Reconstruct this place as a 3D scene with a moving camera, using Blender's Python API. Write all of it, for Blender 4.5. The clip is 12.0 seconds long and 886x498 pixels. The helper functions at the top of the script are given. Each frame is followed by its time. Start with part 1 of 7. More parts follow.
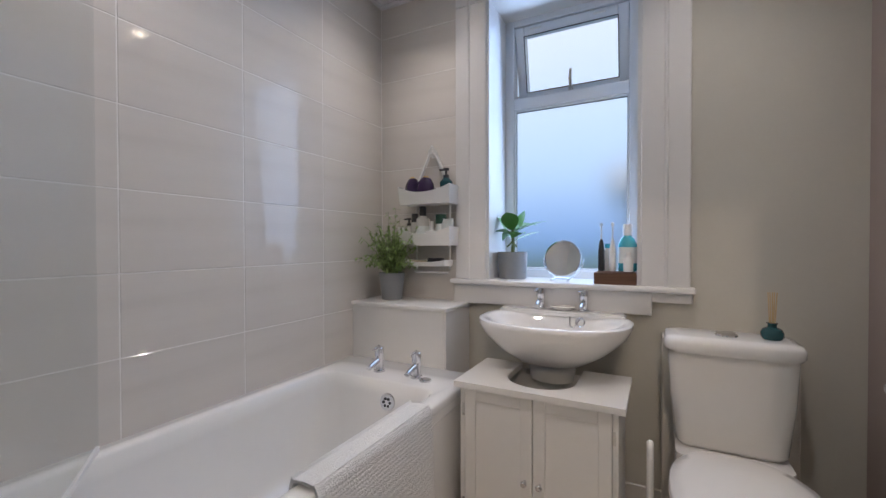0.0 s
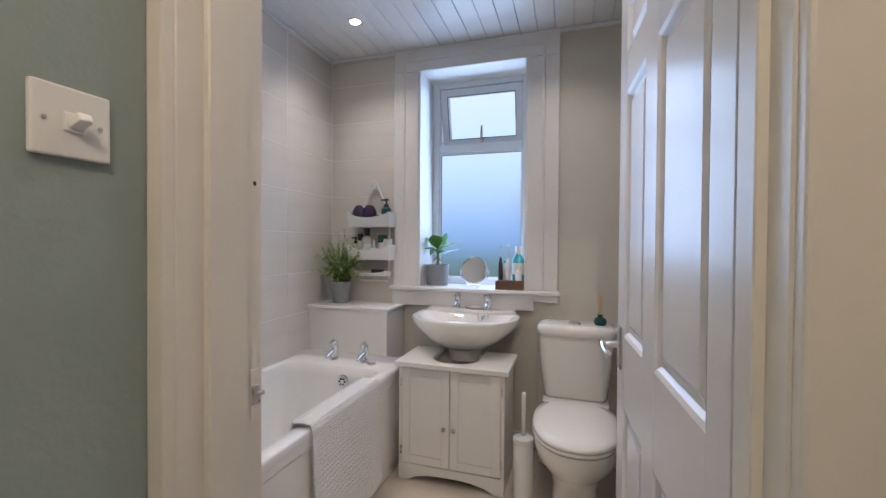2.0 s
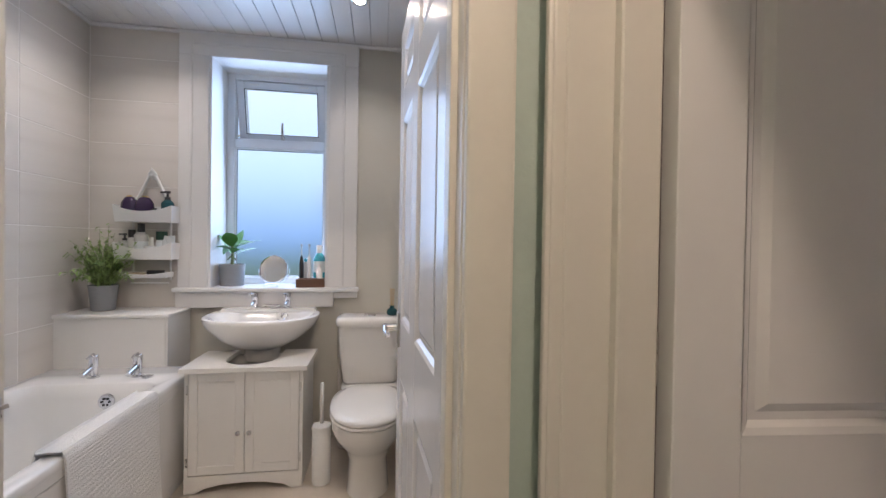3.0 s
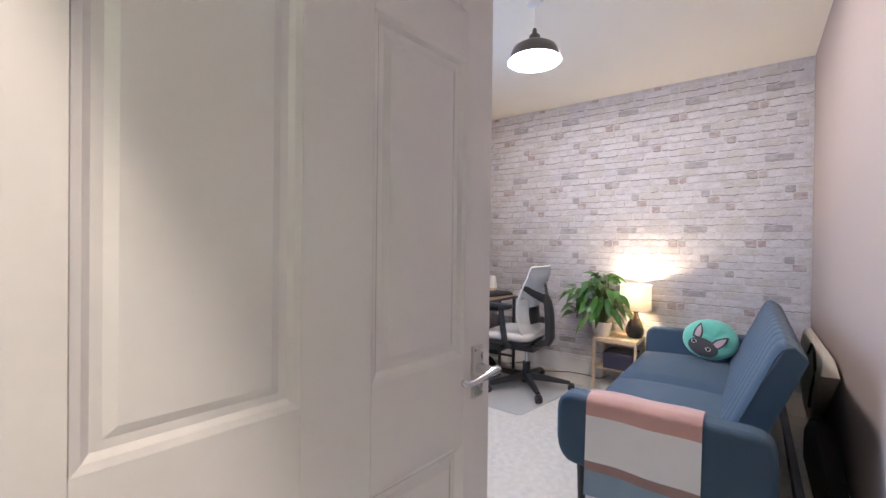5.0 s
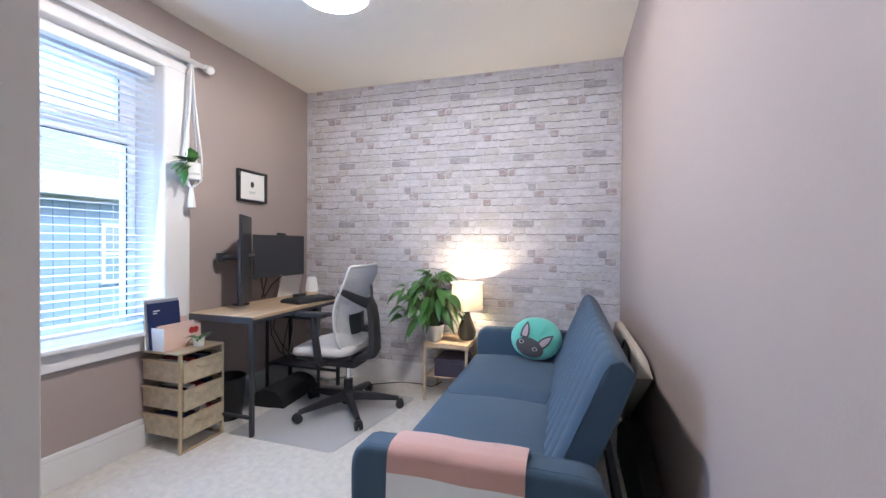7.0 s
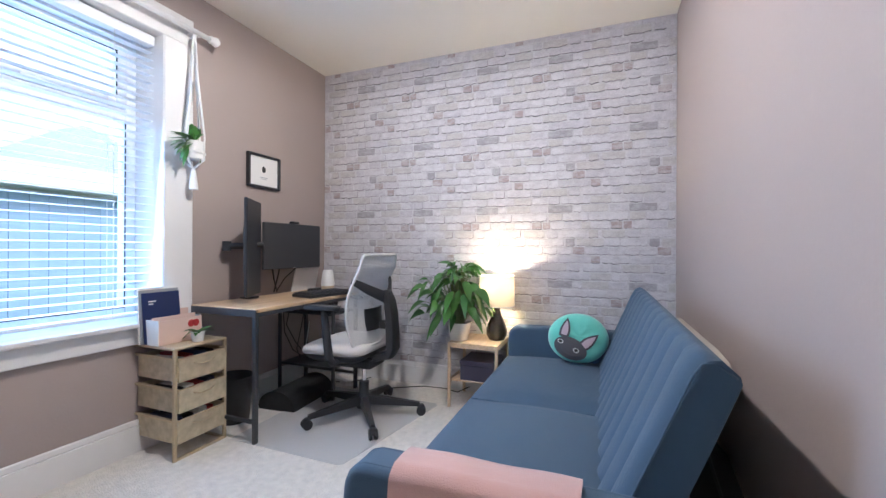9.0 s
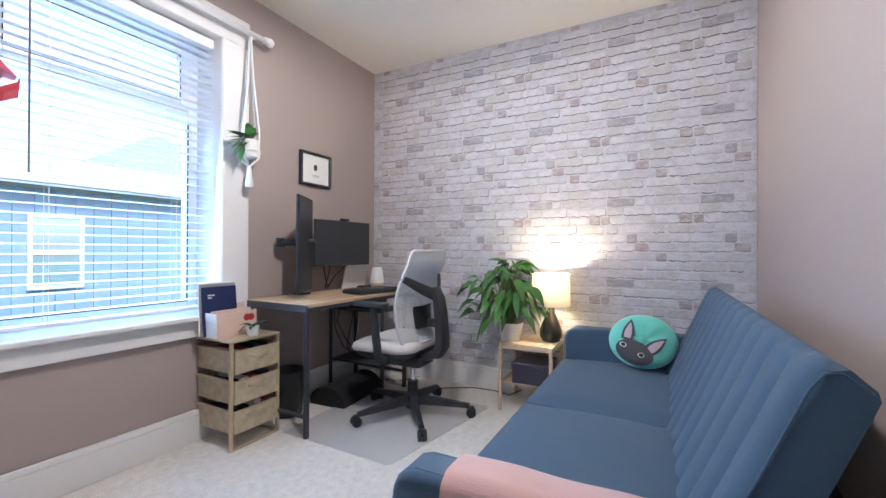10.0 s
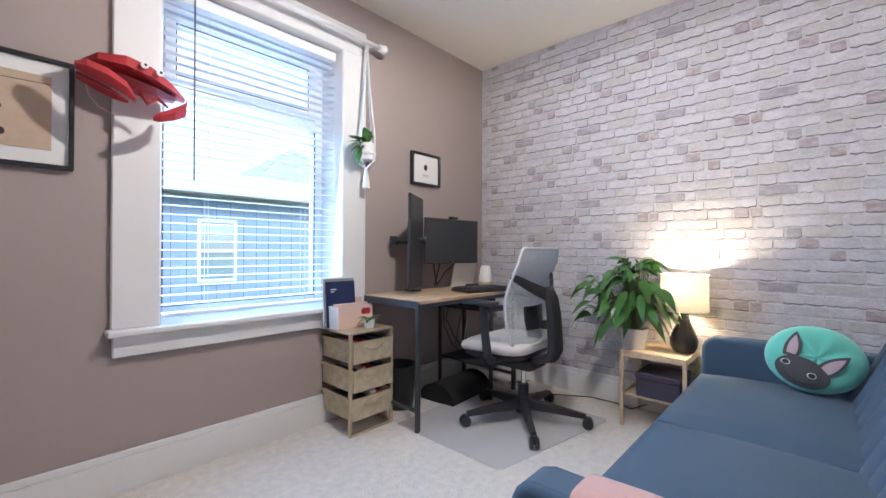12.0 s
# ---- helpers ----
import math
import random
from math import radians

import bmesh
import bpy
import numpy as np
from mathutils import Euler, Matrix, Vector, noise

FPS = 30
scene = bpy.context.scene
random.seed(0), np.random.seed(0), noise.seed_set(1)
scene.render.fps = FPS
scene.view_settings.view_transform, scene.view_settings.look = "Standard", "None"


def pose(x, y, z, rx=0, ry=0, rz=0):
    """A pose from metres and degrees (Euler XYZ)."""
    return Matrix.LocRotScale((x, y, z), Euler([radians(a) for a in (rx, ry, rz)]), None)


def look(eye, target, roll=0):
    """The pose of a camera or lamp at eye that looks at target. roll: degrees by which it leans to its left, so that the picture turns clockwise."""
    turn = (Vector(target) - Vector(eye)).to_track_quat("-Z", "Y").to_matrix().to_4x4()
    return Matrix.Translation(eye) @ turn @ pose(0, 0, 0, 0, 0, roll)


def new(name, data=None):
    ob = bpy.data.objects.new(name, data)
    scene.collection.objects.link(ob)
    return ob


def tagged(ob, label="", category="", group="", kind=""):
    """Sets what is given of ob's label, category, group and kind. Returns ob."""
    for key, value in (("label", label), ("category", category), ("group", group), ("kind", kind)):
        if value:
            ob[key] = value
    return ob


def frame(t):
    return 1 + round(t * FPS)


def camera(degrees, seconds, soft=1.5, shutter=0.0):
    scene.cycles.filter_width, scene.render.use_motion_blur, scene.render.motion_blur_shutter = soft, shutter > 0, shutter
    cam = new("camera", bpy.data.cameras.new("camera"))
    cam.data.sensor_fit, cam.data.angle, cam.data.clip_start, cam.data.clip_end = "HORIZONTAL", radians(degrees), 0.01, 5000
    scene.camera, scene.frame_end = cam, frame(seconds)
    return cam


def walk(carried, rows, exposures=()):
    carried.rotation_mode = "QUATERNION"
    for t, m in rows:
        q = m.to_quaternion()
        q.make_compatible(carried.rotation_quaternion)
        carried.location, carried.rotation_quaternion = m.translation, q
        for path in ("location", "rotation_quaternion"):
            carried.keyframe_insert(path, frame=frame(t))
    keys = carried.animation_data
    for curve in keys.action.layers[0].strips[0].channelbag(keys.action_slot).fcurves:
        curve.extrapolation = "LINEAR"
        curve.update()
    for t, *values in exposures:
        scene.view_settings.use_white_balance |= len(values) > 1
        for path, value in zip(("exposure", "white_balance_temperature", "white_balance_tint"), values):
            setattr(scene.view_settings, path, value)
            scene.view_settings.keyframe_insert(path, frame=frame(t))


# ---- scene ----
cam = camera(94.6, 12.0)
PATH = [
    (0, (-0.004, 0.033, 1.113), (-0.932, 1.805, 1.088), -0.1),
    (0.5, (0.033, -0.126, 1.143), (-0.888, 1.65, 1.122), -0.0),
    (1, (0.086, -0.287, 1.178), (-0.815, 1.498, 1.156), 0.3),
    (1.5, (0.138, -0.421, 1.199), (-0.674, 1.406, 1.177), 0.3),
    (2, (0.191, -0.528, 1.211), (-0.41, 1.379, 1.185), 0.4),
    (2.5, (0.222, -0.617, 1.215), (0.015, 1.372, 1.188), 0.6),
    (3, (0.262, -0.692, 1.215), (0.565, 1.285, 1.193), 0.9),
    (3.5, (0.318, -0.729, 1.204), (1.13, 1.099, 1.186), 1.2),
    (5.3, (0.773, -0.777, 1.211), (2.457, 0.302, 1.196), 0.6),
    (5.5, (0.847, -0.769, 1.213), (2.586, 0.219, 1.197), 0.6),
    (6, (1.025, -0.763, 1.213), (2.868, 0.015, 1.197), 0.5),
    (6.5, (1.178, -0.761, 1.195), (3.073, -0.124, 1.182), 0.6),
    (7, (1.299, -0.745, 1.2), (3.211, -0.159, 1.177), 0.5),
    (9, (1.623, -0.673, 1.08), (3.487, 0.052, 1.082), 0.3),
    (9.5, (1.663, -0.653, 1.081), (3.486, 0.169, 1.074), 0.4),
    (10, (1.699, -0.622, 1.05), (3.466, 0.314, 1.056), 0.3),
    (10.5, (1.714, -0.601, 1.048), (3.414, 0.451, 1.052), 0.3),
    (11, (1.732, -0.59, 1.04), (3.354, 0.58, 1.045), 0.2),
    (11.5, (1.736, -0.571, 1.033), (3.284, 0.695, 1.039), 0.3),
    (12, (1.744, -0.559, 1.03), (3.217, 0.794, 1.037), 0.3),
]
walk(cam, [(t, look(e, g, r)) for t, e, g, r in PATH], exposures=((0.0, -0.1, 6550, 16), (1.5, -0.05, 6550, 16), (3.0, 0.2, 6600, 16), (3.6, 0.25, 6550, 16), (5.2, 1.45, 6000, 13), (6.0, 1.45, 5820, 12), (7.0, 1.4, 5660, 10), (9.0, 1.4, 5620, 9), (12.0, 1.31, 5720, 9)))

# ---- world, sun and lamps ----
world = bpy.data.worlds.new("World")
scene.world = world
world.use_nodes = True
wn = world.node_tree.nodes
sky = wn.new("ShaderNodeTexSky")
sky.sky_type = "NISHITA"
sky.sun_disc = False
sky.sun_elevation = radians(50)
sky.sun_rotation = radians(195)
sky.air_density, sky.dust_density, sky.ozone_density = 1.0, 3.0, 1.5
world.node_tree.links.new(sky.outputs[0], wn["Background"].inputs[0])
wn["Background"].inputs[1].default_value = 0.15


def lamp(name, kind, m, power, color, **props):
    d = bpy.data.lights.new(name, kind)
    d.energy, d.color = power, color
    if "size" in props:
        d.shape, d.size, d.size_y = "RECTANGLE", props["size"][0], props["size"][1]
    if "radius" in props:
        d.shadow_soft_size = props["radius"]
    if "cone" in props:
        d.spot_size, d.spot_blend = radians(props["cone"]), 1.0
    if "angle" in props:
        d.angle = radians(props["angle"])
    ob = new(name, d)
    ob.matrix_world = m
    return ob


WARM = (1.0, 0.80, 0.60)
SOFTWARM = (1.0, 0.95, 0.91)
HALLWARM = (1.0, 0.83, 0.66)
DAY = (0.42, 0.64, 1.0)
lamp("sun", "SUN", look((-2.5, -9, 12), (0, 0, 0)), 1.4, (0.72, 0.85, 1.0), angle=15)
# daylight standing in the two window openings
lamp("window_light_bath", "AREA", look((-0.41, 2.16, 1.62), (-0.41, 0.0, 1.45)), 8.5, DAY, size=(0.6, 1.3))
lamp("window_light_office", "AREA", look((2.71, 1.655, 1.48), (2.71, 0.0, 1.25)), 9, DAY, size=(0.9, 1.5))
lamp("window_light_blind", "AREA", look((2.71, 1.95, 1.50), (2.71, 0.0, 1.3)), 9, DAY, size=(0.9, 1.5))
# ceiling downlights in the bathroom
DOWNLIGHTS = [(-0.985, 1.53), (0.14, 1.46), (-0.985, 0.62), (0.0, 0.55)]
for dx, dy in DOWNLIGHTS:
    lamp("downlight_lamp", "SPOT", look((dx, dy, 2.448), (dx, dy, 0)), 19, SOFTWARM, radius=0.03, cone=128)
HALL_LAMP = (0.332, -1.15, 2.45)
lamp("hall_lamp", "POINT", pose(*HALL_LAMP), 33, HALLWARM, radius=0.03)
lamp("pendant_lamp_bulb", "POINT", pose(2.86, 0.24, 2.258), 36, (1.0, 0.90, 0.80), radius=0.03)
lamp("table_lamp_bulb", "POINT", pose(4.46, 0.02, 0.835), 11, (1.0, 0.76, 0.48), radius=0.03)


# ---- materials ----
def material(name, color, rough=0.5, metal=0.0, var=0.06, scale=6.0, fine=60.0, bump=0.0, coat=0.0, spec=0.5, sheen=0.0, island=0.0, rand=0.0):
    """A painted, glazed, woven or metal surface: colour that drifts at two sizes, with wear in the gloss and a fine relief."""
    m = bpy.data.materials.new(name)
    m.use_nodes = True
    nt = m.node_tree
    n, l = nt.nodes, nt.links
    b = n["Principled BSDF"]
    co = n.new("ShaderNodeTexCoord")
    n1, n2 = n.new("ShaderNodeTexNoise"), n.new("ShaderNodeTexNoise")
    n1.inputs["Scale"].default_value, n2.inputs["Scale"].default_value = scale, fine
    n1.inputs["Detail"].default_value, n2.inputs["Detail"].default_value = 5, 3
    l.new(co.outputs["Object"], n1.inputs["Vector"])
    l.new(co.outputs["Object"], n2.inputs["Vector"])
    mix = n.new("ShaderNodeMath")
    mix.operation = "ADD"
    l.new(n1.outputs["Fac"], mix.inputs[0])
    half = n.new("ShaderNodeMath")
    half.operation = "MULTIPLY"
    half.inputs[1].default_value = 0.5
    l.new(n2.outputs["Fac"], half.inputs[0])
    l.new(half.outputs[0], mix.inputs[1])
    mr = n.new("ShaderNodeMapRange")
    mr.inputs["From Min"].default_value, mr.inputs["From Max"].default_value = 0.25, 1.25
    mr.inputs["To Min"].default_value, mr.inputs["To Max"].default_value = 1 - var, 1 + var
    l.new(mix.outputs[0], mr.inputs["Value"])
    value = mr.outputs[0]
    if rand:
        oi = n.new("ShaderNodeObjectInfo")
        m2 = n.new("ShaderNodeMapRange")
        m2.inputs["To Min"].default_value, m2.inputs["To Max"].default_value = 1 - rand, 1 + rand
        l.new(oi.outputs["Random"], m2.inputs["Value"])
        mm = n.new("ShaderNodeMath")
        mm.operation = "MULTIPLY"
        l.new(value, mm.inputs[0])
        l.new(m2.outputs[0], mm.inputs[1])
        value = mm.outputs[0]
    if island:
        ge = n.new("ShaderNodeNewGeometry")
        m3 = n.new("ShaderNodeMapRange")
        m3.inputs["To Min"].default_value, m3.inputs["To Max"].default_value = 1 - island, 1 + island
        l.new(ge.outputs["Random Per Island"], m3.inputs["Value"])
        mm = n.new("ShaderNodeMath")
        mm.operation = "MULTIPLY"
        l.new(value, mm.inputs[0])
        l.new(m3.outputs[0], mm.inputs[1])
        value = mm.outputs[0]
    sc = n.new("ShaderNodeVectorMath")
    sc.operation = "SCALE"
    sc.inputs[0].default_value = color
    l.new(value, sc.inputs["Scale"])
    l.new(sc.outputs[0], b.inputs["Base Color"])
    rr = n.new("ShaderNodeMapRange")
    rr.inputs["From Min"].default_value, rr.inputs["From Max"].default_value = 0.0, 1.0
    rr.inputs["To Min"].default_value, rr.inputs["To Max"].default_value = max(0.02, rough * 0.8), min(1, rough * 1.2)
    l.new(n1.outputs["Fac"], rr.inputs["Value"])
    l.new(rr.outputs[0], b.inputs["Roughness"])
    b.inputs["Metallic"].default_value = metal
    b.inputs["Specular IOR Level"].default_value = spec
    b.inputs["Coat Weight"].default_value = coat
    b.inputs["Sheen Weight"].default_value = sheen
    if bump:
        bp = n.new("ShaderNodeBump")
        bp.inputs["Strength"].default_value = bump
        bp.inputs["Distance"].default_value = 0.01
        l.new(n2.outputs["Fac"], bp.inputs["Height"])
        l.new(bp.outputs[0], b.inputs["Normal"])
    return m


def glass(name, tint, gloss):
    """A clear pane: light goes straight through, with a faint constant reflection."""
    m = bpy.data.materials.new(name)
    m.use_nodes = True
    n, l = m.node_tree.nodes, m.node_tree.links
    n.remove(n["Principled BSDF"])
    t, g, x = n.new("ShaderNodeBsdfTransparent"), n.new("ShaderNodeBsdfGlossy"), n.new("ShaderNodeMixShader")
    t.inputs[0].default_value = (*tint, 1)
    g.inputs["Roughness"].default_value = 0.02
    f, a = n.new("ShaderNodeFresnel"), n.new("ShaderNodeMath")
    a.operation = "MULTIPLY"
    a.inputs[1].default_value = gloss
    l.new(f.outputs[0], a.inputs[0])
    l.new(a.outputs[0], x.inputs[0])
    l.new(t.outputs[0], x.inputs[1])
    l.new(g.outputs[0], x.inputs[2])
    l.new(x.outputs[0], n["Material Output"].inputs[0])
    return m


def frosted(name):
    m = bpy.data.materials.new(name)
    m.use_nodes = True
    n, l = m.node_tree.nodes, m.node_tree.links
    b = n["Principled BSDF"]
    b.inputs["Base Color"].default_value = (0.93, 0.97, 1.0, 1)
    b.inputs["Transmission Weight"].default_value = 1.0
    b.inputs["Roughness"].default_value = 0.42
    b.inputs["IOR"].default_value = 1.15
    t = n.new("ShaderNodeTexNoise")
    t.inputs["Scale"].default_value = 260
    bp = n.new("ShaderNodeBump")
    bp.inputs["Strength"].default_value = 0.25
    bp.inputs["Distance"].default_value = 0.002
    l.new(t.outputs["Fac"], bp.inputs["Height"])
    l.new(bp.outputs[0], b.inputs["Normal"])
    return m


def glow(name, color, strength):
    m = bpy.data.materials.new(name)
    m.use_nodes = True
    b = m.node_tree.nodes["Principled BSDF"]
    b.inputs["Base Color"].default_value = (0.9, 0.88, 0.85, 1)
    b.inputs["Emission Color"].default_value = (*color, 1)
    b.inputs["Emission Strength"].default_value = strength
    return m


def wood(name, c1, c2, rough=0.5, axis=0, scale=5.0):
    """Wood with grain drawn out along one axis."""
    m = bpy.data.materials.new(name)
    m.use_nodes = True
    n, l = m.node_tree.nodes, m.node_tree.links
    b = n["Principled BSDF"]
    co, mp, w, r = n.new("ShaderNodeTexCoord"), n.new("ShaderNodeMapping"), n.new("ShaderNodeTexNoise"), n.new("ShaderNodeValToRGB")
    s = [scale * 9] * 3
    s[axis] = scale * 0.5
    mp.inputs["Scale"].default_value = s
    l.new(co.outputs["Object"], mp.inputs["Vector"])
    l.new(mp.outputs[0], w.inputs["Vector"])
    w.inputs["Scale"].default_value, w.inputs["Detail"].default_value, w.inputs["Distortion"].default_value = 1.0, 6, 0.6
    r.color_ramp.elements[0].position, r.color_ramp.elements[1].position = 0.3, 0.7
    r.color_ramp.elements[0].color, r.color_ramp.elements[1].color = (*c1, 1), (*c2, 1)
    l.new(w.outputs["Fac"], r.inputs[0])
    l.new(r.outputs[0], b.inputs["Base Color"])
    b.inputs["Roughness"].default_value = rough
    bp = n.new("ShaderNodeBump")
    bp.inputs["Strength"].default_value = 0.12
    bp.inputs["Distance"].default_value = 0.004
    l.new(w.outputs["Fac"], bp.inputs["Height"])
    l.new(bp.outputs[0], b.inputs["Normal"])
    return m


M = {}
M["paint_white"] = material("white_gloss_paint", (0.74, 0.72, 0.70), 0.30, var=0.03, scale=3, fine=70, bump=0.012)
M["paint_door"] = material("door_paint", (0.73, 0.71, 0.705), 0.22, var=0.015, scale=2.5, fine=60, bump=0.012)
M["paint_cream"] = material("cream_wood_paint", (0.70, 0.66, 0.60), 0.34, var=0.04, scale=3, fine=70, bump=0.02)
M["wall_bath"] = material("warm_grey_wall_paint", (0.60, 0.57, 0.50), 0.75, var=0.04, scale=1.6, fine=90, bump=0.05)
# lighter copy of the hall green: lamplight on this wall put into the colour
M["wall_hall_lit"] = material("hall_wall_paint_lit", (0.47, 0.55, 0.51), 0.7, var=0.06, scale=4, fine=70, bump=0.15)
M["wall_hall"] = material("grey_green_wall_paint", (0.27, 0.325, 0.31), 0.7, var=0.05, scale=2, fine=70, bump=0.1)
M["wall_office"] = material("taupe_pink_wall_paint", (0.365, 0.298, 0.270), 0.72, var=0.03, scale=1.5, fine=90, bump=0.05)
M["ceiling"] = material("ceiling_paint", (0.84, 0.785, 0.69), 0.8, var=0.02, scale=1.5, fine=60, bump=0.04)
M["pvc"] = material("white_ceiling_cladding", (0.78, 0.78, 0.79), 0.2, var=0.015, scale=2, fine=20)
M["grout"] = material("grout", (0.80, 0.77, 0.73), 0.6, var=0.08, scale=20)
M["floor_bath"] = material("beige_vinyl_floor", (0.56, 0.49, 0.41), 0.35, var=0.10, scale=5, fine=40, bump=0.03)
M["acrylic"] = material("white_bath_acrylic", (0.80, 0.79, 0.77), 0.12, var=0.015, scale=3, coat=0.3)
M["ceramic"] = material("white_glazed_ceramic", (0.80, 0.775, 0.74), 0.08, var=0.015, scale=4, coat=0.5)
M["chrome"] = material("chrome", (0.75, 0.75, 0.77), 0.09, 1.0, var=0.03, scale=12)
M["satin"] = material("satin_nickel", (0.62, 0.60, 0.58), 0.28, 1.0, var=0.05, scale=20)
M["cab"] = material("white_cabinet_paint", (0.76, 0.74, 0.71), 0.35, var=0.025, scale=3, fine=40, bump=0.03)
M["plastic_white"] = material("white_plastic", (0.78, 0.77, 0.75), 0.35, var=0.02, scale=8)
M["plastic_black"] = material("black_plastic", (0.022, 0.022, 0.024), 0.42, var=0.10, scale=10)
M["upvc"] = material("white_upvc", (0.78, 0.80, 0.83), 0.25, var=0.015, scale=4)
M["towel"] = material("white_towelling", (0.82, 0.81, 0.79), 0.95, var=0.05, scale=20, fine=300, bump=0.7, sheen=0.3)
M["pot_grey"] = material("grey_plant_pot", (0.27, 0.28, 0.29), 0.55, var=0.06, scale=12)
M["soil"] = material("soil", (0.06, 0.045, 0.03), 0.95, var=0.3, scale=40, bump=0.6)
M["leaf"] = material("dark_green_leaf", (0.06, 0.165, 0.035), 0.32, var=0.25, scale=14, fine=60, bump=0.1, island=0.3)
M["leaf_light"] = material("fresh_green_leaf", (0.09, 0.26, 0.06), 0.38, var=0.2, scale=14, island=0.3)
M["fern"] = material("feathery_green", (0.29, 0.41, 0.15), 0.55, var=0.2, scale=20, island=0.35)
M["stem"] = material("plant_stem", (0.16, 0.20, 0.08), 0.6, var=0.2, scale=20)
M["purple"] = material("purple_bottle", (0.030, 0.012, 0.052), 0.2, var=0.05)
M["gold"] = material("gold_cap", (0.72, 0.52, 0.28), 0.3, 1.0)
M["teal_bottle"] = material("teal_bottle", (0.015, 0.075, 0.085), 0.25, var=0.05)
M["aqua"] = material("aqua_liquid_bottle", (0.05, 0.42, 0.52), 0.15, var=0.05, coat=0.4)
M["label"] = material("pale_label", (0.72, 0.76, 0.76), 0.5, var=0.04)
M["clear_bottle"] = material("milky_bottle", (0.62, 0.61, 0.58), 0.2, var=0.05)
M["green_dark"] = material("dark_green_box", (0.02, 0.07, 0.045), 0.4)
M["tan"] = material("tan_soap", (0.52, 0.42, 0.28), 0.5)
M["walnut"] = wood("walnut_tray_wood", (0.07, 0.03, 0.018), (0.16, 0.075, 0.04), 0.5, 0, 8)
M["reed"] = wood("reed", (0.55, 0.38, 0.18), (0.68, 0.5, 0.28), 0.7, 2, 20)
M["mirror"] = material("mirror_glass", (0.92, 0.93, 0.94), 0.015, 1.0, var=0.0)
M["glass"] = glass("clear_window_glass", (0.97, 0.99, 1.0), 0.8)
M["screen"] = glass("shower_screen_glass", (0.955, 0.968, 0.968), 0.12)
M["frost"] = frosted("frosted_glass")
M["bulb"] = glow("lit_bulb", (1.0, 0.88, 0.72), 14)
M["carpet"] = material("pale_beige_carpet", (0.74, 0.69, 0.62), 0.98, var=0.26, scale=26, fine=130, bump=1.0, sheen=0.4)
M["mat"] = material("translucent_grey_chair_mat", (0.50, 0.485, 0.47), 0.35, var=0.05, scale=3, fine=200, bump=0.15)
M["sofa"] = material("blue_woven_upholstery", (0.042, 0.080, 0.131), 0.85, var=0.14, scale=5, fine=420, bump=0.3, sheen=0.12)
M["blanket_pink"] = material("dusty_pink_fleece", (0.56, 0.33, 0.29), 0.95, var=0.08, scale=8, fine=300, bump=0.4, sheen=0.5)
M["blanket_white"] = material("white_fleece", (0.80, 0.80, 0.81), 0.95, var=0.05, scale=8, fine=300, bump=0.4, sheen=0.4)
M["blanket_taupe"] = material("taupe_pink_fleece", (0.34, 0.23, 0.21), 0.95, var=0.08, scale=8, fine=300, bump=0.4)
M["mint"] = material("mint_plush", (0.16, 0.58, 0.47), 0.92, var=0.07, scale=7, fine=260, bump=0.3, sheen=0.5)
M["plush_grey"] = material("dark_grey_plush", (0.075, 0.072, 0.078), 0.92, var=0.08, scale=10)
M["plush_pink"] = material("pale_pink_plush", (0.50, 0.38, 0.42), 0.92, var=0.06, scale=10)
M["canvas"] = material("beige_canvas", (0.55, 0.50, 0.43), 0.9, var=0.1, scale=6, fine=200, bump=0.4)
M["bamboo"] = wood("bamboo", (0.50, 0.37, 0.24), (0.64, 0.50, 0.34), 0.45, 0, 6)
M["oak"] = wood("oak_laminate", (0.42, 0.28, 0.16), (0.60, 0.44, 0.28), 0.45, 0, 3)
M["steel_black"] = material("black_powder_coated_steel", (0.035, 0.037, 0.042), 0.45, 0.0, var=0.1, scale=20)
M["screen_dark"] = material("dark_monitor_panel", (0.022, 0.023, 0.026), 0.33, var=0.04, scale=4)
M["mesh_grey"] = material("pale_grey_mesh", (0.60, 0.595, 0.58), 0.8, var=0.05, scale=10, fine=300, bump=0.3)
M["seat_grey"] = material("pale_grey_seat_fabric", (0.66, 0.62, 0.58), 0.92, var=0.06, scale=9, fine=350, bump=0.4, sheen=0.4)
M["brass"] = material("brushed_gold_metal", (0.54, 0.44, 0.29), 0.42, 0.6, var=0.1, scale=14, fine=80)
M["bin"] = material("black_bin", (0.018, 0.018, 0.02), 0.5, var=0.1)
# real black fabric, and the black of the shade sheet behind the sofa
M["fabric_shade_black"] = material("black_fabric_and_shade", (0.012, 0.012, 0.013), 0.95, var=0.2, scale=15, fine=200, bump=0.5)
M["paper"] = material("paper", (0.78, 0.76, 0.72), 0.85, var=0.02, scale=5)
M["card"] = material("pale_pink_card", (0.66, 0.48, 0.40), 0.85, var=0.05, scale=6)
M["navy"] = material("navy_cover", (0.012, 0.022, 0.085), 0.35, var=0.08, scale=6)
M["red"] = material("red_paper", (0.44, 0.03, 0.035), 0.6, var=0.1, scale=6, fine=60, bump=0.1)
M["red_dark"] = material("deep_red_paper", (0.30, 0.02, 0.025), 0.6, var=0.1, scale=6)
M["clay_black"] = material("dark_glazed_ceramic", (0.03, 0.026, 0.022), 0.22, var=0.2, scale=7, coat=0.3)
M["box_blue"] = material("dark_indigo_box", (0.040, 0.036, 0.062), 0.6, var=0.08, scale=8)
M["frame_black"] = material("black_picture_frame", (0.014, 0.014, 0.015), 0.35, var=0.05)
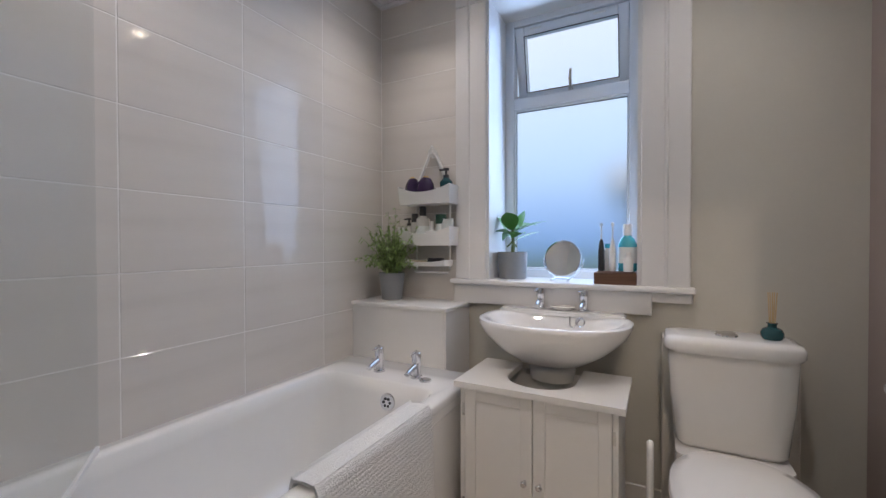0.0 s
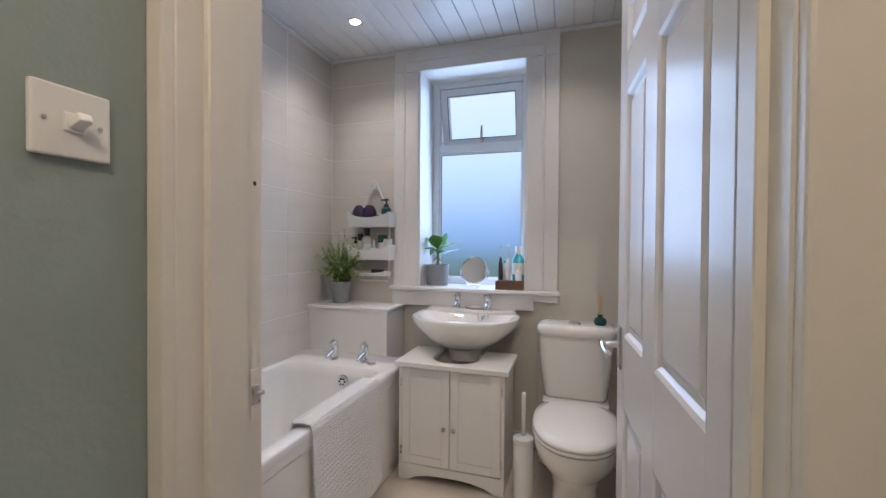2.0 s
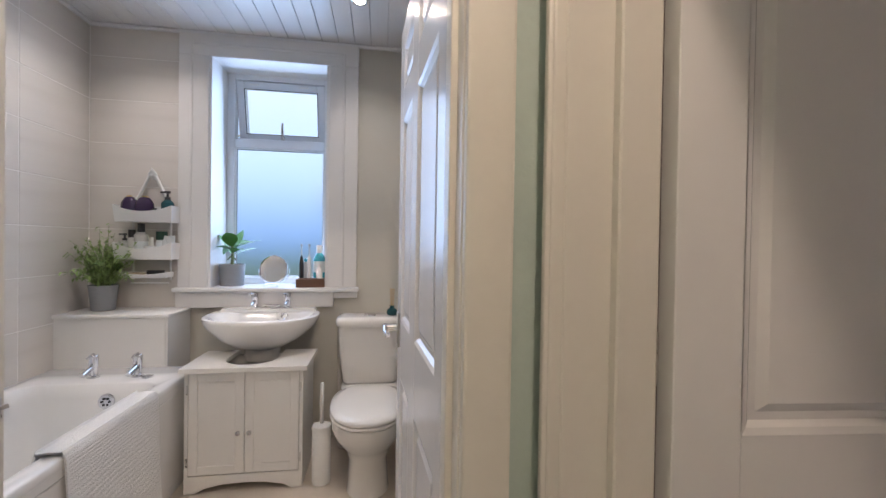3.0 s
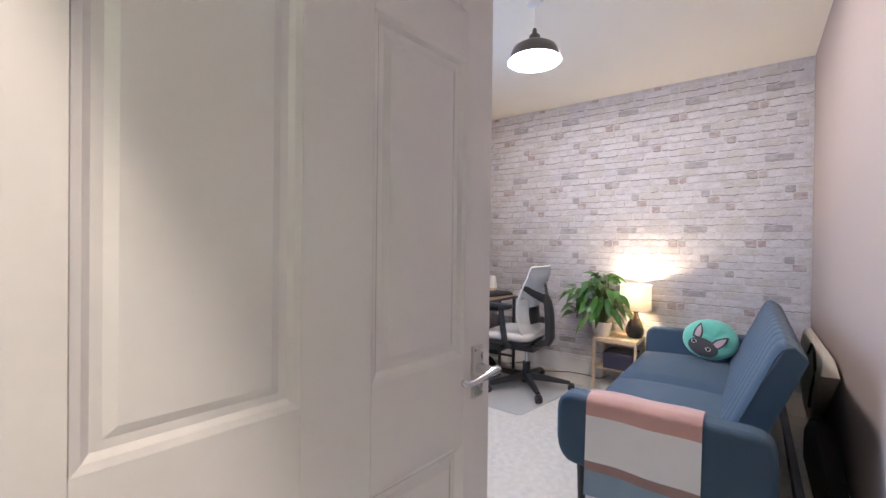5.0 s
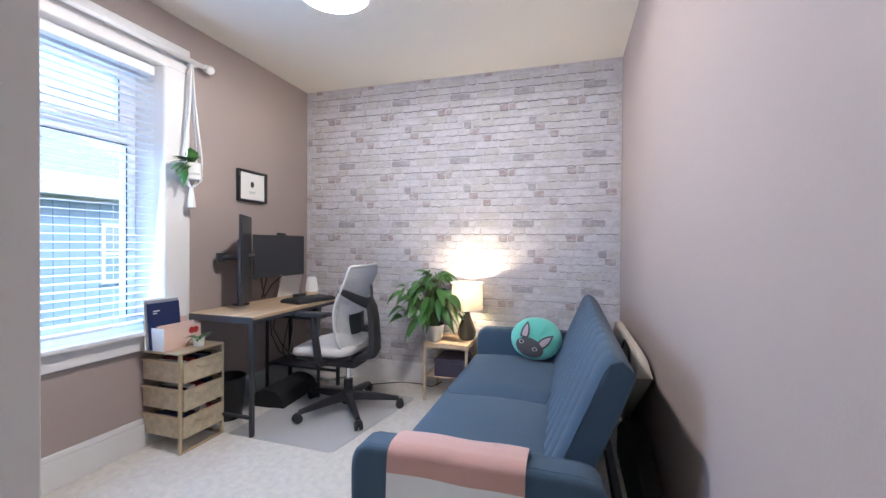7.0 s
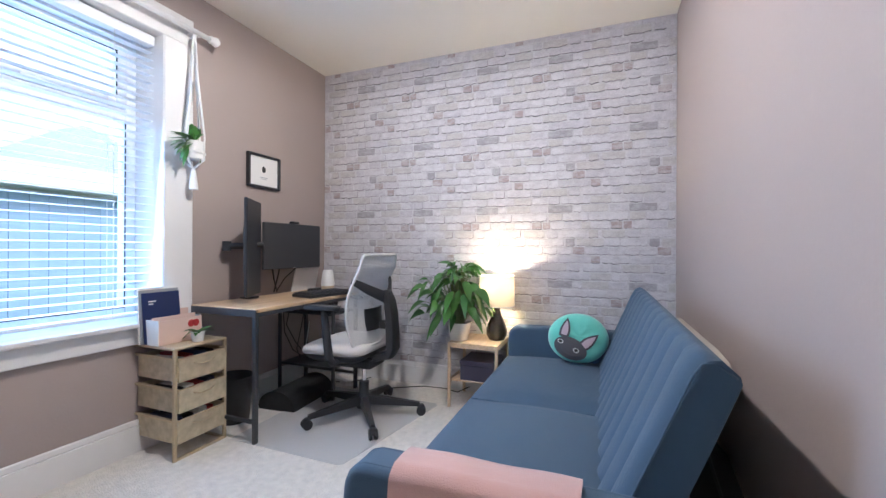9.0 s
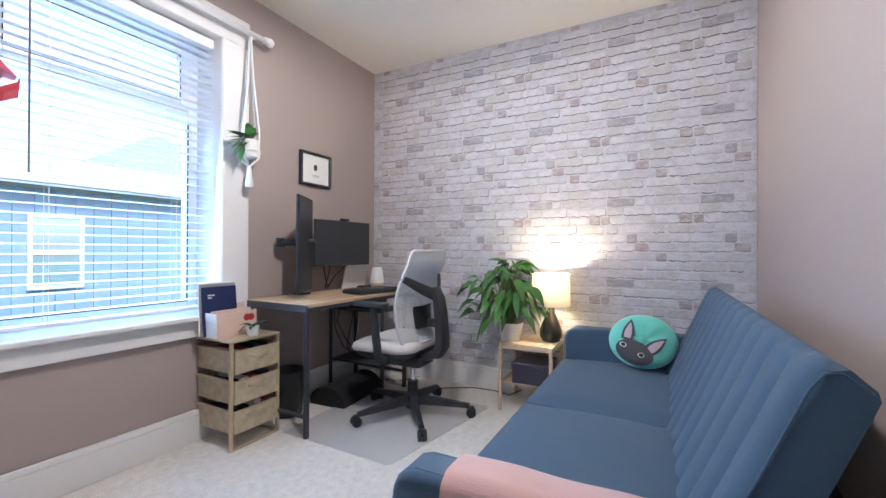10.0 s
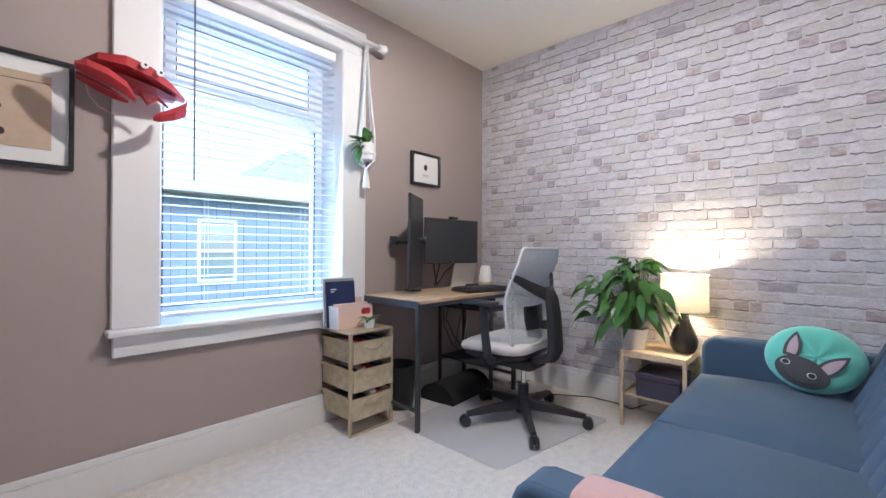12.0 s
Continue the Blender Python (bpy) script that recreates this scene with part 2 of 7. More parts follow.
M["print_tan"] = material("sepia_print", (0.50, 0.37, 0.26), 0.7, var=0.22, scale=5, fine=30)
M["ink"] = material("ink", (0.03, 0.028, 0.026), 0.7)
M["macrame"] = material("white_cotton_cord", (0.74, 0.72, 0.69), 0.95, var=0.06, fine=200, bump=0.5)
M["blind"] = material("white_blind_slat", (0.80, 0.81, 0.83), 0.4, var=0.015, scale=4)
M["shade_metal"] = material("grey_enamel_shade", (0.13, 0.115, 0.105), 0.3, var=0.08, scale=6)
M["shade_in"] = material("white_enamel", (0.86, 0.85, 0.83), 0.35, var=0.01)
M["cable"] = material("black_cable", (0.02, 0.02, 0.02), 0.5)
M["pot_white"] = material("white_glazed_pot", (0.74, 0.72, 0.69), 0.25, var=0.03)
M["grass"] = material("garden_grass", (0.07, 0.12, 0.035), 0.9, var=0.35, scale=1.5, fine=30, bump=0.5)
M["render"] = material("pale_render_wall", (0.62, 0.61, 0.58), 0.85, var=0.08, scale=1.2)
M["cladding"] = material("blue_grey_timber", (0.32, 0.42, 0.54), 0.7, var=0.15, scale=3, island=0.15)
# grey tile made paler: the haze over the far roof is in the colour
M["slate"] = material("hazy_grey_roof_tile", (0.36, 0.38, 0.40), 0.75, var=0.2, scale=3, island=0.2)


def brick_paper(name, wash, under, amount, stretch=(20.0, 16.0, 34.0)):
    """Printed brick: a worn whitewash that lets patches of the darker body through."""
    m = bpy.data.materials.new(name)
    m.use_nodes = True
    n, l = m.node_tree.nodes, m.node_tree.links
    b = n["Principled BSDF"]
    ge, mp = n.new("ShaderNodeNewGeometry"), n.new("ShaderNodeMapping")
    mp.inputs["Scale"].default_value = stretch
    l.new(ge.outputs["Position"], mp.inputs["Vector"])
    t1, t2 = n.new("ShaderNodeTexNoise"), n.new("ShaderNodeTexNoise")
    t1.inputs["Scale"].default_value, t1.inputs["Detail"].default_value, t1.inputs["Roughness"].default_value = 1.0, 6, 0.65
    t2.inputs["Scale"].default_value, t2.inputs["Detail"].default_value = 7.0, 4
    l.new(mp.outputs[0], t1.inputs["Vector"])
    l.new(mp.outputs[0], t2.inputs["Vector"])
    r = n.new("ShaderNodeValToRGB")
    r.color_ramp.elements[0].position, r.color_ramp.elements[1].position = 0.40 + amount, 0.62 + amount
    r.color_ramp.elements[0].color, r.color_ramp.elements[1].color = (*wash, 1), (*under, 1)
    l.new(t1.outputs["Fac"], r.inputs[0])
    mr = n.new("ShaderNodeMapRange")
    mr.inputs["From Min"].default_value, mr.inputs["From Max"].default_value = 0.3, 0.7
    mr.inputs["To Min"].default_value, mr.inputs["To Max"].default_value = 0.88, 1.12
    l.new(t2.outputs["Fac"], mr.inputs["Value"])
    sc = n.new("ShaderNodeVectorMath")
    sc.operation = "SCALE"
    l.new(r.outputs[0], sc.inputs[0])
    l.new(mr.outputs[0], sc.inputs["Scale"])
    l.new(sc.outputs[0], b.inputs["Base Color"])
    b.inputs["Roughness"].default_value = 0.82
    bp = n.new("ShaderNodeBump")
    bp.inputs["Strength"].default_value, bp.inputs["Distance"].default_value = 0.3, 0.004
    l.new(t2.outputs["Fac"], bp.inputs["Height"])
    l.new(bp.outputs[0], b.inputs["Normal"])
    return m


BRICK_TONES = [
    brick_paper("brick_pale", (0.59, 0.565, 0.575), (0.48, 0.45, 0.465), 0.03),
    brick_paper("brick_lilac", (0.555, 0.525, 0.545), (0.46, 0.435, 0.455), 0.0),
    brick_paper("brick_beige", (0.535, 0.505, 0.49), (0.45, 0.42, 0.405), 0.0),
    brick_paper("brick_dark", (0.44, 0.415, 0.425), (0.32, 0.295, 0.305), -0.05),
    brick_paper("brick_red", (0.48, 0.435, 0.43), (0.34, 0.265, 0.255), -0.02),
]
M["mortar"] = brick_paper("mortar", (0.56, 0.535, 0.545), (0.45, 0.42, 0.43), 0.04, (20.0, 9.0, 22.0))


def shade_fabric():
    """Thin cream lampshade cloth that lets lamplight through."""
    m = bpy.data.materials.new("cream_lampshade_cloth")
    m.use_nodes = True
    n, l = m.node_tree.nodes, m.node_tree.links
    n.remove(n["Principled BSDF"])
    d, t, x = n.new("ShaderNodeBsdfDiffuse"), n.new("ShaderNodeBsdfTranslucent"), n.new("ShaderNodeMixShader")
    w = n.new("ShaderNodeTexNoise")
    w.inputs["Scale"].default_value = 180
    r = n.new("ShaderNodeValToRGB")
    r.color_ramp.elements[0].color, r.color_ramp.elements[1].color = (0.74, 0.62, 0.44, 1), (0.86, 0.76, 0.60, 1)
    l.new(w.outputs["Fac"], r.inputs[0])
    l.new(r.outputs[0], d.inputs[0])
    l.new(r.outputs[0], t.inputs[0])
    x.inputs[0].default_value = 0.045
    l.new(d.outputs[0], x.inputs[1])
    l.new(t.outputs[0], x.inputs[2])
    l.new(x.outputs[0], n["Material Output"].inputs[0])
    return m


M["shade"] = shade_fabric()
# far panes: part of the sky's reflection is put into this pale blue
M["pane_far"] = material("sky_tinted_pane", (0.55, 0.68, 0.74), 0.08, 0.6, var=0.05, scale=2)


def fine_mesh(name, color, gaps):
    """Woven metal gauze: a share of the light passes between its wires."""
    m = bpy.data.materials.new(name)
    m.use_nodes = True
    n, l = m.node_tree.nodes, m.node_tree.links
    b, t, x = n["Principled BSDF"], n.new("ShaderNodeBsdfTransparent"), n.new("ShaderNodeMixShader")
    co, w, r = n.new("ShaderNodeTexCoord"), n.new("ShaderNodeTexNoise"), n.new("ShaderNodeMapRange")
    w.inputs["Scale"].default_value, w.inputs["Detail"].default_value = 22, 5
    l.new(co.outputs["Object"], w.inputs["Vector"])
    r.inputs["From Min"].default_value, r.inputs["From Max"].default_value = 0.3, 0.7
    r.inputs["To Min"].default_value, r.inputs["To Max"].default_value = gaps * 0.6, gaps * 1.4
    l.new(w.outputs["Fac"], r.inputs["Value"])
    b.inputs["Base Color"].default_value = (*color, 1)
    b.inputs["Roughness"].default_value, b.inputs["Metallic"].default_value = 0.4, 0.25
    l.new(r.outputs[0], x.inputs[0])
    l.new(b.outputs[0], x.inputs[1])
    l.new(t.outputs[0], x.inputs[2])
    l.new(x.outputs[0], n["Material Output"].inputs[0])
    return m


M["mesh_gold"] = fine_mesh("gold_mesh_panel", (0.72, 0.62, 0.43), 0.30)


def overcast():
    """The plain bright overcast sky beyond the houses, whiter above and bluer low down."""
    m = bpy.data.materials.new("overcast_sky")
    m.use_nodes = True
    n, l = m.node_tree.nodes, m.node_tree.links
    n.remove(n["Principled BSDF"])
    e, co, sep, r = n.new("ShaderNodeEmission"), n.new("ShaderNodeTexCoord"), n.new("ShaderNodeSeparateXYZ"), n.new("ShaderNodeValToRGB")
    l.new(co.outputs["Generated"], sep.inputs[0])
    l.new(sep.outputs["Z"], r.inputs[0])
    r.color_ramp.elements[0].position, r.color_ramp.elements[1].position = 0.05, 0.45
    r.color_ramp.elements[0].color, r.color_ramp.elements[1].color = (0.20, 0.38, 0.74, 1), (0.76, 0.88, 1.0, 1)
    mid = r.color_ramp.elements.new(0.18)
    mid.color = (0.50, 0.71, 1.0, 1)
    l.new(r.outputs[0], e.inputs[0])
    e.inputs[1].default_value = SKY_GLOW
    l.new(e.outputs[0], n["Material Output"].inputs[0])
    return m


SKY_GLOW = 1.2
M["sky"] = overcast()


# ---- mesh helpers ----
def bx(x0, x1, y0, y1, z0, z1, bev=0.0, seg=1):
    bm = bmesh.new()
    bmesh.ops.create_cube(bm, size=1)
    for v in bm.verts:
        v.co = Vector(((x0 + x1) / 2 + v.co.x * (x1 - x0), (y0 + y1) / 2 + v.co.y * (y1 - y0), (z0 + z1) / 2 + v.co.z * (z1 - z0)))
    if bev:
        bmesh.ops.bevel(bm, geom=bm.edges[:], offset=bev, segments=seg, affect="EDGES", profile=0.6)
    return bm


def join(*bms):
    out = bmesh.new()
    for b in bms:
        me = bpy.data.meshes.new("tmp")
        b.to_mesh(me)
        b.free()
        out.from_mesh(me)
        bpy.data.meshes.remove(me)
    return out


def moved(bm, m):
    bmesh.ops.transform(bm, matrix=m, verts=bm.verts[:])
    return bm


def lathe(profile, n=24, at=(0, 0, 0), sx=1.0, sy=1.0, cap=True):
    """A turned body from (radius, height) pairs."""
    bm = bmesh.new()
    rings = []
    for r, z in profile:
        rings.append([bm.verts.new((at[0] + sx * r * math.cos(2 * math.pi * k / n), at[1] + sy * r * math.sin(2 * math.pi * k / n), at[2] + z)) for k in range(n)])
    for a, b in zip(rings, rings[1:]):
        for k in range(n):
            bm.faces.new((a[k], a[(k + 1) % n], b[(k + 1) % n], b[k]))
    if cap and profile[0][0] > 1e-4:
        bm.faces.new(rings[0][::-1])
    if cap and profile[-1][0] > 1e-4:
        bm.faces.new(rings[-1])
    bmesh.ops.remove_doubles(bm, verts=bm.verts[:], dist=1e-5)
    return bm


def tube(points, r, n=8, closed=False):
    """A round bar along a line of points."""
    pts = [Vector(p) for p in points]
    rs = r if isinstance(r, (list, tuple)) else [r] * len(pts)
    bm = bmesh.new()
    rings = []
    up = Vector((0.13, 0.21, 0.97))
    for i, p in enumerate(pts):
        a, b = pts[max(i - 1, 0)], pts[min(i + 1, len(pts) - 1)]
        d = (b - a).normalized()
        s = d.cross(up)
        if s.length < 0.05:
            s = d.cross(Vector((1, 0, 0)))
        s.normalize()
        u = s.cross(d)
        rings.append([bm.verts.new(p + rs[i] * (s * math.cos(2 * math.pi * k / n) + u * math.sin(2 * math.pi * k / n))) for k in range(n)])
    for a, b in zip(rings, rings[1:]):
        for k in range(n):
            bm.faces.new((a[k], a[(k + 1) % n], b[(k + 1) % n], b[k]))
    bm.faces.new(rings[0][::-1])
    bm.faces.new(rings[-1])
    return bm


def prism(outline, axis, d0, d1, bev=0.0):
    """A flat outline pushed along an axis; outline in the other two axes, in xyz order."""
    bm = bmesh.new()

    def at(p, d):
        return {"x": (d, p[0], p[1]), "y": (p[0], d, p[1]), "z": (p[0], p[1], d)}[axis]
    a = [bm.verts.new(at(p, d0)) for p in outline]
    b = [bm.verts.new(at(p, d1)) for p in outline]
    k = len(outline)
    bm.faces.new(a[::-1])
    bm.faces.new(b)
    for i in range(k):
        bm.faces.new((a[i], a[(i + 1) % k], b[(i + 1) % k], b[i]))
    bmesh.ops.recalc_face_normals(bm, faces=bm.faces[:])
    if bev:
        bmesh.ops.bevel(bm, geom=bm.edges[:], offset=bev, segments=2, affect="EDGES")
    return bm


def loft(rings, cap=True, first=True):
    bm = bmesh.new()
    vs = [[bm.verts.new(p) for p in r] for r in rings]
    n = len(vs[0])
    for a, b in zip(vs, vs[1:]):
        for k in range(n):
            bm.faces.new((a[k], a[(k + 1) % n], b[(k + 1) % n], b[k]))
    if cap:
        if first:
            bm.faces.new(vs[0][::-1])
        bm.faces.new(vs[-1])
    bmesh.ops.recalc_face_normals(bm, faces=bm.faces[:])
    return bm


def sheet(fn, nu, nv, thick=0.0):
    """A surface fn(u, v), u and v from 0 to 1, given a thickness along its normals."""
    bm = bmesh.new()
    g = [[bm.verts.new(fn(i / nu, j / nv)) for j in range(nv + 1)] for i in range(nu + 1)]
    for i in range(nu):
        for j in range(nv):
            bm.faces.new((g[i][j], g[i + 1][j], g[i + 1][j + 1], g[i][j + 1]))
    if thick:
        bm.normal_update()
        bmesh.ops.solidify(bm, geom=bm.faces[:], thickness=thick)
    bmesh.ops.recalc_face_normals(bm, faces=bm.faces[:])
    return bm


def part(name, bm, mat, parent=None, label="", smooth=False, sharp=38):
    me = bpy.data.meshes.new(name)
    if smooth:
        lim = radians(sharp)
        for f in bm.faces:
            f.smooth = True
        for e in bm.edges:
            if len(e.link_faces) == 2 and e.calc_face_angle(0) > lim:
                e.smooth = False
    bm.to_mesh(me)
    bm.free()
    me.materials.append(mat)
    ob = new(name, me)
    if parent is not None:
        ob.parent = parent
    if label:
        tagged(ob, label)
    return ob


def thing(name, m, label, category, group="", kind=""):
    ob = new(name)
    ob.empty_display_size = 0.05
    ob.matrix_world = m if isinstance(m, Matrix) else pose(*m)
    return tagged(ob, label, category, group, kind)


def solo(name, bm, mat, label, category, group="", kind="", smooth=False):
    return tagged(part(name, bm, mat, None, "", smooth), label, category, group, kind)


def struct(name, bm, mat, label, category, smooth=False):
    return solo(name, bm, mat, label, category, kind="structure", smooth=smooth)


def rounded(x0, x1, y0, y1, r, n=5):
    """A rounded rectangle as a list of points."""
    out = []
    for cx, cy, a0 in ((x1 - r, y1 - r, 0), (x0 + r, y1 - r, 90), (x0 + r, y0 + r, 180), (x1 - r, y0 + r, 270)):
        for k in range(n + 1):
            a = radians(a0 + 90 * k / n)
            out.append((cx + r * math.cos(a), cy + r * math.sin(a)))
    return out


def leaf_blade(base, tip, width, droop, roll=0.0, n=5):
    """One curved leaf with a folded midrib."""
    b, t = Vector(base), Vector(tip)
    d = t - b
    side = d.cross(Vector((0, 0, 1)))
    if side.length < 1e-4:
        side = Vector((1, 0, 0))
    side.normalize()
    side = Matrix.Rotation(roll, 3, d.normalized()) @ side
    bm = bmesh.new()
    rows = []
    for i in range(n + 1):
        u = i / n
        w = width * math.sin(math.pi * min(1, (u * 0.94 + 0.04)) ** 0.8)
        c = b + d * u + Vector((0, 0, -droop * u * u))
        up = Vector((0, 0, w * 0.22))
        rows.append((bm.verts.new(c - side * w + up), bm.verts.new(c), bm.verts.new(c + side * w + up)))
    for p, q in zip(rows, rows[1:]):
        bm.faces.new((p[0], p[1], q[1], q[0]))
        bm.faces.new((p[1], p[2], q[2], q[1]))
    return bm


def grow(name, blades, mat, parent):
    return part(name, join(*blades), mat, parent, smooth=True)


# ---- structure: floors, walls, ceilings ----
struct("ground", bx(-60, 60, -60, 60, -0.6, -0.32), M["grass"], "flat garden ground outside the windows", "ground")
struct("floor_bath", bx(-1.50, 0.735, 0.02, 1.96, -0.12, 0.0), M["floor_bath"], "beige vinyl bathroom floor with soft mottling", "floor")
struct("floor_hall", bx(-0.41, 0.53, -2.3, 0.02, -0.12, 0.0), M["carpet"], "pale beige carpet in the hall", "floor")
struct("floor_office", bx(0.53, 4.64, -1.12, 1.63, -0.12, 0.0), M["carpet"], "pale beige deep-pile carpet in the office", "floor")
struct("wall_bath_left", bx(-1.62, -1.412, -0.2, 2.32, -0.1, 2.75), M["wall_bath"], "bathroom outer wall behind the tiles", "wall")
struct("wall_bath_window", join(
    bx(-1.412, -0.745, 1.962, 2.32, -0.1, 2.75), bx(-0.075, 0.80, 1.95, 2.32, -0.1, 2.75),
    bx(-0.745, -0.075, 1.95, 2.32, -0.1, 0.91), bx(-0.745, -0.075, 1.95, 2.32, 2.34, 2.75)),
    M["wall_bath"], "warm grey painted bathroom wall with a window opening", "wall")
struct("wall_bath_inner", join(
    bx(-1.412, -0.405, 0.09, 0.107, 0, 2.47), bx(0.42, 0.72, 0.09, 0.107, 0, 2.47), bx(-0.405, 0.42, 0.09, 0.107, 2.06, 2.47), bx(0.72, 0.735, 0.09, 1.95, 0, 2.47)),
    M["wall_bath"], "warm grey painted bathroom walls beside the door", "wall")
struct("wall_bath_door", join(
    bx(-1.412, -0.405, -0.065, 0.09, -0.1, 2.75), bx(0.42, 0.80, -0.065, 0.09, -0.1, 2.75), bx(-0.405, 0.42, -0.065, 0.09, 2.06, 2.75)),
    M["wall_hall_lit"], "hall wall round the bathroom door, lamplight put into its lighter green", "wall")
struct("wall_hall_left", bx(-0.55, -0.405, -2.3, -0.065, -0.1, 2.75), M["wall_hall"], "grey-green painted hall wall with a light switch", "wall")
struct("wall_hall_back", bx(-0.55, 0.66, -2.42, -2.3, -0.1, 2.75), M["wall_hall"], "grey-green painted wall at the end of the hall", "wall")
struct("wall_party", join(
    bx(0.735, 0.80, 0.09, 2.32, -0.1, 2.75), bx(0.53, 0.64, -2.3, -1.05, -0.1, 2.75), bx(0.53, 0.64, -1.05, -0.10, 2.06, 2.75)),
    M["wall_hall"], "painted wall between hall, bathroom and office", "wall")
struct("wall_office_west", join(
    bx(0.64, 0.66, -0.10, -0.066, 0, 2.62), bx(0.66, 0.81, -0.075, -0.066, 0, 2.62), bx(0.80, 0.81, -0.066, 1.63, 0, 2.62), bx(0.64, 0.66, -1.12, -1.05, 0, 2.62), bx(0.64, 0.66, -1.05, -0.10, 2.06, 2.62)),
    M["wall_office"], "taupe pink painted office wall round the door", "wall")
struct("wall_office_right", bx(0.66, 4.75, -1.25, -1.12, -0.1, 2.75), M["wall_office"], "taupe pink painted office wall behind the sofa", "wall")
struct("wall_office_window", join(
    bx(0.64, 2.225, 1.63, 1.98, -0.1, 2.75), bx(3.195, 4.75, 1.63, 1.98, -0.1, 2.75),
    bx(2.225, 3.195, 1.63, 1.98, -0.1, 0.66), bx(2.225, 3.195, 1.63, 1.98, 2.30, 2.75)),
    M["wall_office"], "taupe pink painted office wall with a large window opening", "wall")
struct("ceiling_office", bx(0.64, 4.70, -1.14, 1.65, 2.615, 2.72), M["ceiling"], "smooth white office ceiling", "ceiling")
struct("ceiling_hall", bx(-0.42, 0.64, -2.32, -0.06, 2.60, 2.72), M["ceiling"], "smooth white hall ceiling", "ceiling")
struct("roof_slab", bx(-1.7, 5.0, -2.5, 2.6, 2.75, 2.95), M["ceiling"], "roof over the rooms", "roof")

# clad bathroom ceiling: narrow boards with open joints, running to the window wall
boards = []
cx = -1.41
while cx < 0.72:
    boards.append(bx(cx + 0.002, min(cx + 0.098, 0.719), 0.108, 1.949, 2.458, 2.47, 0.002))
    cx += 0.1
boards.append(bx(-1.412, 0.735, 0.107, 1.95, 2.468, 2.55))
struct("ceiling_bath", join(*boards), M["pvc"], "white glossy clad bathroom ceiling of narrow boards", "ceiling")
struct("trim_ceiling_bath", join(bx(-1.40, 0.72, 1.925, 1.95, 2.437, 2.457, 0.004), bx(-1.40, -1.375, 0.107, 1.925, 2.437, 2.457, 0.004)), M["pvc"], "white trim round the bathroom ceiling", "trim")

# baseboards
def skirting(name, x0, x1, y0, y1, mat, label, h=0.155):
    t = 0.012
    if abs(x1 - x0) > abs(y1 - y0):
        bm = join(bx(x0, x1, y0, y1, 0, h - 0.03, 0.002), bx(x0, x1, y0 + (t / 2 if y0 > 0 else 0), y1 - (0 if y0 > 0 else t / 2), h - 0.03, h, 0.004))
    else:
        bm = join(bx(x0, x1, y0, y1, 0, h - 0.03, 0.002), bx(x0 + (t / 2 if x0 > 2 else 0), x1, y0, y1, h - 0.03, h, 0.004))
    struct(name, bm, mat, label, "baseboard")


skirting("baseboard", 0.66, 4.608, 1.608, 1.63, M["paint_white"], "tall white painted baseboard under the window wall", 0.17)
skirting("baseboard", 4.606, 4.628, -1.098, 1.608, M["paint_white"], "tall white painted baseboard along the brick wallpaper", 0.17)
skirting("baseboard", 0.66, 4.608, -1.12, -1.098, M["paint_white"], "tall white painted baseboard behind the sofa", 0.17)
struct("baseboard", bx(-0.70, 0.72, 1.935, 1.95, 0, 0.09, 0.003), M["paint_cream"], "cream baseboard along the bathroom window wall", "baseboard")

# ---- brick-effect wall: nine uneven courses that repeat every 0.53 m ----
REP = 0.532
COURSE = REP / 9
WALLX = 4.63
wall_east = struct("wall_east", bx(WALLX + 0.0022, WALLX + 0.14, -1.25, 1.75, -0.1, 2.75), M["mortar"], "wall papered with pale grey whitewashed brick pattern", "wall")
# each course: where it begins, then (start, end, tone, depth of the printed shadow edge)
PALE, LILAC, BEIGE, DARK, RED = range(5)
COURSES = [
    (0.000, ((0.000, 0.170, DARK, 1), (0.176, 0.230, PALE, 1), (0.236, 0.405, BEIGE, 0), (0.410, 0.526, LILAC, 0))),
    (0.000, ((0.004, 0.100, BEIGE, 2), (0.104, 0.272, PALE, 3), (0.276, 0.526, PALE, 3))),
    (0.420, ((0.000, 0.071, RED, 3), (0.077, 0.131, RED, 1), (0.135, 0.225, PALE, 1), (0.230, 0.337, LILAC, 0), (0.341, 0.404, BEIGE, 1), (0.408, 0.526, PALE, 1))),
    (0.275, ((0.000, 0.064, BEIGE, 3), (0.085, 0.235, BEIGE, 1), (0.250, 0.325, LILAC, 2), (0.330, 0.515, PALE, 0))),
    (0.122, ((0.000, 0.063, DARK, 2), (0.075, 0.256, BEIGE, 2), (0.264, 0.352, PALE, 2), (0.360, 0.522, PALE, 1))),
    (0.170, ((0.000, 0.082, RED, 1), (0.088, 0.233, LILAC, 2), (0.237, 0.328, PALE, 1), (0.334, 0.428, PALE, 3), (0.433, 0.526, PALE, 2))),
    (0.290, ((0.000, 0.063, RED, 3), (0.074, 0.243, PALE, 3), (0.248, 0.314, PALE, 1), (0.320, 0.515, LILAC, 1))),
    (0.420, ((0.000, 0.065, LILAC, 2), (0.073, 0.243, BEIGE, 2), (0.258, 0.330, LILAC, 3), (0.352, 0.524, PALE, 2))),
    (0.290, ((0.000, 0.130, BEIGE, 2), (0.134, 0.240, PALE, 1), (0.246, 0.325, LILAC, 3), (0.330, 0.526, LILAC, 2))),
]
# the wallpaper's shadow line under each brick, put in as dark colour
SHADOW_PRINT = brick_paper("brick_printed_shadow", (0.21, 0.195, 0.20), (0.32, 0.30, 0.305), 0.02)
Y_A, Z_A = 0.223, 1.900 - COURSE / 2


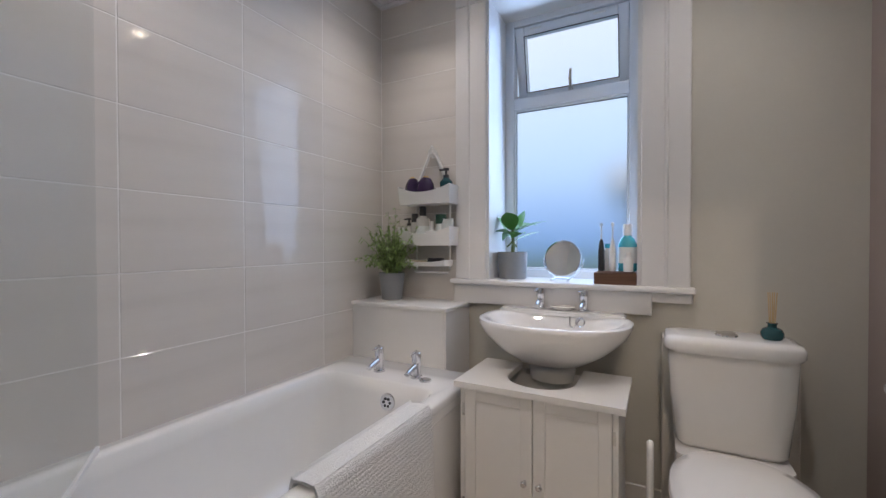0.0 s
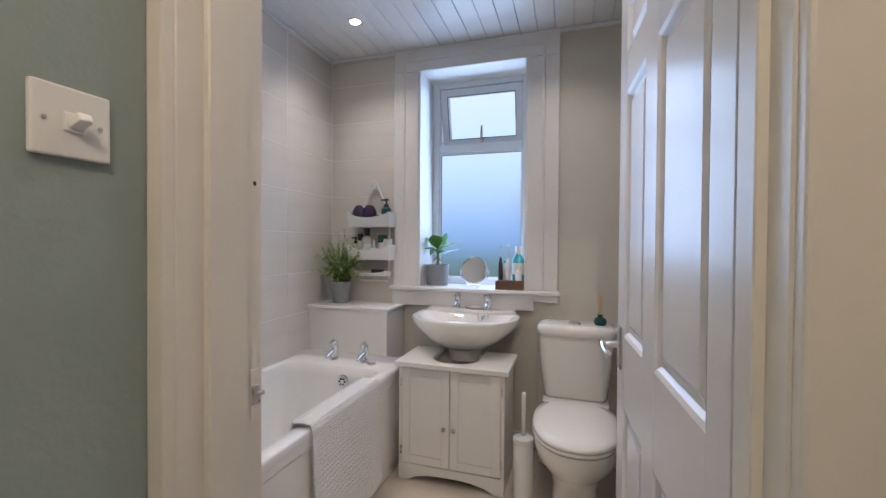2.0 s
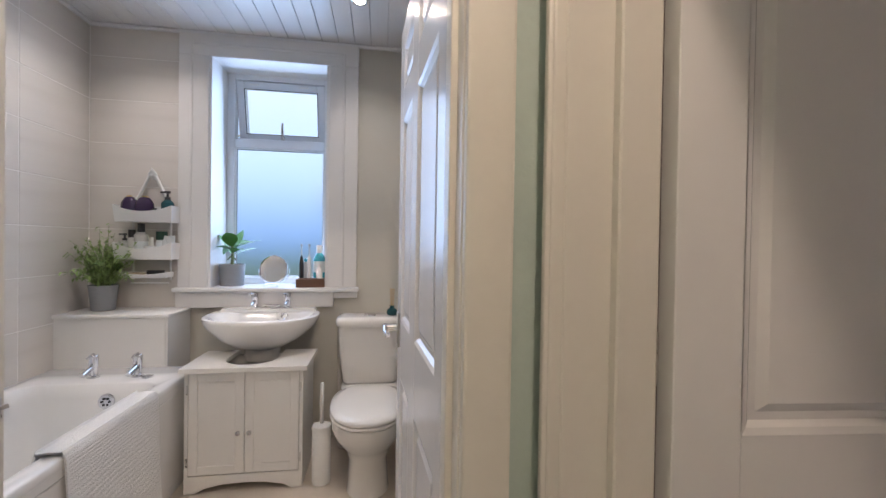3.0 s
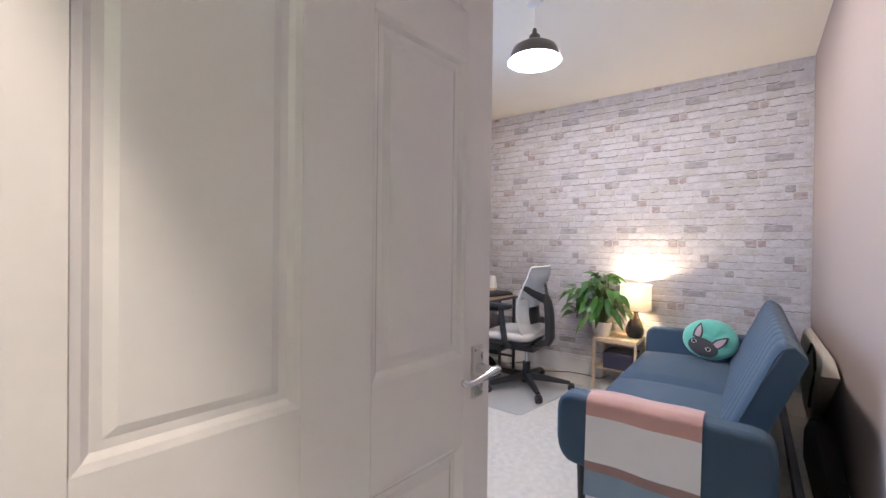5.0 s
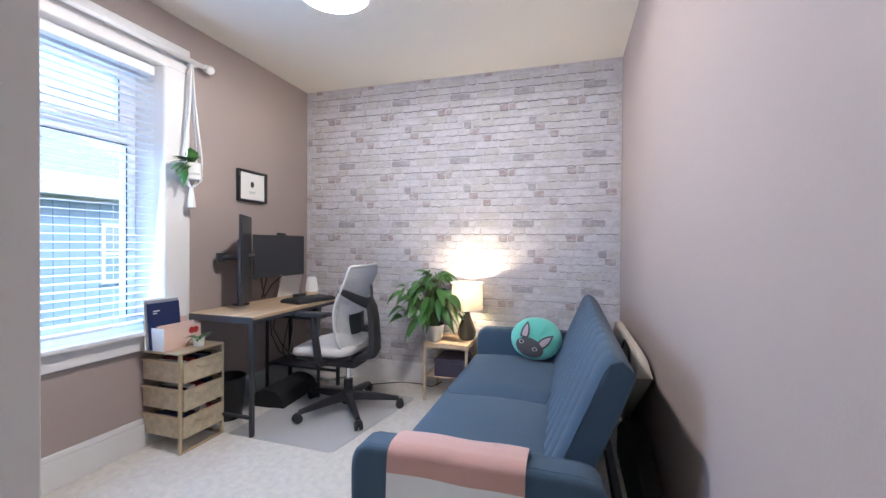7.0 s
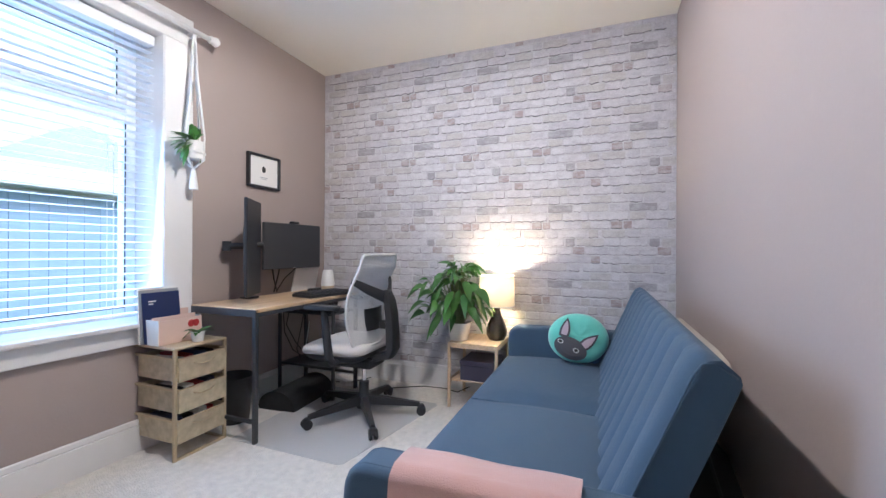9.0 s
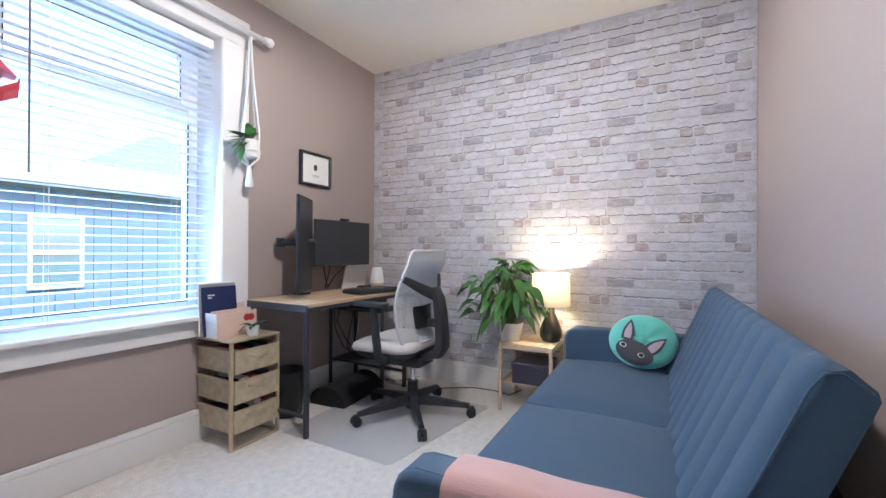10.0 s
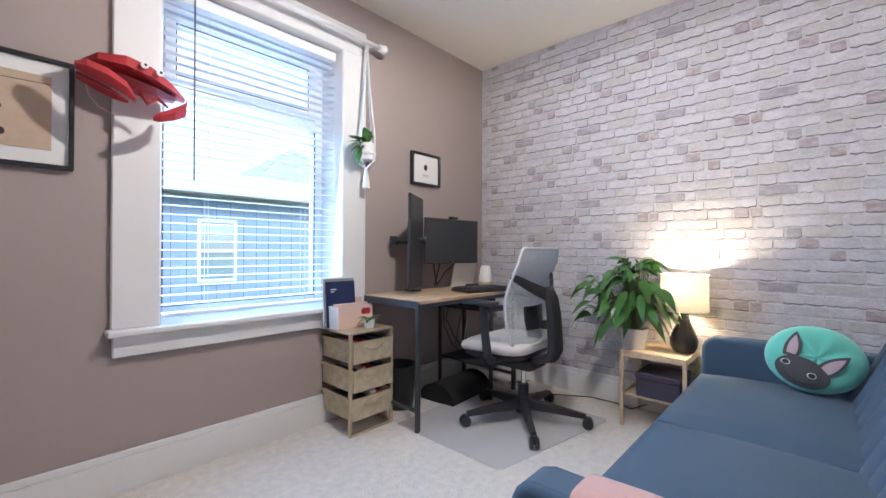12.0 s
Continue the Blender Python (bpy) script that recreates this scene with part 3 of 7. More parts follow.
def brick_mesh(w, h, edge, seed):
    """One printed brick: ragged outline, slightly proud, the print's shadow line coloured on a dark sloping lower edge.
    """
    r = random.Random(seed)
    n = max(4, int(w / 0.022))
    lip = 0.0012 + 0.0017 * edge
    x0, x1, y0, y1 = 0.002, w - 0.002, 0.008, h - 0.003
    low = [(x0 + (x1 - x0) * k / n, y0 + r.uniform(-0.0035, 0.0045)) for k in range(n + 1)]
    low[0] = (x0, y0 + 0.004)
    low[-1] = (x1, y0 + 0.005)
    top = [(x1 - (x1 - x0) * k / n, y1 + r.uniform(-0.003, 0.002)) for k in range(n + 1)]
    bm = bmesh.new()
    face = [bm.verts.new((-0.0034, p[0], p[1])) for p in low + top]
    bm.faces.new(face)
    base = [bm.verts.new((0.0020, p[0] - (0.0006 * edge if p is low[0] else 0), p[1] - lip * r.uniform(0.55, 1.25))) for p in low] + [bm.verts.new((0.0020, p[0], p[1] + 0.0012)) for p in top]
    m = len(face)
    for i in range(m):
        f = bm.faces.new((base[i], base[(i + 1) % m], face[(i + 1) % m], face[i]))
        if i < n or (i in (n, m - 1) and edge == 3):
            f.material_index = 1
    bmesh.ops.recalc_face_normals(bm, faces=bm.faces[:])
    me = bpy.data.meshes.new("brick")
    bm.to_mesh(me)
    bm.free()
    return me


def lay_bricks():
    rest = [bmesh.new() for _ in BRICK_TONES]
    kinds = []
    for row, (start, bricks) in enumerate(COURSES):
        for a, b, tone, edge in bricks:
            me = brick_mesh(b - a, COURSE, edge, 100 + len(kinds))
            me.materials.append(BRICK_TONES[tone])
            me.materials.append(SHADOW_PRINT)
            kinds.append((row, start + b, b - a, tone, me))
    for cy in range(-4, 5):
        for cz in range(-4, 6):
            for row, u, w, tone, me in kinds:
                y = Y_A - u + cy * REP
                z = Z_A - row * COURSE + cz * REP
                y0, y1 = max(y, -1.118), min(y + w, 1.629)
                z0, z1 = max(z, 0.172), min(z + COURSE, 2.613)
                if y1 - y0 < 0.012 or z1 - z0 < 0.012:
                    continue
                if y1 - y0 < w - 1e-6 or z1 - z0 < COURSE - 1e-6:
                    b = bx(WALLX - 0.0030, WALLX + 0.0019, y0 + 0.002, y1 - 0.002, z0 + 0.003, z1 - 0.003)
                    t = bpy.data.meshes.new("t")
                    b.to_mesh(t)
                    b.free()
                    rest[tone].from_mesh(t)
                    bpy.data.meshes.remove(t)
                elif 1.10 < z < 1.90:
                    ob = new("brick", me)
                    ob.location = (WALLX, y, z)
                    ob.parent = wall_east
                else:
                    k = len(rest[tone].verts)
                    rest[tone].from_mesh(me)
                    rest[tone].verts.ensure_lookup_table()
                    for v in rest[tone].verts[k:]:
                        v.co += Vector((WALLX, y, z))
    for bm, mat in zip(rest, BRICK_TONES):
        ob = part("brick_courses", bm, mat, wall_east)
        ob.data.materials.append(SHADOW_PRINT)
        tagged(ob, kind="stuff")


# ---- bathroom wall tiles ----
TILES = struct("tile_wall", bx(-1.4118, -1.3996, 0.107, 1.95, 0.5, 2.457), M["grout"], "large glossy cream wall tiles with thin grout lines", "tiled wall")
TILES_WIN = struct("tile_wall", bx(-1.404, -0.925, 1.9497, 1.9618, 0.8, 2.457), M["grout"], "glossy cream tiles beside the window", "tiled wall")
M["tile"] = wood("veined_cream_tile", (0.64, 0.595, 0.545), (0.71, 0.665, 0.615), 0.07, 1, 1.1)
M["tile"].node_tree.nodes["Bump"].inputs["Strength"].default_value = 0.012


def tile_mesh(w, h):
    bm = bx(0, 0.006, 0, w - 0.0042, 0, h - 0.0042, 0.001)
    me = bpy.data.meshes.new("tile")
    bm.to_mesh(me)
    bm.free()
    me.materials.append(M["tile"])
    return me


def lay_tiles():
    rows = [(0.52, 0.26)] + [(0.78 + 0.249 * k, 0.249) for k in range(6)] + [(2.274, 0.182)]
    cols = [(0.11, 0.135), (0.245, 0.41), (0.655, 0.41), (1.065, 0.419), (1.484, 0.463)]
    cache = {}
    for z, hh in rows:
        for y, w in cols:
            key = (round(w, 3), round(hh, 3))
            me = cache.setdefault(key, tile_mesh(w, hh))
            ob = new("tile", me)
            ob.location = (-1.4045, y, z)
            ob.parent = TILES
    for z, hh in rows[1:]:
        me = cache.setdefault((0.476, round(hh, 3)), tile_mesh(0.476, hh))
        ob = new("tile", me)
        ob.matrix_basis = pose(-0.926, 1.9485, z, 0, 0, 90)
        ob.parent = TILES_WIN


# ---- door frames and doors ----
def architrave_strip(x0, x1, y0, y1, z0, z1):
    return bx(x0, x1, y0, y1, z0, z1, 0.005, 2)


struct("door_frame_1", join(
    bx(-0.405, -0.370, -0.068, 0.110, 0, 2.06, 0.002), bx(0.385, 0.42, -0.068, 0.045, 0, 2.06, 0.002), bx(-0.370, 0.385, -0.068, 0.110, 2.03, 2.06, 0.002),
    bx(-0.372, -0.358, -0.02, 0.062, 0, 2.03, 0.002), bx(0.373, 0.387, -0.02, 0.030, 0, 2.03, 0.002), bx(-0.358, 0.373, -0.02, 0.062, 2.016, 2.032, 0.002),
    architrave_strip(-0.4045, -0.372, -0.088, -0.0645, 0, 2.12), architrave_strip(0.388, 0.465, -0.088, -0.0645, 0, 2.12), architrave_strip(-0.372, 0.388, -0.088, -0.0645, 2.04, 2.12),
    architrave_strip(0.424, 0.49, 0.1065, 0.125, 0, 2.12), architrave_strip(-0.47, -0.385, 0.1065, 0.125, 0, 2.12), architrave_strip(-0.385, 0.424, 0.1065, 0.125, 2.04, 2.12)),
    M["paint_cream"], "cream painted bathroom door lining and architrave", "door frame")
struct("door_frame_2", join(
    bx(0.527, 0.663, -0.130, -0.10, 0, 2.06, 0.002), bx(0.527, 0.663, -1.05, -1.022, 0, 2.06, 0.002), bx(0.527, 0.663, -1.022, -0.130, 2.03, 2.06, 0.002),
    bx(0.600, 0.666, -0.150, -0.128, 0, 2.03, 0.003), bx(0.600, 0.628, -1.024, -1.008, 0, 2.03, 0.003), bx(0.600, 0.628, -1.008, -0.144, 2.014, 2.032, 0.003),
    bx(0.508, 0.531, -0.126, -0.089, 0, 2.12, 0.004, 2), bx(0.500, 0.512, -0.124, -0.112, 0, 2.12, 0.005, 2), bx(0.508, 0.531, -1.105, -1.026, 0, 2.12, 0.004, 2), bx(0.508, 0.531, -1.026, -0.126, 2.035, 2.12, 0.004, 2),
    bx(0.6585, 0.676, -0.125, -0.05, 0, 2.12, 0.004, 2), bx(0.6585, 0.676, -1.105, -1.03, 0, 2.12, 0.004, 2), bx(0.6585, 0.676, -1.03, -0.125, 2.035, 2.12, 0.004, 2)),
    M["paint_cream"], "cream painted office door lining with a beaded architrave", "door frame")


def panel_door(name, hinge, angle, width, flip, label, cols, rows):
    """A six-panel door; local x runs from the hinge, the leaf lies behind y = 0 (flip: before it)."""
    d = thing(name, pose(hinge[0], hinge[1], 0.008, 0, 0, angle), label, "door", kind="structure")
    T, H = 0.040, 1.985
    y0, y1 = (0, T) if not flip else (-T, 0)
    # stiles and rails with the panel beds left open
    xs = [0] + [v for c in cols for v in c] + [width]
    zs = [0] + [v for r in rows for v in r] + [H]
    bms = []
    for i in range(0, len(xs), 2):
        bms.append(bx(xs[i], xs[i + 1], y0, y1, 0, H, 0.0015))
    for c in cols:
        for i in range(0, len(zs), 2):
            bms.append(bx(c[0], c[1], y0 + 0.0004, y1 - 0.0004, zs[i], zs[i + 1]))
        for r in rows:
            bms.append(bx(c[0], c[1], y0 + 0.013, y1 - 0.013, r[0], r[1]))
    part("leaf", join(*bms), M["paint_door"], d)
    for c in cols:
        for r in rows:
            for sgn, face in ((-1, y0), (1, y1)):
                # moulded frame that slopes in to the bed, and a raised field
                rings = []
                for inset, depth in ((0.0, 0.0), (0.010, 0.004), (0.018, 0.0115), (0.030, 0.0120), (0.044, 0.005)):
                    a, b, e, f = c[0] + inset, c[1] - inset, r[0] + inset, r[1] - inset
                    yy = face - sgn * depth
                    rings.append([(a, yy, e), (b, yy, e), (b, yy, f), (a, yy, f)])
                bm = loft(rings, cap=False)
                bm.verts.ensure_lookup_table()
                bm.faces.new(bm.verts[-4:])
                bmesh.ops.recalc_face_normals(bm, faces=bm.faces[:])
                if sgn < 0:
                    bm.normal_update()
                part("door_panel", bm, M["paint_door"], d)
    for sgn, face in ((-1, y0), (1, y1)):
        px = width - 0.055
        plate = part("handle_plate", bx(px - 0.021, px + 0.021, min(face, face + sgn * 0.008), max(face, face + sgn * 0.008), 0.835, 0.960, 0.003, 2), M["satin"], d, "satin metal lever plate")
        ly = face + sgn * 0.05
        part("lever", join(
            moved(lathe([(0.013, 0), (0.011, 0.044), (0.0, 0.046)], 14), Matrix.Translation((px, face + sgn * 0.006, 0.906)) @ Matrix.Rotation(radians(90 if sgn < 0 else -90), 4, "X")),
            tube([(px + 0.026, ly, 0.905), (px + 0.018, ly, 0.906), (px - 0.005, ly, 0.905), (px - 0.04, ly + sgn * 0.003, 0.901), (px - 0.075, ly, 0.896), (px - 0.098, ly, 0.897), (px - 0.108, ly, 0.903), (px - 0.112, ly, 0.908)], [0.007, 0.011, 0.0095, 0.008, 0.007, 0.008, 0.0085, 0.005], 12)),
            M["chrome"], d, "chrome lever handle", smooth=True)
        part("screw", join(*[moved(lathe([(0.0035, 0), (0.002, 0.0015), (0, 0.0016)], 8), Matrix.Translation((px + dx, face + sgn * 0.008, z)) @ Matrix.Rotation(radians(90 if sgn < 0 else -90), 4, "X")) for z in (0.845, 0.950) for dx in (-0.013, 0.013)]), M["chrome"], d)
    part("latch", bx(width - 0.001, width + 0.003, (y0 + y1) / 2 - 0.012, (y0 + y1) / 2 + 0.012, 0.87, 0.94), M["satin"], d)
    for z in (0.22, 1.0, 1.72):
        part("hinge", join(tube([(-0.004, y0 if flip else y1, z), (-0.004, y0 if flip else y1, z + 0.08)], 0.006, 8)), M["satin"], d)
    return d


ROWS = [(0.20, 0.735), (0.938, 1.640), (1.745, 1.895)]
panel_door("door_1", (0.378, 0.050), 93.4, 0.800, True, "open white six-panel bathroom door", [(0.080, 0.365), (0.470, 0.700)], ROWS)
panel_door("door_2", (0.676, -0.170), -4.8, 0.897, False, "open white six-panel office door", [(0.104, 0.378), (0.522, 0.795)], ROWS)

strike = thing("strike_plate", (-0.370, 0.090, 0.90), "worn metal strike plate let into the door lining", "strike plate")
part("plate", bx(0.0, 0.0015, -0.011, 0.011, -0.02, 0.075, 0.0006), M["paint_cream"], strike)
part("keeper", join(bx(-0.001, 0.004, -0.008, 0.010, 0.01, 0.045, 0.001), tube([(0.004, 0.002, 0.028), (0.012, 0.012, 0.03)], 0.004, 8)), M["satin"], strike)
solo("screw_hole", lathe([(0.0045, 0), (0.003, 0.001), (0, 0.0008)], 10), M["ink"], "small dark screw hole in the door lining", "screw hole").matrix_world = pose(-0.3699, 0.090, 1.32, 0, 90, 0)

switch = thing("light_switch", (-0.405, -0.183, 1.356), "white plastic light switch on the green hall wall", "light switch")
part("plate", bx(0, 0.009, -0.043, 0.043, -0.043, 0.043, 0.004, 3), M["plastic_white"], switch)
part("rocker", join(bx(0.008, 0.012, -0.012, 0.012, -0.012, 0.012, 0.002), moved(bx(0.0, 0.02, -0.008, 0.008, -0.006, 0.006, 0.003, 2), pose(0.010, 0.002, -0.002, 0, -25, 0))), M["plastic_white"], switch)
for y in (-0.03, 0.03):
    part("screw", moved(lathe([(0.0035, 0), (0.0025, 0.001), (0, 0.001)], 10), pose(0.0092, y, 0, 0, 90, 0)), M["satin"], switch)
hl = thing("ceiling_light", (HALL_LAMP[0], HALL_LAMP[1], 2.60), "small white hall ceiling light", "ceiling light")
part("rose", lathe([(0.05, 0), (0.05, -0.02), (0.02, -0.03), (0.01, -0.09), (0.0, -0.09)], 20), M["plastic_white"], hl, smooth=True)

# ---- bathroom window ----
arch1 = struct("window_architrave", join(
    bx(-0.922, -0.755, 1.925, 1.952, 0.935, 2.31, 0.004), bx(-0.065, 0.115, 1.925, 1.952, 0.935, 2.31, 0.004), bx(-0.922, 0.115, 1.925, 1.952, 2.31, 2.442, 0.004),
    bx(-0.858, -0.842, 1.920, 1.930, 0.935, 2.385, 0.004), bx(0.020, 0.036, 1.920, 1.930, 0.935, 2.385, 0.004), bx(-0.842, 0.020, 1.920, 1.930, 2.372, 2.387, 0.004)),
    M["paint_white"], "wide white painted window architrave", "trim")
struct("window_reveal", join(
    bx(-0.757, -0.742, 1.935, 2.20, 0.93, 2.33), bx(-0.078, -0.063, 1.935, 2.20, 0.93, 2.33), bx(-0.742, -0.078, 1.935, 2.20, 2.315, 2.342)), M["paint_white"], "white painted window reveal", "trim")
struct("window_sill", join(
    bx(-0.935, 0.132, 1.885, 1.958, 0.913, 0.937, 0.009, 3), bx(-0.742, -0.078, 1.958, 2.20, 0.909, 0.936),
    bx(-0.928, -0.022, 1.915, 1.952, 0.815, 0.913, 0.004), bx(-0.022, 0.122, 1.915, 1.952, 0.872, 0.913, 0.004)), M["paint_white"], "white painted window sill with a notched apron", "window sill")
w1 = thing("window_1", (-0.41, 2.22, 0.93), "white upvc window with frosted glass and an open top vent", "window", kind="structure")


def frame_ring(x0, x1, z0, z1, w, y0, y1, bev=0.004):
    return join(bx(x0, x0 + w, y0, y1, z0, z1, bev), bx(x1 - w, x1, y0, y1, z0, z1, bev), bx(x0 + w, x1 - w, y0, y1, z0, z0 + w, bev), bx(x0 + w, x1 - w, y0, y1, z1 - w, z1, bev))


part("window_frame", join(frame_ring(-0.333, 0.333, 0.0, 1.40, 0.048, -0.035, 0.035), bx(-0.285, 0.285, -0.035, 0.035, 0.905, 0.965, 0.004)), M["upvc"], w1)
pane = part("pane", bx(-0.287, 0.287, -0.004, 0.004, 0.046, 0.907), M["frost"], w1, "frosted glass pane")
pane.visible_shadow = False
part("bead", join(frame_ring(-0.288, 0.288, 0.045, 0.908, 0.012, -0.022, -0.008, 0.003)), M["upvc"], w1)
part("gasket", frame_ring(-0.279, 0.279, 0.054, 0.898, 0.004, -0.012, -0.006, 0), M["plastic_black"], w1)
vent = new("vent_sash")
vent.parent = w1
vent.matrix_basis = pose(0, 0.0, 1.352, 13, 0, 0)
part("sash_frame", frame_ring(-0.283, 0.283, -0.385, 0.0, 0.05, -0.03, 0.03), M["upvc"], vent)
vp = part("vent_pane", bx(-0.236, 0.236, -0.004, 0.004, -0.337, -0.048), M["glass"], vent, "clear glass vent pane")
vp.visible_shadow = False
part("gasket", frame_ring(-0.236, 0.236, -0.338, -0.047, 0.004, -0.034, -0.029, 0), M["plastic_black"], vent)
part("trickle_vent", join(bx(-0.20, -0.14, -0.036, -0.03, -0.025, -0.015, 0.002), bx(0.12, 0.18, -0.036, -0.03, -0.025, -0.015, 0.002)), M["plastic_white"], vent)
part("handle", join(tube([(0.0, -0.045, -0.36), (0.0, -0.05, -0.30), (0.004, -0.05, -0.255)], [0.009, 0.008, 0.006], 8), bx(-0.012, 0.012, -0.045, -0.03, -0.38, -0.345, 0.003)), M["satin"], vent, "grey window handle", smooth=True)
part("stay", join(tube([(-0.28, 0.02, 0.99), (-0.285, 0.10, 1.03)], 0.005), tube([(0.28, 0.02, 0.99), (0.285, 0.10, 1.03)], 0.005)), M["satin"], w1)

# ---- bathtub ----
tub = thing("bathtub", (-1.05, 0.92, 0), "white acrylic bathtub with a flat rim and side panel", "bathtub")
ring = lambda x0, x1, y0, y1, r, z: [(p[0], p[1], z) for p in rounded(x0, x1, y0, y1, r, 6)]
part("shell", loft([
    ring(-0.352, 0.352, -0.810, 0.762, 0.012, 0.505), ring(-0.354, 0.354, -0.812, 0.764, 0.016, 0.532), ring(-0.347, 0.347, -0.805, 0.757, 0.02, 0.541),
    ring(-0.292, 0.292, -0.735, 0.525, 0.07, 0.541), ring(-0.282, 0.282, -0.725, 0.512, 0.075, 0.533), ring(-0.275, 0.272, -0.70, 0.498, 0.08, 0.48),
    ring(-0.245, 0.240, -0.60, 0.455, 0.10, 0.22), ring(-0.20, 0.20, -0.53, 0.41, 0.12, 0.155), ring(-0.10, 0.10, -0.35, 0.30, 0.08, 0.150)], first=False), M["acrylic"], tub, smooth=True, sharp=50)
part("side_panel", join(bx(0.330, 0.346, -0.805, 0.76, 0.0, 0.507, 0.003), bx(0.346, 0.350, -0.80, 0.755, 0.05, 0.475, 0.003), bx(0.334, 0.352, -0.805, 0.76, 0.475, 0.507, 0.003)), M["acrylic"], tub, "white bath panel")
part("end_panel", bx(-0.35, 0.33, 0.735, 0.757, 0, 0.505), M["acrylic"], tub)
for tx in (-0.06, 0.135):
    tap = part("tap", join(
        lathe([(0.026, 0), (0.026, 0.008), (0.019, 0.012), (0.017, 0.055), (0.020, 0.06), (0.021, 0.105), (0.017, 0.11), (0.0, 0.11)], 18, (tx, 0.605, 0.541)),
        tube([(tx, 0.605, 0.597), (tx, 0.54, 0.578), (tx, 0.528, 0.573)], [0.013, 0.012, 0.012], 12)), M["chrome"], tub, "chrome bath tap", smooth=True)
    part("tap_lever", tube([(tx, 0.605, 0.655), (tx, 0.555, 0.645)], [0.006, 0.004], 8), M["chrome"], tap, smooth=True)
part("plug", lathe([(0.026, 0), (0.026, 0.006), (0.012, 0.011), (0.0, 0.012)], 18, (0.19, 0.585, 0.541)), M["chrome"], tub, "chrome plug", smooth=True)
ov = part("overflow", moved(lathe([(0.036, 0), (0.034, 0.006), (0.022, 0.008), (0.0, 0.006)], 22), pose(0.065, 0.4925, 0.462, 83, 0, 0)), M["chrome"], tub, "round chrome overflow", smooth=True)
part("overflow_hole", join(*[moved(lathe([(0.006, 0), (0.0055, 0.0015), (0, 0.0015)], 8), pose(0.065 + 0.016 * math.cos(k * 1.047), 0.484, 0.462 + 0.016 * math.sin(k * 1.047), 83, 0, 0)) for k in range(6)]), M["ink"], ov)

struct("pipe_boxing", join(bx(-1.404, -0.868, 1.690, 1.954, 0.50, 0.800, 0.003), bx(-0.868, -0.858, 1.690, 1.954, 0, 0.800), bx(-1.404, -0.848, 1.677, 1.954, 0.800, 0.820, 0.004)),
       M["cab"], "white boxing at the end of the bath", "boxing")


def towel():
    t = thing("bath_mat", (-0.705, 0.985, 0.54), "white ribbed towelling bath mat hung over the bath rim", "bath mat")
    prof = [(-0.074, -0.045), (-0.070, -0.01), (-0.064, 0.007), (-0.03, 0.012), (0.004, 0.010), (0.014, -0.01), (0.018, -0.10), (0.022, -0.24), (0.028, -0.40), (0.034, -0.47)]

    def f(u, v):
        k = v * (len(prof) - 1)
        i = min(int(k), len(prof) - 2)
        a, b, q = prof[i], prof[i + 1], k - i
        x, z = a[0] + (b[0] - a[0]) * q, a[1] + (b[1] - a[1]) * q
        y = (u - 0.5) * 0.53
        drop = max(0, -z)
        if z < 0 and x > 0:
            x += 0.010 * math.sin(u * 9 + 1) * drop * 2
        rib = 0.0008 * math.sin(v * 400)
        return (x + (rib if z < -0.01 else 0), y + 0.02 * drop * (u - 0.3), z + (rib if z >= -0.01 else 0) + 0.03 * drop * (u - 0.5))
    part("cloth", sheet(f, 22, 320, 0.006), M["towel"], t, smooth=True, sharp=80)


towel()
scr = thing("shower_screen", pose(-0.715, 0.125, 0.545, 0, 0, 145), "clear glass shower screen folded in over the bath", "shower screen")
sp = part("pane", prism([(0.02, 0.0), (0.80, 0.0), (0.80, 1.30), (0.78, 1.36), (0.74, 1.39), (0.68, 1.40), (0.02, 1.40)], "y", -0.003, 0.003), M["screen"], scr)
sp.visible_shadow = False
part("profile", bx(0.0, 0.025, -0.012, 0.012, 0, 1.40, 0.003), M["satin"], scr)
part("seal", bx(0.02, 0.80, -0.005, 0.005, -0.004, 0.012, 0.002), M["plastic_white"], scr)

# ---- basin, taps and cabinet ----
bas = thing("wash_basin", (-0.385, 1.95, 0.60), "white ceramic wash basin on a short pedestal", "wash basin")


def bring(w, front, back, z, p=2.4, n=40):
    out = []
    for k in range(n):
        a = 2 * math.pi * k / n
        c, s = math.cos(a), math.sin(a)
        x = w * abs(c) ** (2 / p) * (1 if c >= 0 else -1)
        if s < 0:
            y = -0.20 - (front - 0.20) * abs(s) ** (2 / p)
        else:
            y = -0.20 + (0.20 - back) * min(1.0, abs(s) ** (2 / p) * 1.12)
        out.append((x, y, z))
    return out


part("bowl", loft([
    bring(0.09, 0.30, 0.05, 0.02), bring(0.15, 0.36, 0.02, 0.045), bring(0.22, 0.415, 0.003, 0.09), bring(0.284, 0.452, 0.002, 0.15), bring(0.304, 0.463, 0.002, 0.188), bring(0.303, 0.460, 0.002, 0.203), bring(0.293, 0.450, 0.004, 0.207),
    bring(0.270, 0.426, 0.10, 0.203), bring(0.256, 0.412, 0.115, 0.190), bring(0.20, 0.365, 0.135, 0.125), bring(0.12, 0.31, 0.16, 0.085), bring(0.03, 0.25, 0.20, 0.075)]), M["ceramic"], bas, smooth=True, sharp=60)
part("back_ledge", prism([(-0.270, -0.115), (0.270, -0.115), (0.268, -0.004), (-0.268, -0.004)], "z", 0.19, 0.219, 0.008), M["ceramic"], bas, smooth=True)
part("pedestal", lathe([(0.088, -0.04), (0.094, 0.0), (0.10, 0.06)], 28, (0, -0.22, 0), 1.0, 0.85), M["ceramic"], bas, smooth=True)
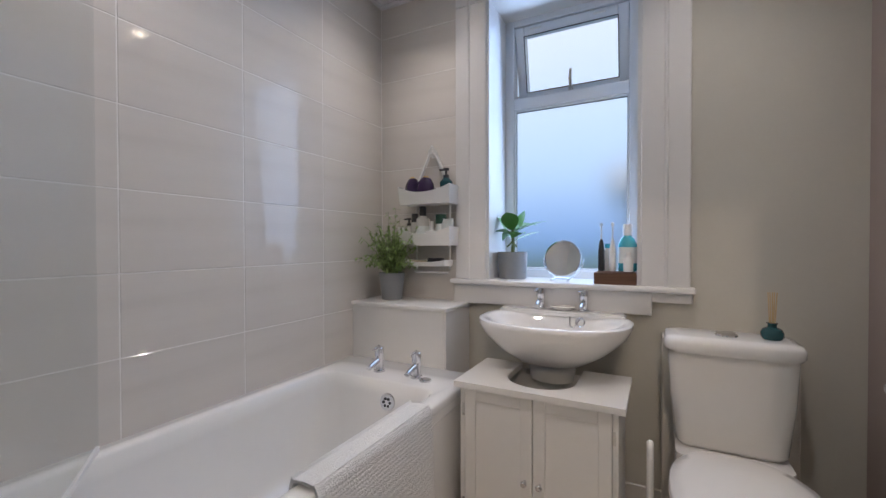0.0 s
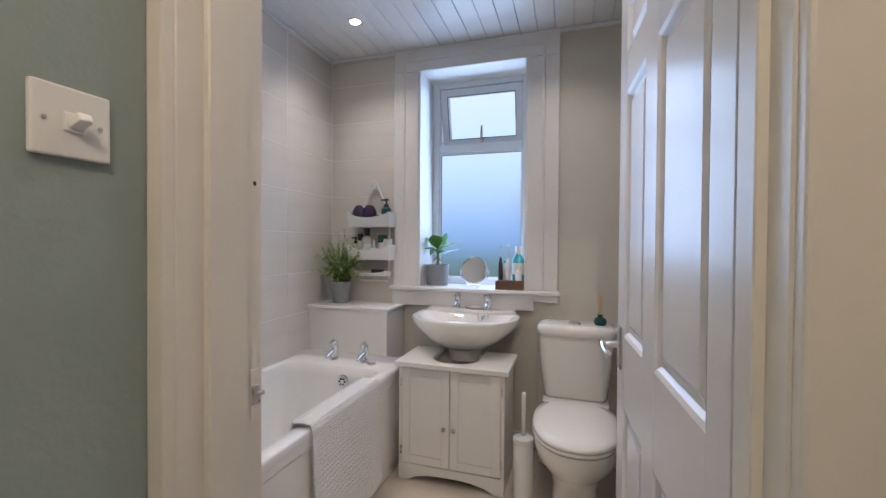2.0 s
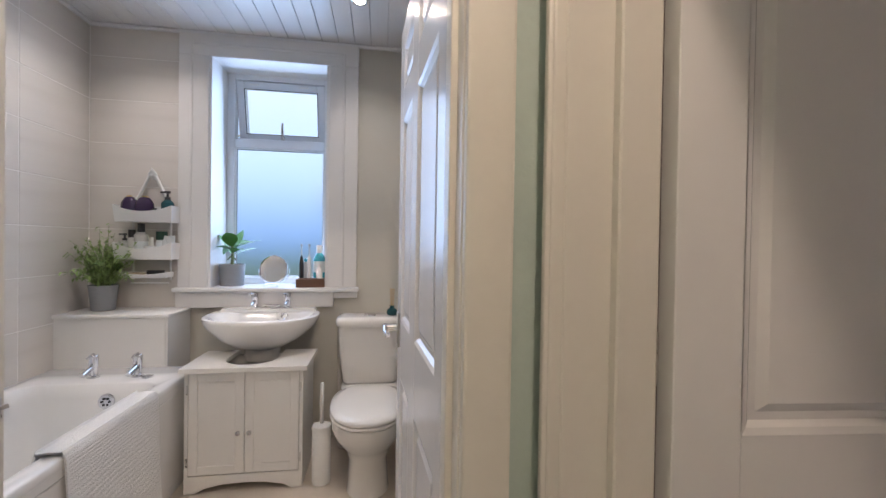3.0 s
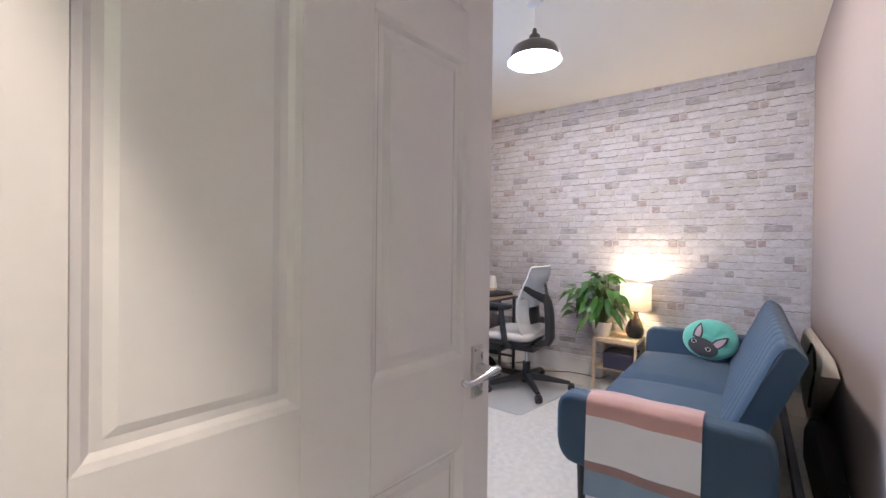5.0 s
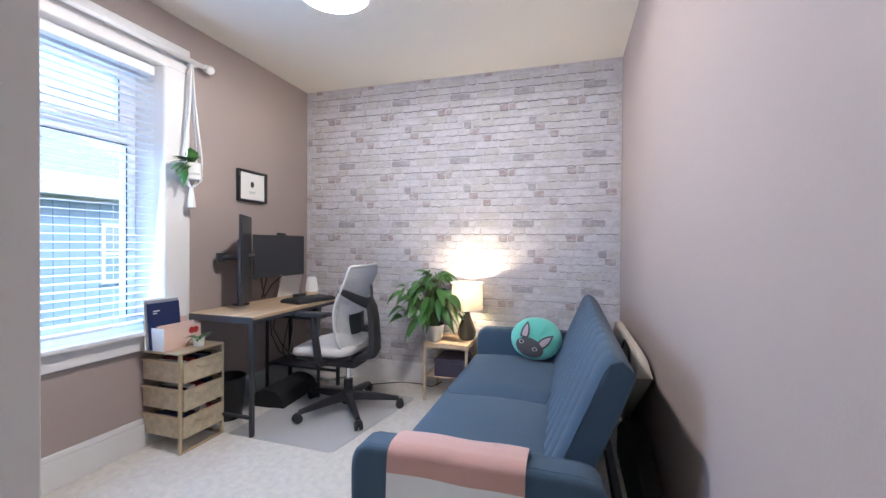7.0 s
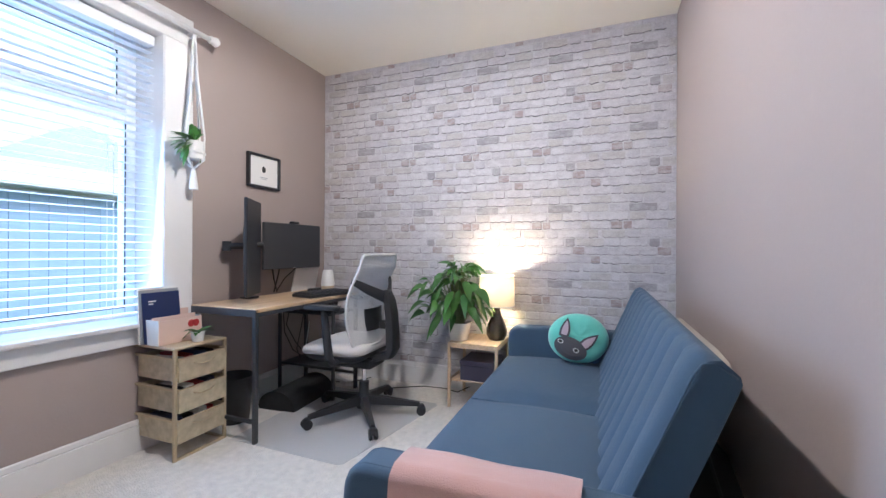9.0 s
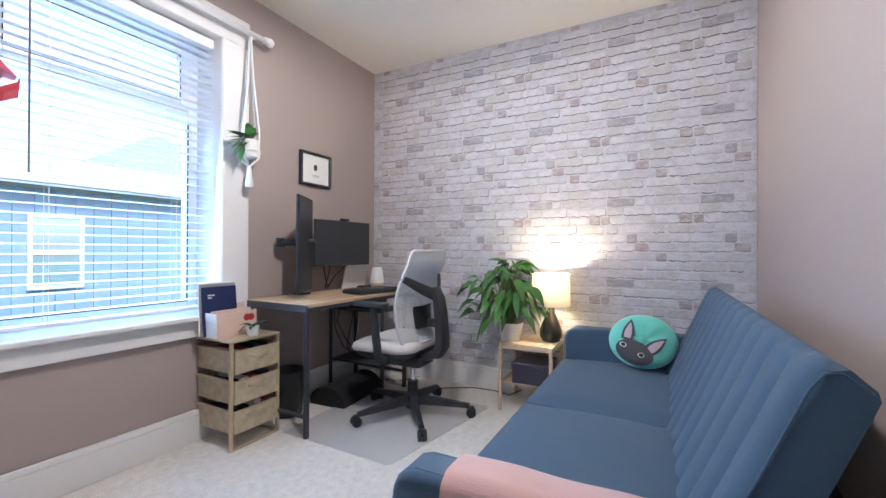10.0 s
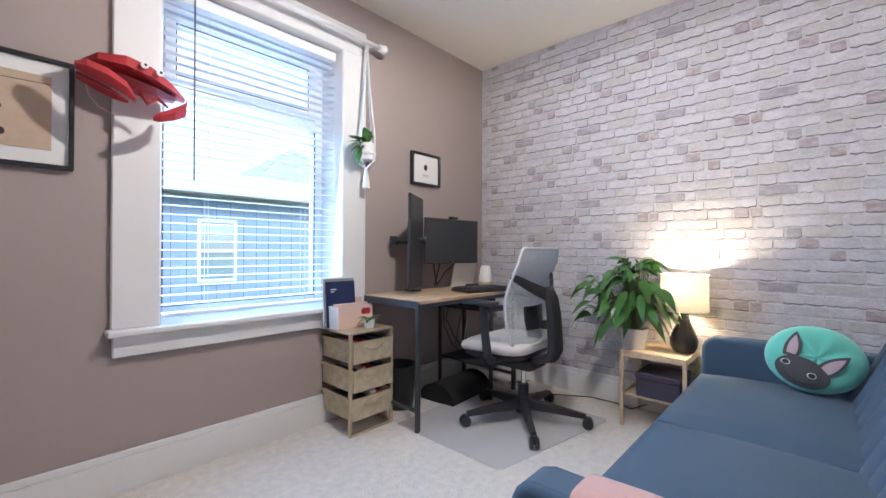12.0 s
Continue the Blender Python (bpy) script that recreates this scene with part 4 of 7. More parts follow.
part("overflow", moved(lathe([(0.010, 0), (0.009, 0.003), (0, 0.001)], 14), pose(-0.005, -0.118, 0.165, 80, 0, 0)), M["ink"], bas)
for tx, name in ((-0.088, "tap"), (0.10, "tap")):
    tp = part(name, join(
        lathe([(0.024, 0), (0.024, 0.008), (0.017, 0.012), (0.016, 0.05), (0.019, 0.055), (0.019, 0.088), (0.015, 0.094), (0.0, 0.094)], 18, (tx, -0.065, 0.218)),
        tube([(tx, -0.065, 0.262), (tx, -0.125, 0.246), (tx, -0.133, 0.238)], [0.011, 0.0105, 0.0105], 12)), M["chrome"], bas, "chrome basin tap", smooth=True)
    part("tap_lever", tube([(tx, -0.065, 0.306), (tx - 0.02, -0.10, 0.303)], [0.006, 0.004], 8), M["chrome"], tp, smooth=True)
part("plug_chain", tube([(0.05, -0.118, 0.20), (0.055, -0.135, 0.165), (0.07, -0.145, 0.158), (0.085, -0.14, 0.18), (0.098, -0.13, 0.20)], 0.0025, 6), M["chrome"], bas)
part("plug_ring", moved(lathe([(0.018, -0.003), (0.021, 0), (0.018, 0.003), (0.014, 0)], 16, cap=False), pose(0.098, -0.145, 0.183, 70, 0, 0)), M["chrome"], bas, smooth=True)
solo("soap_dish", lathe([(0.02, 0), (0.045, 0.006), (0.055, 0.016), (0.05, 0.018), (0.0, 0.012)], 26, (0, 0, 0), 1.0, 0.7), M["ceramic"], "small white oval soap dish on the basin ledge", "soap dish", smooth=True).matrix_world = pose(-0.375, 1.885, 0.8185)

cab = thing("cabinet", (-0.38, 1.57, 0), "white painted two-door cabinet under the basin", "cabinet")
W2, D2, HC = 0.272, 0.16, 0.585
part("body", join(
    bx(-W2, -W2 + 0.016, -D2, D2, 0, HC), bx(W2 - 0.016, W2, -D2, D2, 0, HC), bx(-W2 + 0.016, W2 - 0.016, D2 - 0.01, D2, 0.08, HC), bx(-W2 + 0.016, W2 - 0.016, -D2 + 0.02, D2 - 0.01, 0.085, 0.10),
    bx(-W2 + 0.016, W2 - 0.016, -D2 + 0.018, -D2 + 0.02, 0.10, HC),
    prism([(-W2 + 0.016, 0.0), (-W2 + 0.05, 0.0), (-W2 + 0.09, 0.022), (-0.1, 0.038), (0.0, 0.042), (0.1, 0.038), (W2 - 0.09, 0.022), (W2 - 0.05, 0.0), (W2 - 0.016, 0.0), (W2 - 0.016, 0.082), (-W2 + 0.016, 0.082)], "y", -D2 - 0.002, -D2 + 0.014)), M["cab"], cab)
# worktop with a round cut for the pedestal, open to the back
half = []
for k in range(13):
    a = math.pi * k / 12
    half.append((-0.005 - 0.125 * math.cos(a), -0.02 - 0.11 * math.sin(a)))
outline = [(-W2 - 0.018, D2), (-W2 - 0.018, -D2 - 0.022), (W2 + 0.022, -D2 - 0.022), (W2 + 0.022, D2)] + [(0.12, D2)] + half[::-1] + [(-0.13, D2)]
part("top", prism(outline, "z", HC, HC + 0.022), M["cab"], cab)
for sgn in (-1, 1):
    x0, x1 = (-W2 + 0.018, -0.0015) if sgn < 0 else (0.0015, W2 - 0.018)
    d = part("door", join(frame_ring(x0, x1, 0.088, HC - 0.006, 0.042, -D2 - 0.002, -D2 + 0.015, 0.002), bx(x0 + 0.04, x1 - 0.04, -D2 + 0.004, -D2 + 0.012, 0.128, HC - 0.046)), M["cab"], cab)
    part("knob", moved(lathe([(0.006, 0), (0.005, 0.010), (0.011, 0.016), (0.012, 0.022), (0.008, 0.027), (0, 0.028)], 16), pose(sgn * 0.026, -D2 - 0.002, 0.29, 90, 0, 0)), M["chrome"], d, "round chrome knob", smooth=True)
    for z in (0.15, 0.50):
        part("hinge", bx(sgn * (W2 - 0.012) - 0.005, sgn * (W2 - 0.012) + 0.005, -D2 - 0.003, -D2 + 0.0, z - 0.022, z + 0.022, 0.001), M["satin"], d)

# ---- toilet ----
wc = thing("toilet", (0.215, 1.66, 0), "white close-coupled toilet with the lid down", "toilet")


def oval(w, f, b, z, n=36, p=2.3):
    out = []
    for k in range(n):
        a = 2 * math.pi * k / n
        c, s = math.cos(a), math.sin(a)
        x = w * abs(c) ** (2 / p) * (1 if c >= 0 else -1)
        y = (b if s > 0 else f) * abs(s) ** (2 / p) * (1 if s > 0 else -1)
        out.append((x, y - 0.27, z))
    return out


part("pan", loft([oval(0.105, 0.13, 0.30, 0.0), oval(0.10, 0.12, 0.31, 0.03), oval(0.095, 0.11, 0.32, 0.16), oval(0.12, 0.17, 0.34, 0.23), oval(0.165, 0.245, 0.36, 0.30), oval(0.178, 0.275, 0.37, 0.35), oval(0.178, 0.278, 0.37, 0.385), oval(0.15, 0.25, 0.35, 0.39)]), M["ceramic"], wc, smooth=True, sharp=60)
part("seat", loft([oval(0.182, 0.283, 0.225, 0.392), oval(0.187, 0.289, 0.228, 0.400), oval(0.184, 0.286, 0.226, 0.408)]), M["ceramic"], wc, smooth=True)
part("lid", loft([oval(0.182, 0.285, 0.232, 0.410), oval(0.187, 0.290, 0.235, 0.418), oval(0.182, 0.284, 0.232, 0.430), oval(0.150, 0.24, 0.20, 0.436), oval(0.06, 0.12, 0.1, 0.438)]), M["ceramic"], wc, smooth=True, sharp=60)
part("back_ledge", loft([[(p[0], p[1], z) for p in rounded(-0.16, 0.16, -0.06, 0.17, 0.03)] for z in (0.30, 0.385, 0.41)]), M["ceramic"], wc, smooth=True)
part("cistern", loft([[(p[0], p[1], z) for p in rounded(-w, w, -0.005 + o, 0.18, 0.035)] for w, o, z in ((0.150, 0.02, 0.412), (0.158, 0.008, 0.43), (0.176, 0.0, 0.60), (0.183, -0.002, 0.742))]), M["ceramic"], wc, smooth=True, sharp=60)
part("cistern_lid", loft([[(p[0], p[1], z) for p in rounded(-w, w, -0.022 + o, 0.19 - o, 0.04)] for w, o, z in ((0.186, 0.0, 0.742), (0.194, -0.002, 0.752), (0.195, -0.002, 0.775), (0.188, 0.006, 0.790), (0.16, 0.03, 0.795))]), M["ceramic"], wc, smooth=True, sharp=60)
part("flush_button", lathe([(0.034, 0), (0.033, 0.006), (0.022, 0.012), (0.0, 0.013)], 26, (-0.005, 0.075, 0.794)), M["chrome"], wc, "round chrome flush button", smooth=True)
struct("backing_board", bx(0.015, 0.44, 1.853, 1.95, 0, 0.745, 0.003), M["paint_cream"], "cream boxing behind the toilet cistern", "boxing")
dif = thing("reed_diffuser", (0.335, 1.735, 0.7955), "small teal glass reed diffuser on the cistern", "reed diffuser")
part("bottle", lathe([(0.026, 0), (0.031, 0.008), (0.032, 0.022), (0.026, 0.034), (0.013, 0.040), (0.012, 0.048), (0.016, 0.054), (0.010, 0.054)], 20), M["teal_bottle"], dif, smooth=True)
for k in range(5):
    part("reed", tube([(0.003 * (k - 2), 0, 0.02), (0.006 * (k - 2), 0.004 * (k % 2), 0.155)], 0.0018, 6), M["reed"], dif)
br = thing("toilet_brush", (-0.02, 1.44, 0), "white toilet brush in a cylindrical holder", "toilet brush")
part("holder", lathe([(0.044, 0), (0.046, 0.01), (0.046, 0.27), (0.043, 0.275), (0.041, 0.27), (0.041, 0.02)], 24), M["plastic_white"], br, smooth=True)
part("cap", lathe([(0.048, 0.268), (0.05, 0.275), (0.046, 0.29), (0.012, 0.30), (0.01, 0.30)], 24), M["plastic_white"], br, smooth=True)
part("handle", tube([(0, 0, 0.29), (0, 0, 0.50), (0, 0, 0.505)], [0.010, 0.010, 0.006], 12), M["plastic_white"], br, smooth=True)
rb = thing("toilet_roll_holder", (0.075, 1.88, 0), "slim chrome stand in the corner behind the toilet", "stand")
part("foot", lathe([(0.05, 0), (0.05, 0.012), (0.01, 0.018), (0.0, 0.018)], 22, (0, -0.08, 0)), M["chrome"], rb, smooth=True)
part("pole", tube([(0, -0.08, 0.01), (0, -0.08, 0.40)], 0.008, 10), M["chrome"], rb, smooth=True)

# ---- things on the bathroom sill ----
def pot(name, m, r0, r1, h, mat, label, category="potted plant"):
    t = thing(name, m, label, category)
    part("pot", lathe([(r0, 0), (r0 + 0.002, 0.004), (r1, h - 0.006), (r1 + 0.002, h), (r1 - 0.005, h), (r1 - 0.007, h - 0.012), (r1 - 0.012, h - 0.014)], 28), mat, t, smooth=True)
    part("soil", lathe([(r1 - 0.008, h - 0.016), (0.5 * r1, h - 0.010), (0, h - 0.008)], 18), M["soil"], t)
    return t


sp1 = pot("sill_plant", (-0.662, 2.06, 0.9365), 0.068, 0.075, 0.135, M["pot_grey"], "broad-leaved green plant in a grey pot on the sill")
r1 = random.Random(3)
blades = []
for k in range(9):
    a = k * 2.4 + 0.5
    ln = 0.14 + 0.06 * r1.random()
    if math.cos(a) < 0:
        ln *= 0.62
    el = (0.02, 0.12, 0.04, 0.15, 0.03, 0.09, 0.0, 0.13, 0.06)[k]
    blades.append(leaf_blade((0.008 * math.cos(a), 0.008 * math.sin(a), 0.19 + 0.008 * k), (ln * math.cos(a), ln * math.sin(a) * 0.6, 0.235 + el), 0.034 + 0.012 * r1.random(), 0.05 * r1.random(), r1.uniform(-0.3, 0.3), 7))
grow("leaf", blades, M["leaf_light"], sp1)
part("stem", join(tube([(0, 0, 0.11), (0.004, 0, 0.17), (0, 0, 0.265)], [0.012, 0.009, 0.006], 8), *[tube([(0, 0, 0.19), (0.03 * math.cos(k), 0.02 * math.sin(k), 0.16)], 0.004, 6) for k in (1, 3, 5)]), M["stem"], sp1, smooth=True)
mir = thing("vanity_mirror", pose(-0.404, 2.03, 0.9365, 0, 0, -8), "round tilting chrome vanity mirror on the sill", "mirror")
part("glass", moved(lathe([(0.0, 0), (0.084, 0), (0.084, 0.003), (0.0, 0.003)], 40), pose(0, 0, 0.105, 78, 0, 0)), M["mirror"], mir, "mirror glass", smooth=True)
part("rim", moved(lathe([(0.083, -0.003), (0.089, 0.0), (0.089, 0.004), (0.083, 0.007)], 40, cap=False), pose(0, 0, 0.105, 78, 0, 0)), M["chrome"], mir, smooth=True)
part("yoke", tube([(0.098 * math.cos(radians(a)), 0.004, 0.105 + 0.098 * math.sin(radians(a))) for a in range(180, 361, 12)], 0.0032, 8), M["chrome"], mir, smooth=True)
part("foot", join(*[tube([(s * 0.03, 0.0, 0.012), (s * 0.038, -0.035, 0.004), (s * 0.04, -0.045, 0.004)], [0.004, 0.005, 0.007], 8) for s in (-1, 1)], tube([(-0.03, 0, 0.012), (0.03, 0, 0.012)], 0.004)), M["chrome"], mir, smooth=True)
tr = thing("wooden_tray", pose(-0.165, 1.965, 0.9365, 0, 0, 2), "dark wooden block tray for toothbrushes", "tray")
part("block", join(bx(-0.085, 0.085, -0.045, 0.045, 0, 0.052, 0.003), bx(-0.072, 0.078, -0.035, 0.038, 0.052, 0.056, 0.002)), M["walnut"], tr)


def bottle(name, m, prof, mat, label, cap=None, capmat=None, band=None, bandmat=None, sy=1.0):
    t = thing(name, m, label, "bottle")
    part("body", lathe(prof, 20, (0, 0, 0), 1, sy), mat, t, smooth=True)
    if cap:
        part("cap", lathe(cap, 16, (0, 0, 0), 1, sy), capmat, t, smooth=True)
    if band:
        part("label", lathe(band, 20, (0, 0, 0), 1, sy), bandmat, t, smooth=True)
    return t


def toothbrush(m, dark, label):
    t = thing("toothbrush", m, label, "toothbrush")
    part("body", lathe([(0.013, 0), (0.0145, 0.01), (0.0135, 0.09), (0.009, 0.125), (0.004, 0.14)], 14), dark, t, smooth=True)
    part("neck", tube([(0, 0, 0.135), (0, 0, 0.20)], [0.0038, 0.003], 8), M["plastic_white"], t)
    part("head", join(lathe([(0.007, 0.196), (0.0075, 0.205), (0.0, 0.214)], 10), bx(-0.005, 0.005, -0.016, -0.005, 0.199, 0.211, 0.001)), M["plastic_white"], t)


toothbrush(pose(-0.222, 1.955, 0.993), M["plastic_black"], "black electric toothbrush standing in the tray")
toothbrush(pose(-0.176, 1.955, 0.993), M["plastic_white"], "white electric toothbrush standing in the tray")
bottle("mouthwash", pose(-0.118, 1.985, 0.993), [(0.036, 0), (0.038, 0.006), (0.038, 0.115), (0.028, 0.14), (0.016, 0.152), (0.016, 0.158)], M["aqua"], "aqua mouthwash bottle with a white cap", [(0.019, 0.156), (0.019, 0.2), (0.017, 0.204), (0, 0.204)], M["plastic_white"], [(0.0386, 0.035), (0.0388, 0.04), (0.0388, 0.10), (0.0386, 0.104)], M["label"], 0.7)
bottle("toothpaste", pose(-0.112, 1.94, 0.993), [(0.019, 0), (0.02, 0.05), (0.012, 0.062), (0.011, 0.064)], M["plastic_white"], "small white bottle in the tray", [(0.011, 0.063), (0.010, 0.084), (0, 0.084)], M["plastic_white"])
bottle("small_bottle", pose(-0.20, 1.99, 0.993), [(0.018, 0), (0.018, 0.085), (0.012, 0.1)], M["clear_bottle"], "small pale bottle behind the toothbrushes", [(0.012, 0.099), (0.012, 0.12), (0, 0.12)], M["aqua"])

# ---- fern on the boxing ----
fern = pot("fern_plant", (-1.255, 1.835, 0.821), 0.052, 0.068, 0.14, M["pot_grey"], "feathery green fern in a grey pot on the tiled boxing")


def fronds():
    r = random.Random(9)
    out, stems = [], []
    for k in range(95):
        a = r.uniform(0, 2 * math.pi)
        ln, h = r.uniform(0.05, 0.20), r.uniform(0.02, 0.27)
        if k < 5:
            ln, h = r.uniform(0.02, 0.07), r.uniform(0.26, 0.36)
        if math.sin(a) > 0:
            ln *= 0.5
        if math.cos(a) < -0.5:
            ln *= 0.7
        end = Vector((ln * math.cos(a), ln * math.sin(a), 0.13 + h))
        st = Vector((0.02 * math.cos(a), 0.02 * math.sin(a), 0.13))
        pts = [st, st.lerp(end, 0.5) + Vector((0, 0, 0.03)), end]
        stems.append(tube(pts, [0.0016, 0.0012, 0.0006], 5))
        for j in range(26):
            u = 0.2 + 0.8 * j / 25
            p = pts[0].lerp(pts[1], u * 2) if u < 0.5 else pts[1].lerp(pts[2], u * 2 - 1)
            d = Vector((r.uniform(-1, 1), r.uniform(-1, 1), r.uniform(-0.6, 0.7))).normalized() * r.uniform(0.015, 0.036)
            out.append(leaf_blade(p, p + d, 0.0062, 0.006, n=2))
    return out, stems


fl, fs = fronds()
grow("frond", fl, M["fern"], fern)
part("stem", join(*fs), M["stem"], fern)

# ---- hanging shower caddy ----
cad = thing("shower_caddy", (-1.055, 1.945, 1.0), "white plastic three-tier shower caddy hanging from a hook", "shower caddy")


def basket(z, w, h, d):
    n = 14
    rings_o = []
    for k in range(n + 1):
        u = k / n
        x = (u - 0.5) * w
        top = h * (0.62 + 0.38 * (abs(2 * u - 1)) ** 2)
        rings_o.append((x, -d - 0.02 * math.sin(math.pi * u), z, top))
    bm = bmesh.new()
    f0 = [bm.verts.new((x, y, zz)) for x, y, zz, t in rings_o]
    f1 = [bm.verts.new((x * 1.04, y - 0.012, zz + t)) for x, y, zz, t in rings_o]
    b0, b1 = bm.verts.new((w / 2, -0.01, z)), bm.verts.new((w / 2 * 1.04, -0.01, z + h))
    c0, c1 = bm.verts.new((-w / 2, -0.01, z)), bm.verts.new((-w / 2 * 1.04, -0.01, z + h))
    for i in range(n):
        bm.faces.new((f0[i], f0[i + 1], f1[i + 1], f1[i]))
    bm.faces.new((f0[-1], b0, b1, f1[-1]))
    bm.faces.new((c0, f0[0], f1[0], c1))
    bm.faces.new((b0, c0, c1, b1))
    bm.faces.new(f0[::-1] + [c0, b0])
    bm.normal_update()
    bmesh.ops.solidify(bm, geom=bm.faces[:], thickness=0.004)
    bmesh.ops.recalc_face_normals(bm, faces=bm.faces[:])
    return bm


part("basket", basket(0.315, 0.29, 0.095, 0.115), M["plastic_white"], cad, smooth=True)
part("basket", basket(0.105, 0.29, 0.095, 0.115), M["plastic_white"], cad, smooth=True)
part("basket", basket(0.0, 0.22, 0.03, 0.10), M["plastic_white"], cad, smooth=True)
for s in (-1, 1):
    part("strut", join(tube([(s * 0.10, -0.02, -0.02), (s * 0.10, -0.02, 0.40)], 0.006), tube([(s * 0.11, -0.02, 0.40), (s * 0.07, -0.02, 0.47), (s * 0.012, -0.02, 0.60)], [0.010, 0.010, 0.008], 8)), M["plastic_white"], cad, smooth=True)
part("rail", tube([(-0.10, -0.04, -0.035), (0.10, -0.04, -0.035)], 0.005), M["plastic_white"], cad)
part("hook", join(tube([(0.0, -0.012, 0.57), (0.018, -0.022, 0.60), (0, -0.03, 0.625), (-0.018, -0.022, 0.60), (0, -0.012, 0.57)], 0.009, 8), lathe([(0.02, 0.585), (0.02, 0.605), (0, 0.61)], 12, (0, -0.012, 0))), M["plastic_white"], cad, smooth=True)
ROUND = [(0.03, 0), (0.040, 0.014), (0.042, 0.055), (0.036, 0.088), (0.022, 0.108), (0.016, 0.112)]
for dx, rot in ((-0.092, -12), (-0.028, 10)):
    bottle("shampoo_bottle", pose(-1.055 + dx, 1.885, 1.322, 0, rot * 0.4, rot) @ Matrix.Scale(1.22, 4), ROUND, M["purple"], "round purple shampoo bottle with a gold cap", [(0.013, 0.110), (0.013, 0.116), (0.011, 0.119), (0, 0.12)], M["gold"], sy=0.7)
PUMP = [(0.024, 0), (0.026, 0.01), (0.026, 0.085), (0.012, 0.1)]


def pump_bottle(m, s, mat, label):
    t = bottle("pump_bottle", m @ Matrix.Scale(s, 4), PUMP, mat, label, [(0.012, 0.098), (0.012, 0.112), (0.005, 0.115), (0.005, 0.13), (0.012, 0.131), (0.012, 0.14), (0, 0.141)], M["plastic_black"])
    part("spout", bx(-0.03, 0.0, -0.005, 0.005, 0.131, 0.139, 0.002), M["plastic_black"], t)


pump_bottle(pose(-0.955, 1.885, 1.322), 1.25, M["teal_bottle"], "teal bottle with a black pump")
pump_bottle(pose(-1.175, 1.88, 1.11), 1.0, M["clear_bottle"], "clear bottle with a black pump")
bottle("dark_cap_bottle", pose(-1.02, 1.88, 1.322), [(0.013, 0), (0.013, 0.045)], M["clear_bottle"], "small bottle with a black cap", [(0.012, 0.045), (0.012, 0.075), (0, 0.075)], M["plastic_black"])
bottle("lotion_bottle", pose(-1.138, 1.88, 1.11) @ Matrix.Scale(1.2, 4), [(0.018, 0), (0.018, 0.095), (0.012, 0.1)], M["clear_bottle"], "slim pale bottle with a black cap", [(0.015, 0.098), (0.015, 0.135), (0, 0.136)], M["plastic_black"])
bottle("lotion_bottle", pose(-1.09, 1.88, 1.11) @ Matrix.Scale(1.2, 4), [(0.027, 0), (0.029, 0.01), (0.029, 0.11), (0.014, 0.125)], M["clear_bottle"], "large pale lotion bottle with a black cap", [(0.015, 0.124), (0.015, 0.165), (0, 0.166)], M["plastic_black"], [(0.0292, 0.03), (0.0292, 0.08)], M["label"])
bottle("cream_pot", pose(-1.035, 1.875, 1.11) @ Matrix.Scale(1.2, 4), [(0.03, 0), (0.031, 0.055), (0.02, 0.06)], M["plastic_white"], "white plastic cream tub in the basket", [(0.01, 0.06), (0.01, 0.10), (0, 0.1)], M["plastic_white"])
bottle("face_wash", pose(-0.985, 1.885, 1.11) @ Matrix.Scale(1.2, 4), [(0.024, 0), (0.024, 0.07), (0.018, 0.09)], M["label"], "white bottle with a dark green top", [(0.024, 0.088), (0.024, 0.128), (0, 0.13)], M["green_dark"])
for k, x in enumerate((-0.962, -0.925)):
    t = thing("cream_tube", pose(x, 1.87, 1.115, 0, 6 - 10 * k, 10), "white squeeze tube standing on its cap", "tube")
    part("body", loft([[(0.022 * math.cos(q * 0.3926) * sx, 0.022 * math.sin(q * 0.3926) * sy, z) for q in range(16)] for sx, sy, z in ((0.9, 0.9, 0.02), (1, 0.8, 0.06), (1.15, 0.15, 0.125))]), M["label"], t, smooth=True)
    part("cap", lathe([(0.018, 0), (0.019, 0.02), (0.0, 0.021)], 14), M["plastic_white"], t)
solo("soap_bar", bx(-0.045, 0.045, -0.022, 0.022, 0, 0.022, 0.008, 3), M["tan"], "tan soap bar in the lowest basket", "soap").matrix_world = pose(-1.105, 1.875, 1.006)
solo("small_box", bx(-0.04, 0.04, -0.02, 0.02, 0, 0.036, 0.003), M["plastic_black"], "small black box in the lowest basket", "box").matrix_world = pose(-1.01, 1.875, 1.006)

# downlight rims
for k, (dx, dy) in enumerate(DOWNLIGHTS):
    t = thing("downlight", (dx, dy, 2.458), "round recessed chrome ceiling downlight", "downlight", "bathroom downlights")
    part("rim", lathe([(0.042, 0.0), (0.042, -0.004), (0.034, -0.007), (0.029, -0.003), (0.029, 0.0)], 28, cap=False), M["chrome"], t, smooth=True)
    part("bulb", lathe([(0.028, -0.0012), (0.0, -0.0012)], 24), M["bulb"], t)


